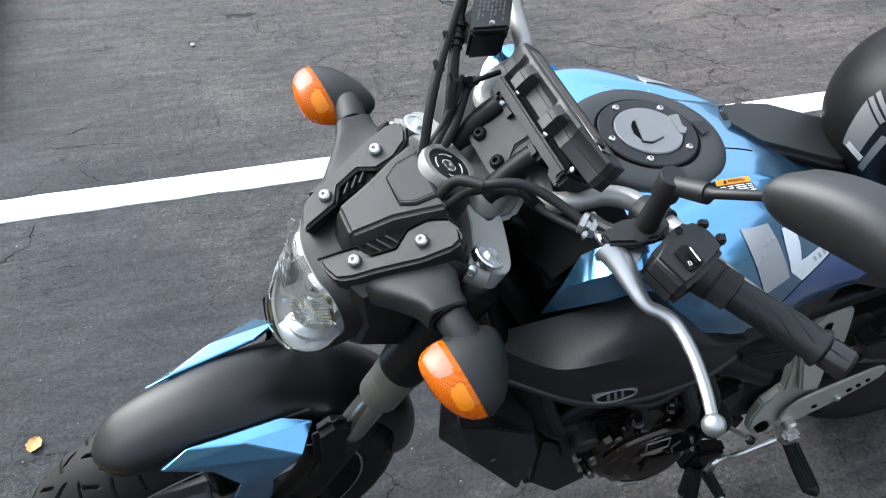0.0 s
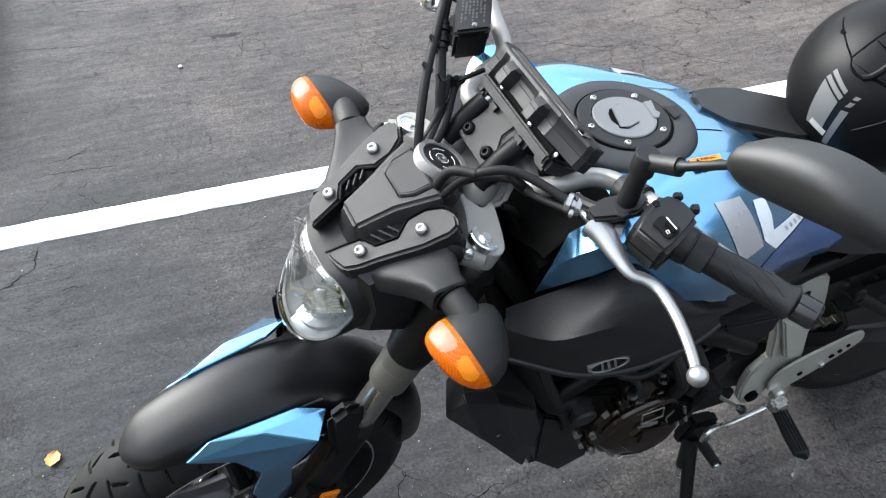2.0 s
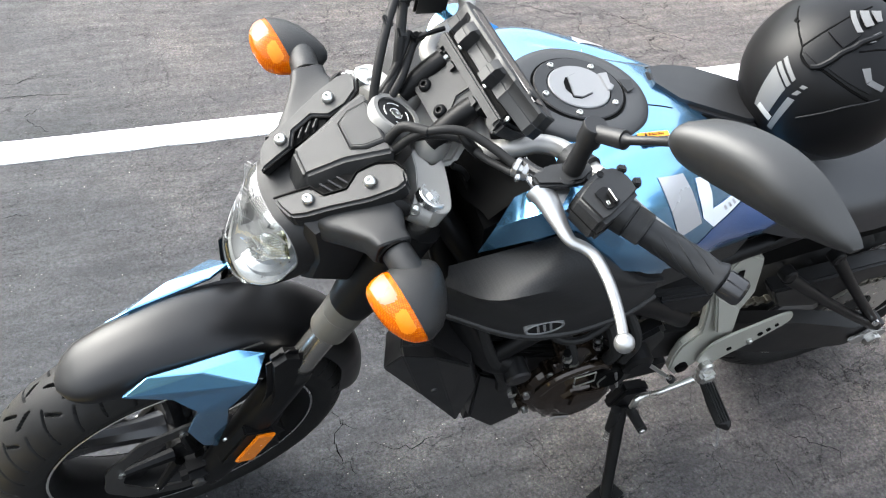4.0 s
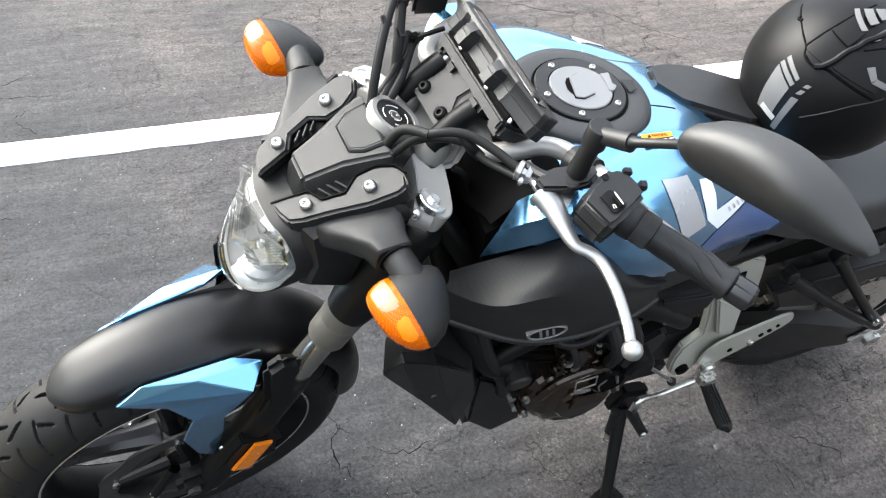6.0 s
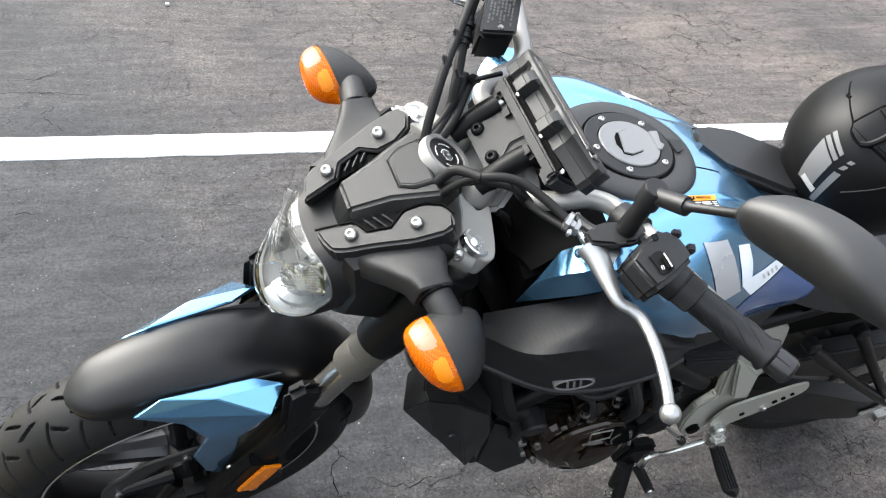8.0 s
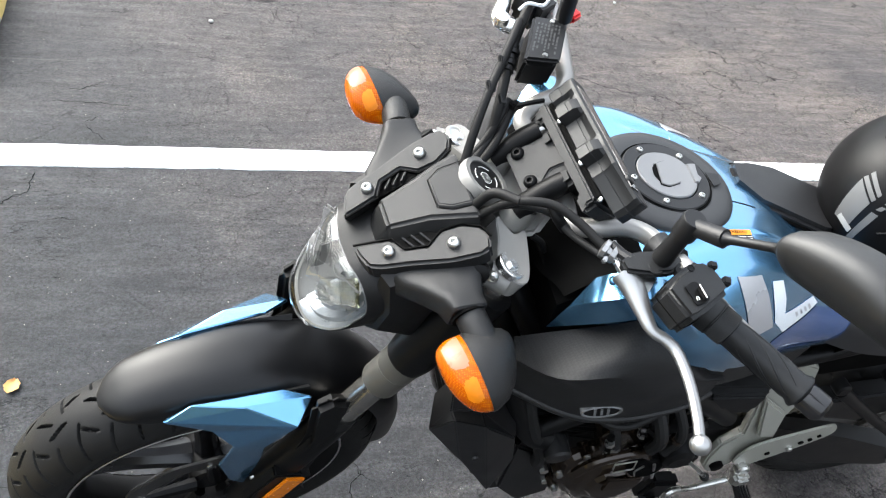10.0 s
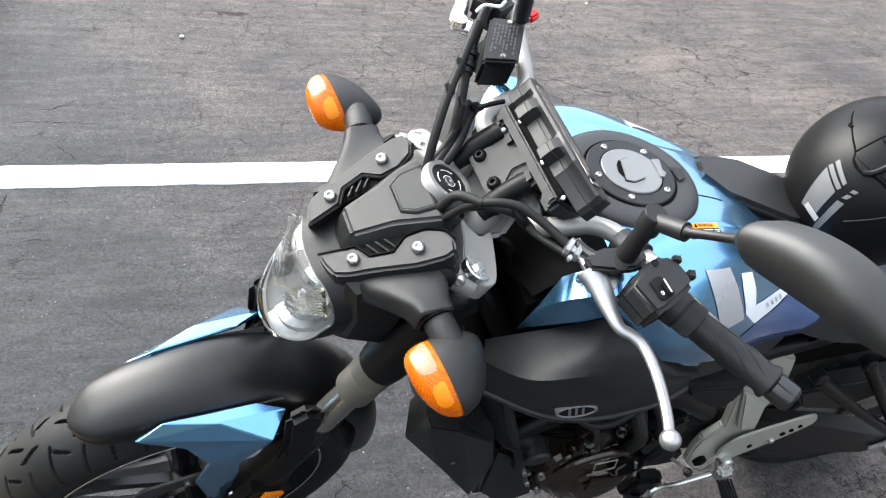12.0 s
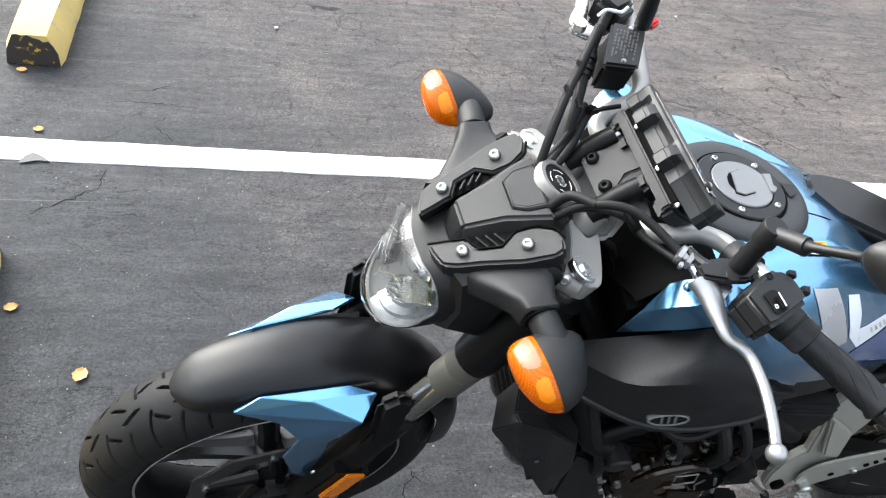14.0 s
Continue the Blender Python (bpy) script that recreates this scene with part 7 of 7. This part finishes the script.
helmet_line("groove", [(128, 40), (148.7, 35.7), (160, 32.5), (168.7, 29.2), (173, 25)], 0.0022, DEEP)
helmet_line("groove", [(168.7, 29.2), (170, 36), (171.2, 43), (172.7, 50.3), (175, 62), (180, 76)], 0.0024, DEEP)
helmet_line("groove", [(173.5, 25), (178.5, 23.4), (184, 23.0), (190.7, 25.4), (200, 24.6), (211.6, 22.8), (228, 20)], 0.0028, DEEP)
helmet_line("groove", [(171.2, 42.3), (182, 40.6), (193.8, 38.2)], 0.0016, DEEP)
helmet_line("groove", [(205, 44), (222, 50), (240, 52)], 0.0022, DEEP)
helmet_line("panel_edge", [(184.0, 23.4), (188.0, 26.0), (191.6, 31.5), (194.7, 38.6), (199.7, 44.4), (203.4, 49.5), (216.7, 58.0)], 0.0042, HSH, 1.022)
helmet_line("vent_ridge", [(190.3, 27.2), (192, 32), (194.0, 38.4), (196.5, 43), (200, 50)], 0.0030, HSH, 0.992)
helmet_line("vent_ridge", [(150, 12), (147.9, 16.6), (142.5, 26.7), (138, 34)], 0.0012, HSH)
helmet_line("vent_mark", [(148.0, 36.5), (144.5, 35.5), (143, 37)], 0.0032, DEEP)
helmet_patch("crown_panel", [(172.5, 28), (188.5, 27), (192, 36.5), (172.5, 40.5)], 0.026, 0.006, HSH)
helmet_patch("crown_panel", [(174, 44.5), (193, 41.5), (198, 53), (178, 66)], 0.026, 0.006, HSH)
helmet_patch("crown_panel", [(194, 28), (226, 24), (230, 44), (198, 41)], 0.026, 0.006, HSH)
helmet_line("seam", [(196, -6), (208.5, 5.3), (218.6, 13.7), (235, 22)], 0.0012, SATIN, 1.002)
helmet_patch("trim", [(205, -34), (300, -34), (300, -29), (205, -29)], 0.006, 0.003, SATIN)
helmet_patch("visor", [(-50, -12), (50, -12), (45, 30), (-45, 30)], 0.012, 0.003, shader("smoked_visor", (0.01, 0.01, 0.01), 0.06, coat=1.0), "smoked visor")

# ---- wheel stops, leaves, pebble ----
def blotched(name, base, spot, scale, lo, hi):
    """Worn paint: ragged spots of a second colour."""
    m = shader(name, base, 0.85, bump=0.6, grain_scale=170, wear=0.22, wear_scale=12)
    n, l = m.node_tree.nodes, m.node_tree.links
    old = n["Principled BSDF"].inputs["Base Color"].links[0].from_socket
    co, tex, rng, mix = n.new("ShaderNodeTexCoord"), n.new("ShaderNodeTexNoise"), n.new("ShaderNodeMapRange"), n.new("ShaderNodeMix")
    tex.inputs["Scale"].default_value, tex.inputs["Detail"].default_value, tex.inputs["Roughness"].default_value = scale, 8, 0.65
    rng.inputs["From Min"].default_value, rng.inputs["From Max"].default_value = lo, hi
    mix.data_type = "RGBA"
    mix.inputs["B"].default_value = (*spot, 1)
    l.new(co.outputs["Object"], tex.inputs["Vector"])
    l.new(tex.outputs["Fac"], rng.inputs["Value"])
    l.new(rng.outputs["Result"], mix.inputs["Factor"])
    l.new(old, mix.inputs["A"])
    l.new(mix.outputs["Result"], n["Principled BSDF"].inputs["Base Color"])
    return m


CONC = blotched("yellow_painted_concrete", (0.60, 0.44, 0.15), (0.36, 0.34, 0.30), 9, 0.56, 0.64)
TAR = blotched("dirty_concrete", (0.035, 0.03, 0.025), (0.50, 0.30, 0.02), 22, 0.58, 0.62)


def wheel_stop(x, y0, y1):
    """A cast kerb block with chamfered shoulders, chipped and dirty at its end."""
    bm = bmesh.new()
    prof = [(-0.088, 0.0), (-0.082, 0.055), (-0.055, 0.118), (0.055, 0.118), (0.082, 0.055), (0.088, 0.0)]
    rings = []
    n = 40
    for i in range(n + 1):
        y = y0 + (y1 - y0) * i / n
        e = min(y - y0, y1 - y)
        k = 0.90 if e < 0.005 else 1.0
        rings.append([Vector((x + px * k + 0.003 * noise.noise((px * 30, y * 9, z * 20)), y, max(0, z * k + (0.003 * noise.noise((px * 25, y * 11, 4)) if z else 0)))) for px, z in prof])
    skin(bm, rings)
    ob = part("wheel_stop", bm, CONC, None, sharp=25)
    return tagged(ob, "worn yellow painted concrete wheel stop on asphalt", "wheel stop", "wheel stops")


w1 = wheel_stop(-0.705, 1.625, 3.40)
w2 = wheel_stop(-0.705, -1.15, 0.735)
for w, y, s in ((w1, 1.625, -1), (w2, 0.735, 1)):
    part("dirty_end", slab([(-0.785, y, 0.002), (-0.625, y, 0.002), (-0.628, y, 0.045), (-0.640, y, 0.072), (-0.652, y, 0.088), (-0.668, y, 0.084), (-0.680, y, 0.094), (-0.697, y, 0.097), (-0.712, y, 0.106), (-0.728, y, 0.101), (-0.742, y, 0.108), (-0.756, y, 0.106), (-0.766, y, 0.084), (-0.780, y, 0.050)], (0, s * 0.004, 0), 0.001), TAR, w, "dark chipped end")
LEAF = shader("dry_leaf", (0.52, 0.29, 0.10), 0.7, wear=0.25, wear_scale=60)


def leaf(x, y, size, turn, curl):
    bm = bmesh.new()
    rows = []
    for i in range(9):
        u = i / 8
        w = size * 0.42 * math.sin(math.pi * min(1, u * 0.93 + 0.04)) ** 0.7 * (1 + 0.12 * math.sin(i * 2.4))
        rows.append([(size * (u - 0.5), w * v, 0.003 + 0.35 * curl * (u - 0.5) ** 2 + curl * 0.25 * v * v) for v in (-1, -0.5, 0, 0.5, 1)])
    lf = part("leaf", sheet(rows, 2, 2, 0.0006), LEAF, None)
    lf.matrix_world = pose(x, y, 0.0, 0, 0, turn)
    return tagged(lf, "dry curled tan leaf lying on the asphalt", "leaf", "fallen leaves")


for p, sz, tn, cu in (((-0.388, 0.340, 0.004), 0.038, 70, 0.02), ((-0.566, 0.544, 0.004), 0.03, 20, 0.018), ((-0.630, 1.262, 0.004), 0.028, 10, 0.016), ((-0.735, 1.585, 0.004), 0.03, 5, 0.01)):
    leaf(p[0], p[1], sz, tn, cu)
for p, r in (((0.073, 1.995, 0.004), 0.010), ((1.941, 2.425, 0.004), 0.008)):
    st = part("pebble", ball((p[0], p[1], r * 0.5), (r, r * 0.8, r * 0.6), (10, 5, 30), 12), shader("pebble_stone", (0.4, 0.4, 0.39), 0.8, wear=0.2, wear_scale=200), None)
    tagged(st, "small pale pebble on the asphalt", "pebble", "pebbles")


def grit(count):
    """Loose stone chips, a few millimetres each, strewn over the asphalt."""
    rng = random.Random(7)
    verts, faces = [], []
    for _ in range(count):
        x, y = rng.uniform(-1.3, 2.6), rng.uniform(-0.5, 3.2)
        if noise.noise((x * 1.3, y * 1.3, 5)) < rng.uniform(-0.5, 0.45):
            continue
        r = rng.uniform(0.0009, 0.0022) * (1.5 if rng.random() < 0.06 else 1)
        a = rng.uniform(0, 6.3)
        k = len(verts)
        for dx, dy, dz in ((1, 0, 0.5), (0, 0.8, 0.6), (-1, 0, 0.4), (0, -0.8, 0.5), (0.1, 0.1, 1.2)):
            verts.append((x + r * (dx * math.cos(a) - dy * math.sin(a)), y + r * (dx * math.sin(a) + dy * math.cos(a)), r * dz))
        faces += [(k, k + 1, k + 4), (k + 1, k + 2, k + 4), (k + 2, k + 3, k + 4), (k + 3, k, k + 4)]
    me = bpy.data.meshes.new("grit")
    me.from_pydata(verts, [], faces)
    me.materials.append(shader("stone_chips", (0.17, 0.165, 0.15), 0.8, wear=0.6, wear_scale=300))
    return tagged(new("grit", me), "loose pale stone grit strewn over the asphalt", "grit", kind="stuff")


grit(3600)

# the longest open cracks: flat ribbons laid to fit the camera's view, black for the shade in them
CRACK = shader("crack_shadow", (0.004, 0.004, 0.0045), 1.0, wear=0.2)
CRACK.node_tree.nodes["Principled BSDF"].inputs["Specular IOR Level"].default_value = 0.0


def crack(points, width, seed):
    """A ragged, broken line of short straight pieces that thins out at both ends."""
    rng = random.Random(seed)
    line = []
    for a, b in zip(points, points[1:]):
        n = max(3, int(math.hypot(b[0] - a[0], b[1] - a[1]) / 0.013))
        line += [Vector((a[0] + (b[0] - a[0]) * (i + rng.uniform(-0.3, 0.3)) / n, a[1] + (b[1] - a[1]) * (i + rng.uniform(-0.3, 0.3)) / n, 0)) + Vector((rng.gauss(0, 0.0045), rng.gauss(0, 0.0045), 0)) for i in range(n)]
    bm = bmesh.new()
    last = None
    for i, p in enumerate(line):
        u = i / (len(line) - 1)
        w = width * (0.12 + 0.88 * math.sin(math.pi * u) ** 0.7) * rng.uniform(0.35, 1.15)
        d = line[min(i + 1, len(line) - 1)] - line[max(i - 1, 0)]
        side = Vector((-d.y, d.x, 0)).normalized()
        pair = [bm.verts.new((p + side * w * k).to_tuple()[:2] + (0.0012,)) for k in (-0.5, 0.5)]
        if last:
            bm.faces.new((last[0], last[1], pair[1], pair[0]))
        last = pair
    return part("crack", bm, CRACK, ground)


for k, (pts, w) in enumerate((
        ([(-0.405, 1.506), (-0.303, 1.524), (-0.273, 1.575)], 0.006), ([(-0.438, 1.443), (-0.251, 1.434), (-0.126, 1.412)], 0.005),
        ([(-0.322, 1.326), (-0.262, 1.376)], 0.005), ([(-0.584, 2.331), (-0.399, 2.313), (-0.219, 2.265)], 0.007),
        ([(-0.598, 0.878), (-0.517, 0.939), (-0.439, 0.996), (-0.371, 1.004)], 0.006), ([(-0.439, 0.996), (-0.424, 1.056), (-0.439, 1.110)], 0.005),
        ([(-0.363, 0.883), (-0.273, 0.891)], 0.004), ([(-0.323, 1.323), (-0.257, 1.249), (-0.252, 1.22)], 0.004),
        ([(0.938, -0.174), (0.944, -0.231), (0.972, -0.282)], 0.004), ([(0.689, -0.09), (0.718, -0.157), (0.718, -0.232)], 0.003),
        ([(1.078, -0.242), (1.117, -0.34)], 0.003), ([(1.275, -0.233), (1.396, -0.332), (1.356, -0.38)], 0.005), ([(1.227, -0.311), (1.227, -0.393)], 0.004),
        ([(1.441, -0.239), (1.519, -0.216), (1.589, -0.259)], 0.005), ([(0.306, 0.103), (0.323, 0.038), (0.358, 0.013)], 0.004),
        ([(0.328, 0.057), (0.29, 0.009), (0.321, -0.101)], 0.005), ([(0.366, -0.018), (0.441, -0.05), (0.534, -0.034)], 0.005),
        ([(1.792, 1.656), (1.924, 1.472), (2.12, 1.311)], 0.006), ([(1.411, 1.64), (1.501, 1.507), (1.543, 1.494)], 0.005))):
    crack(pts, w * 0.55, k)
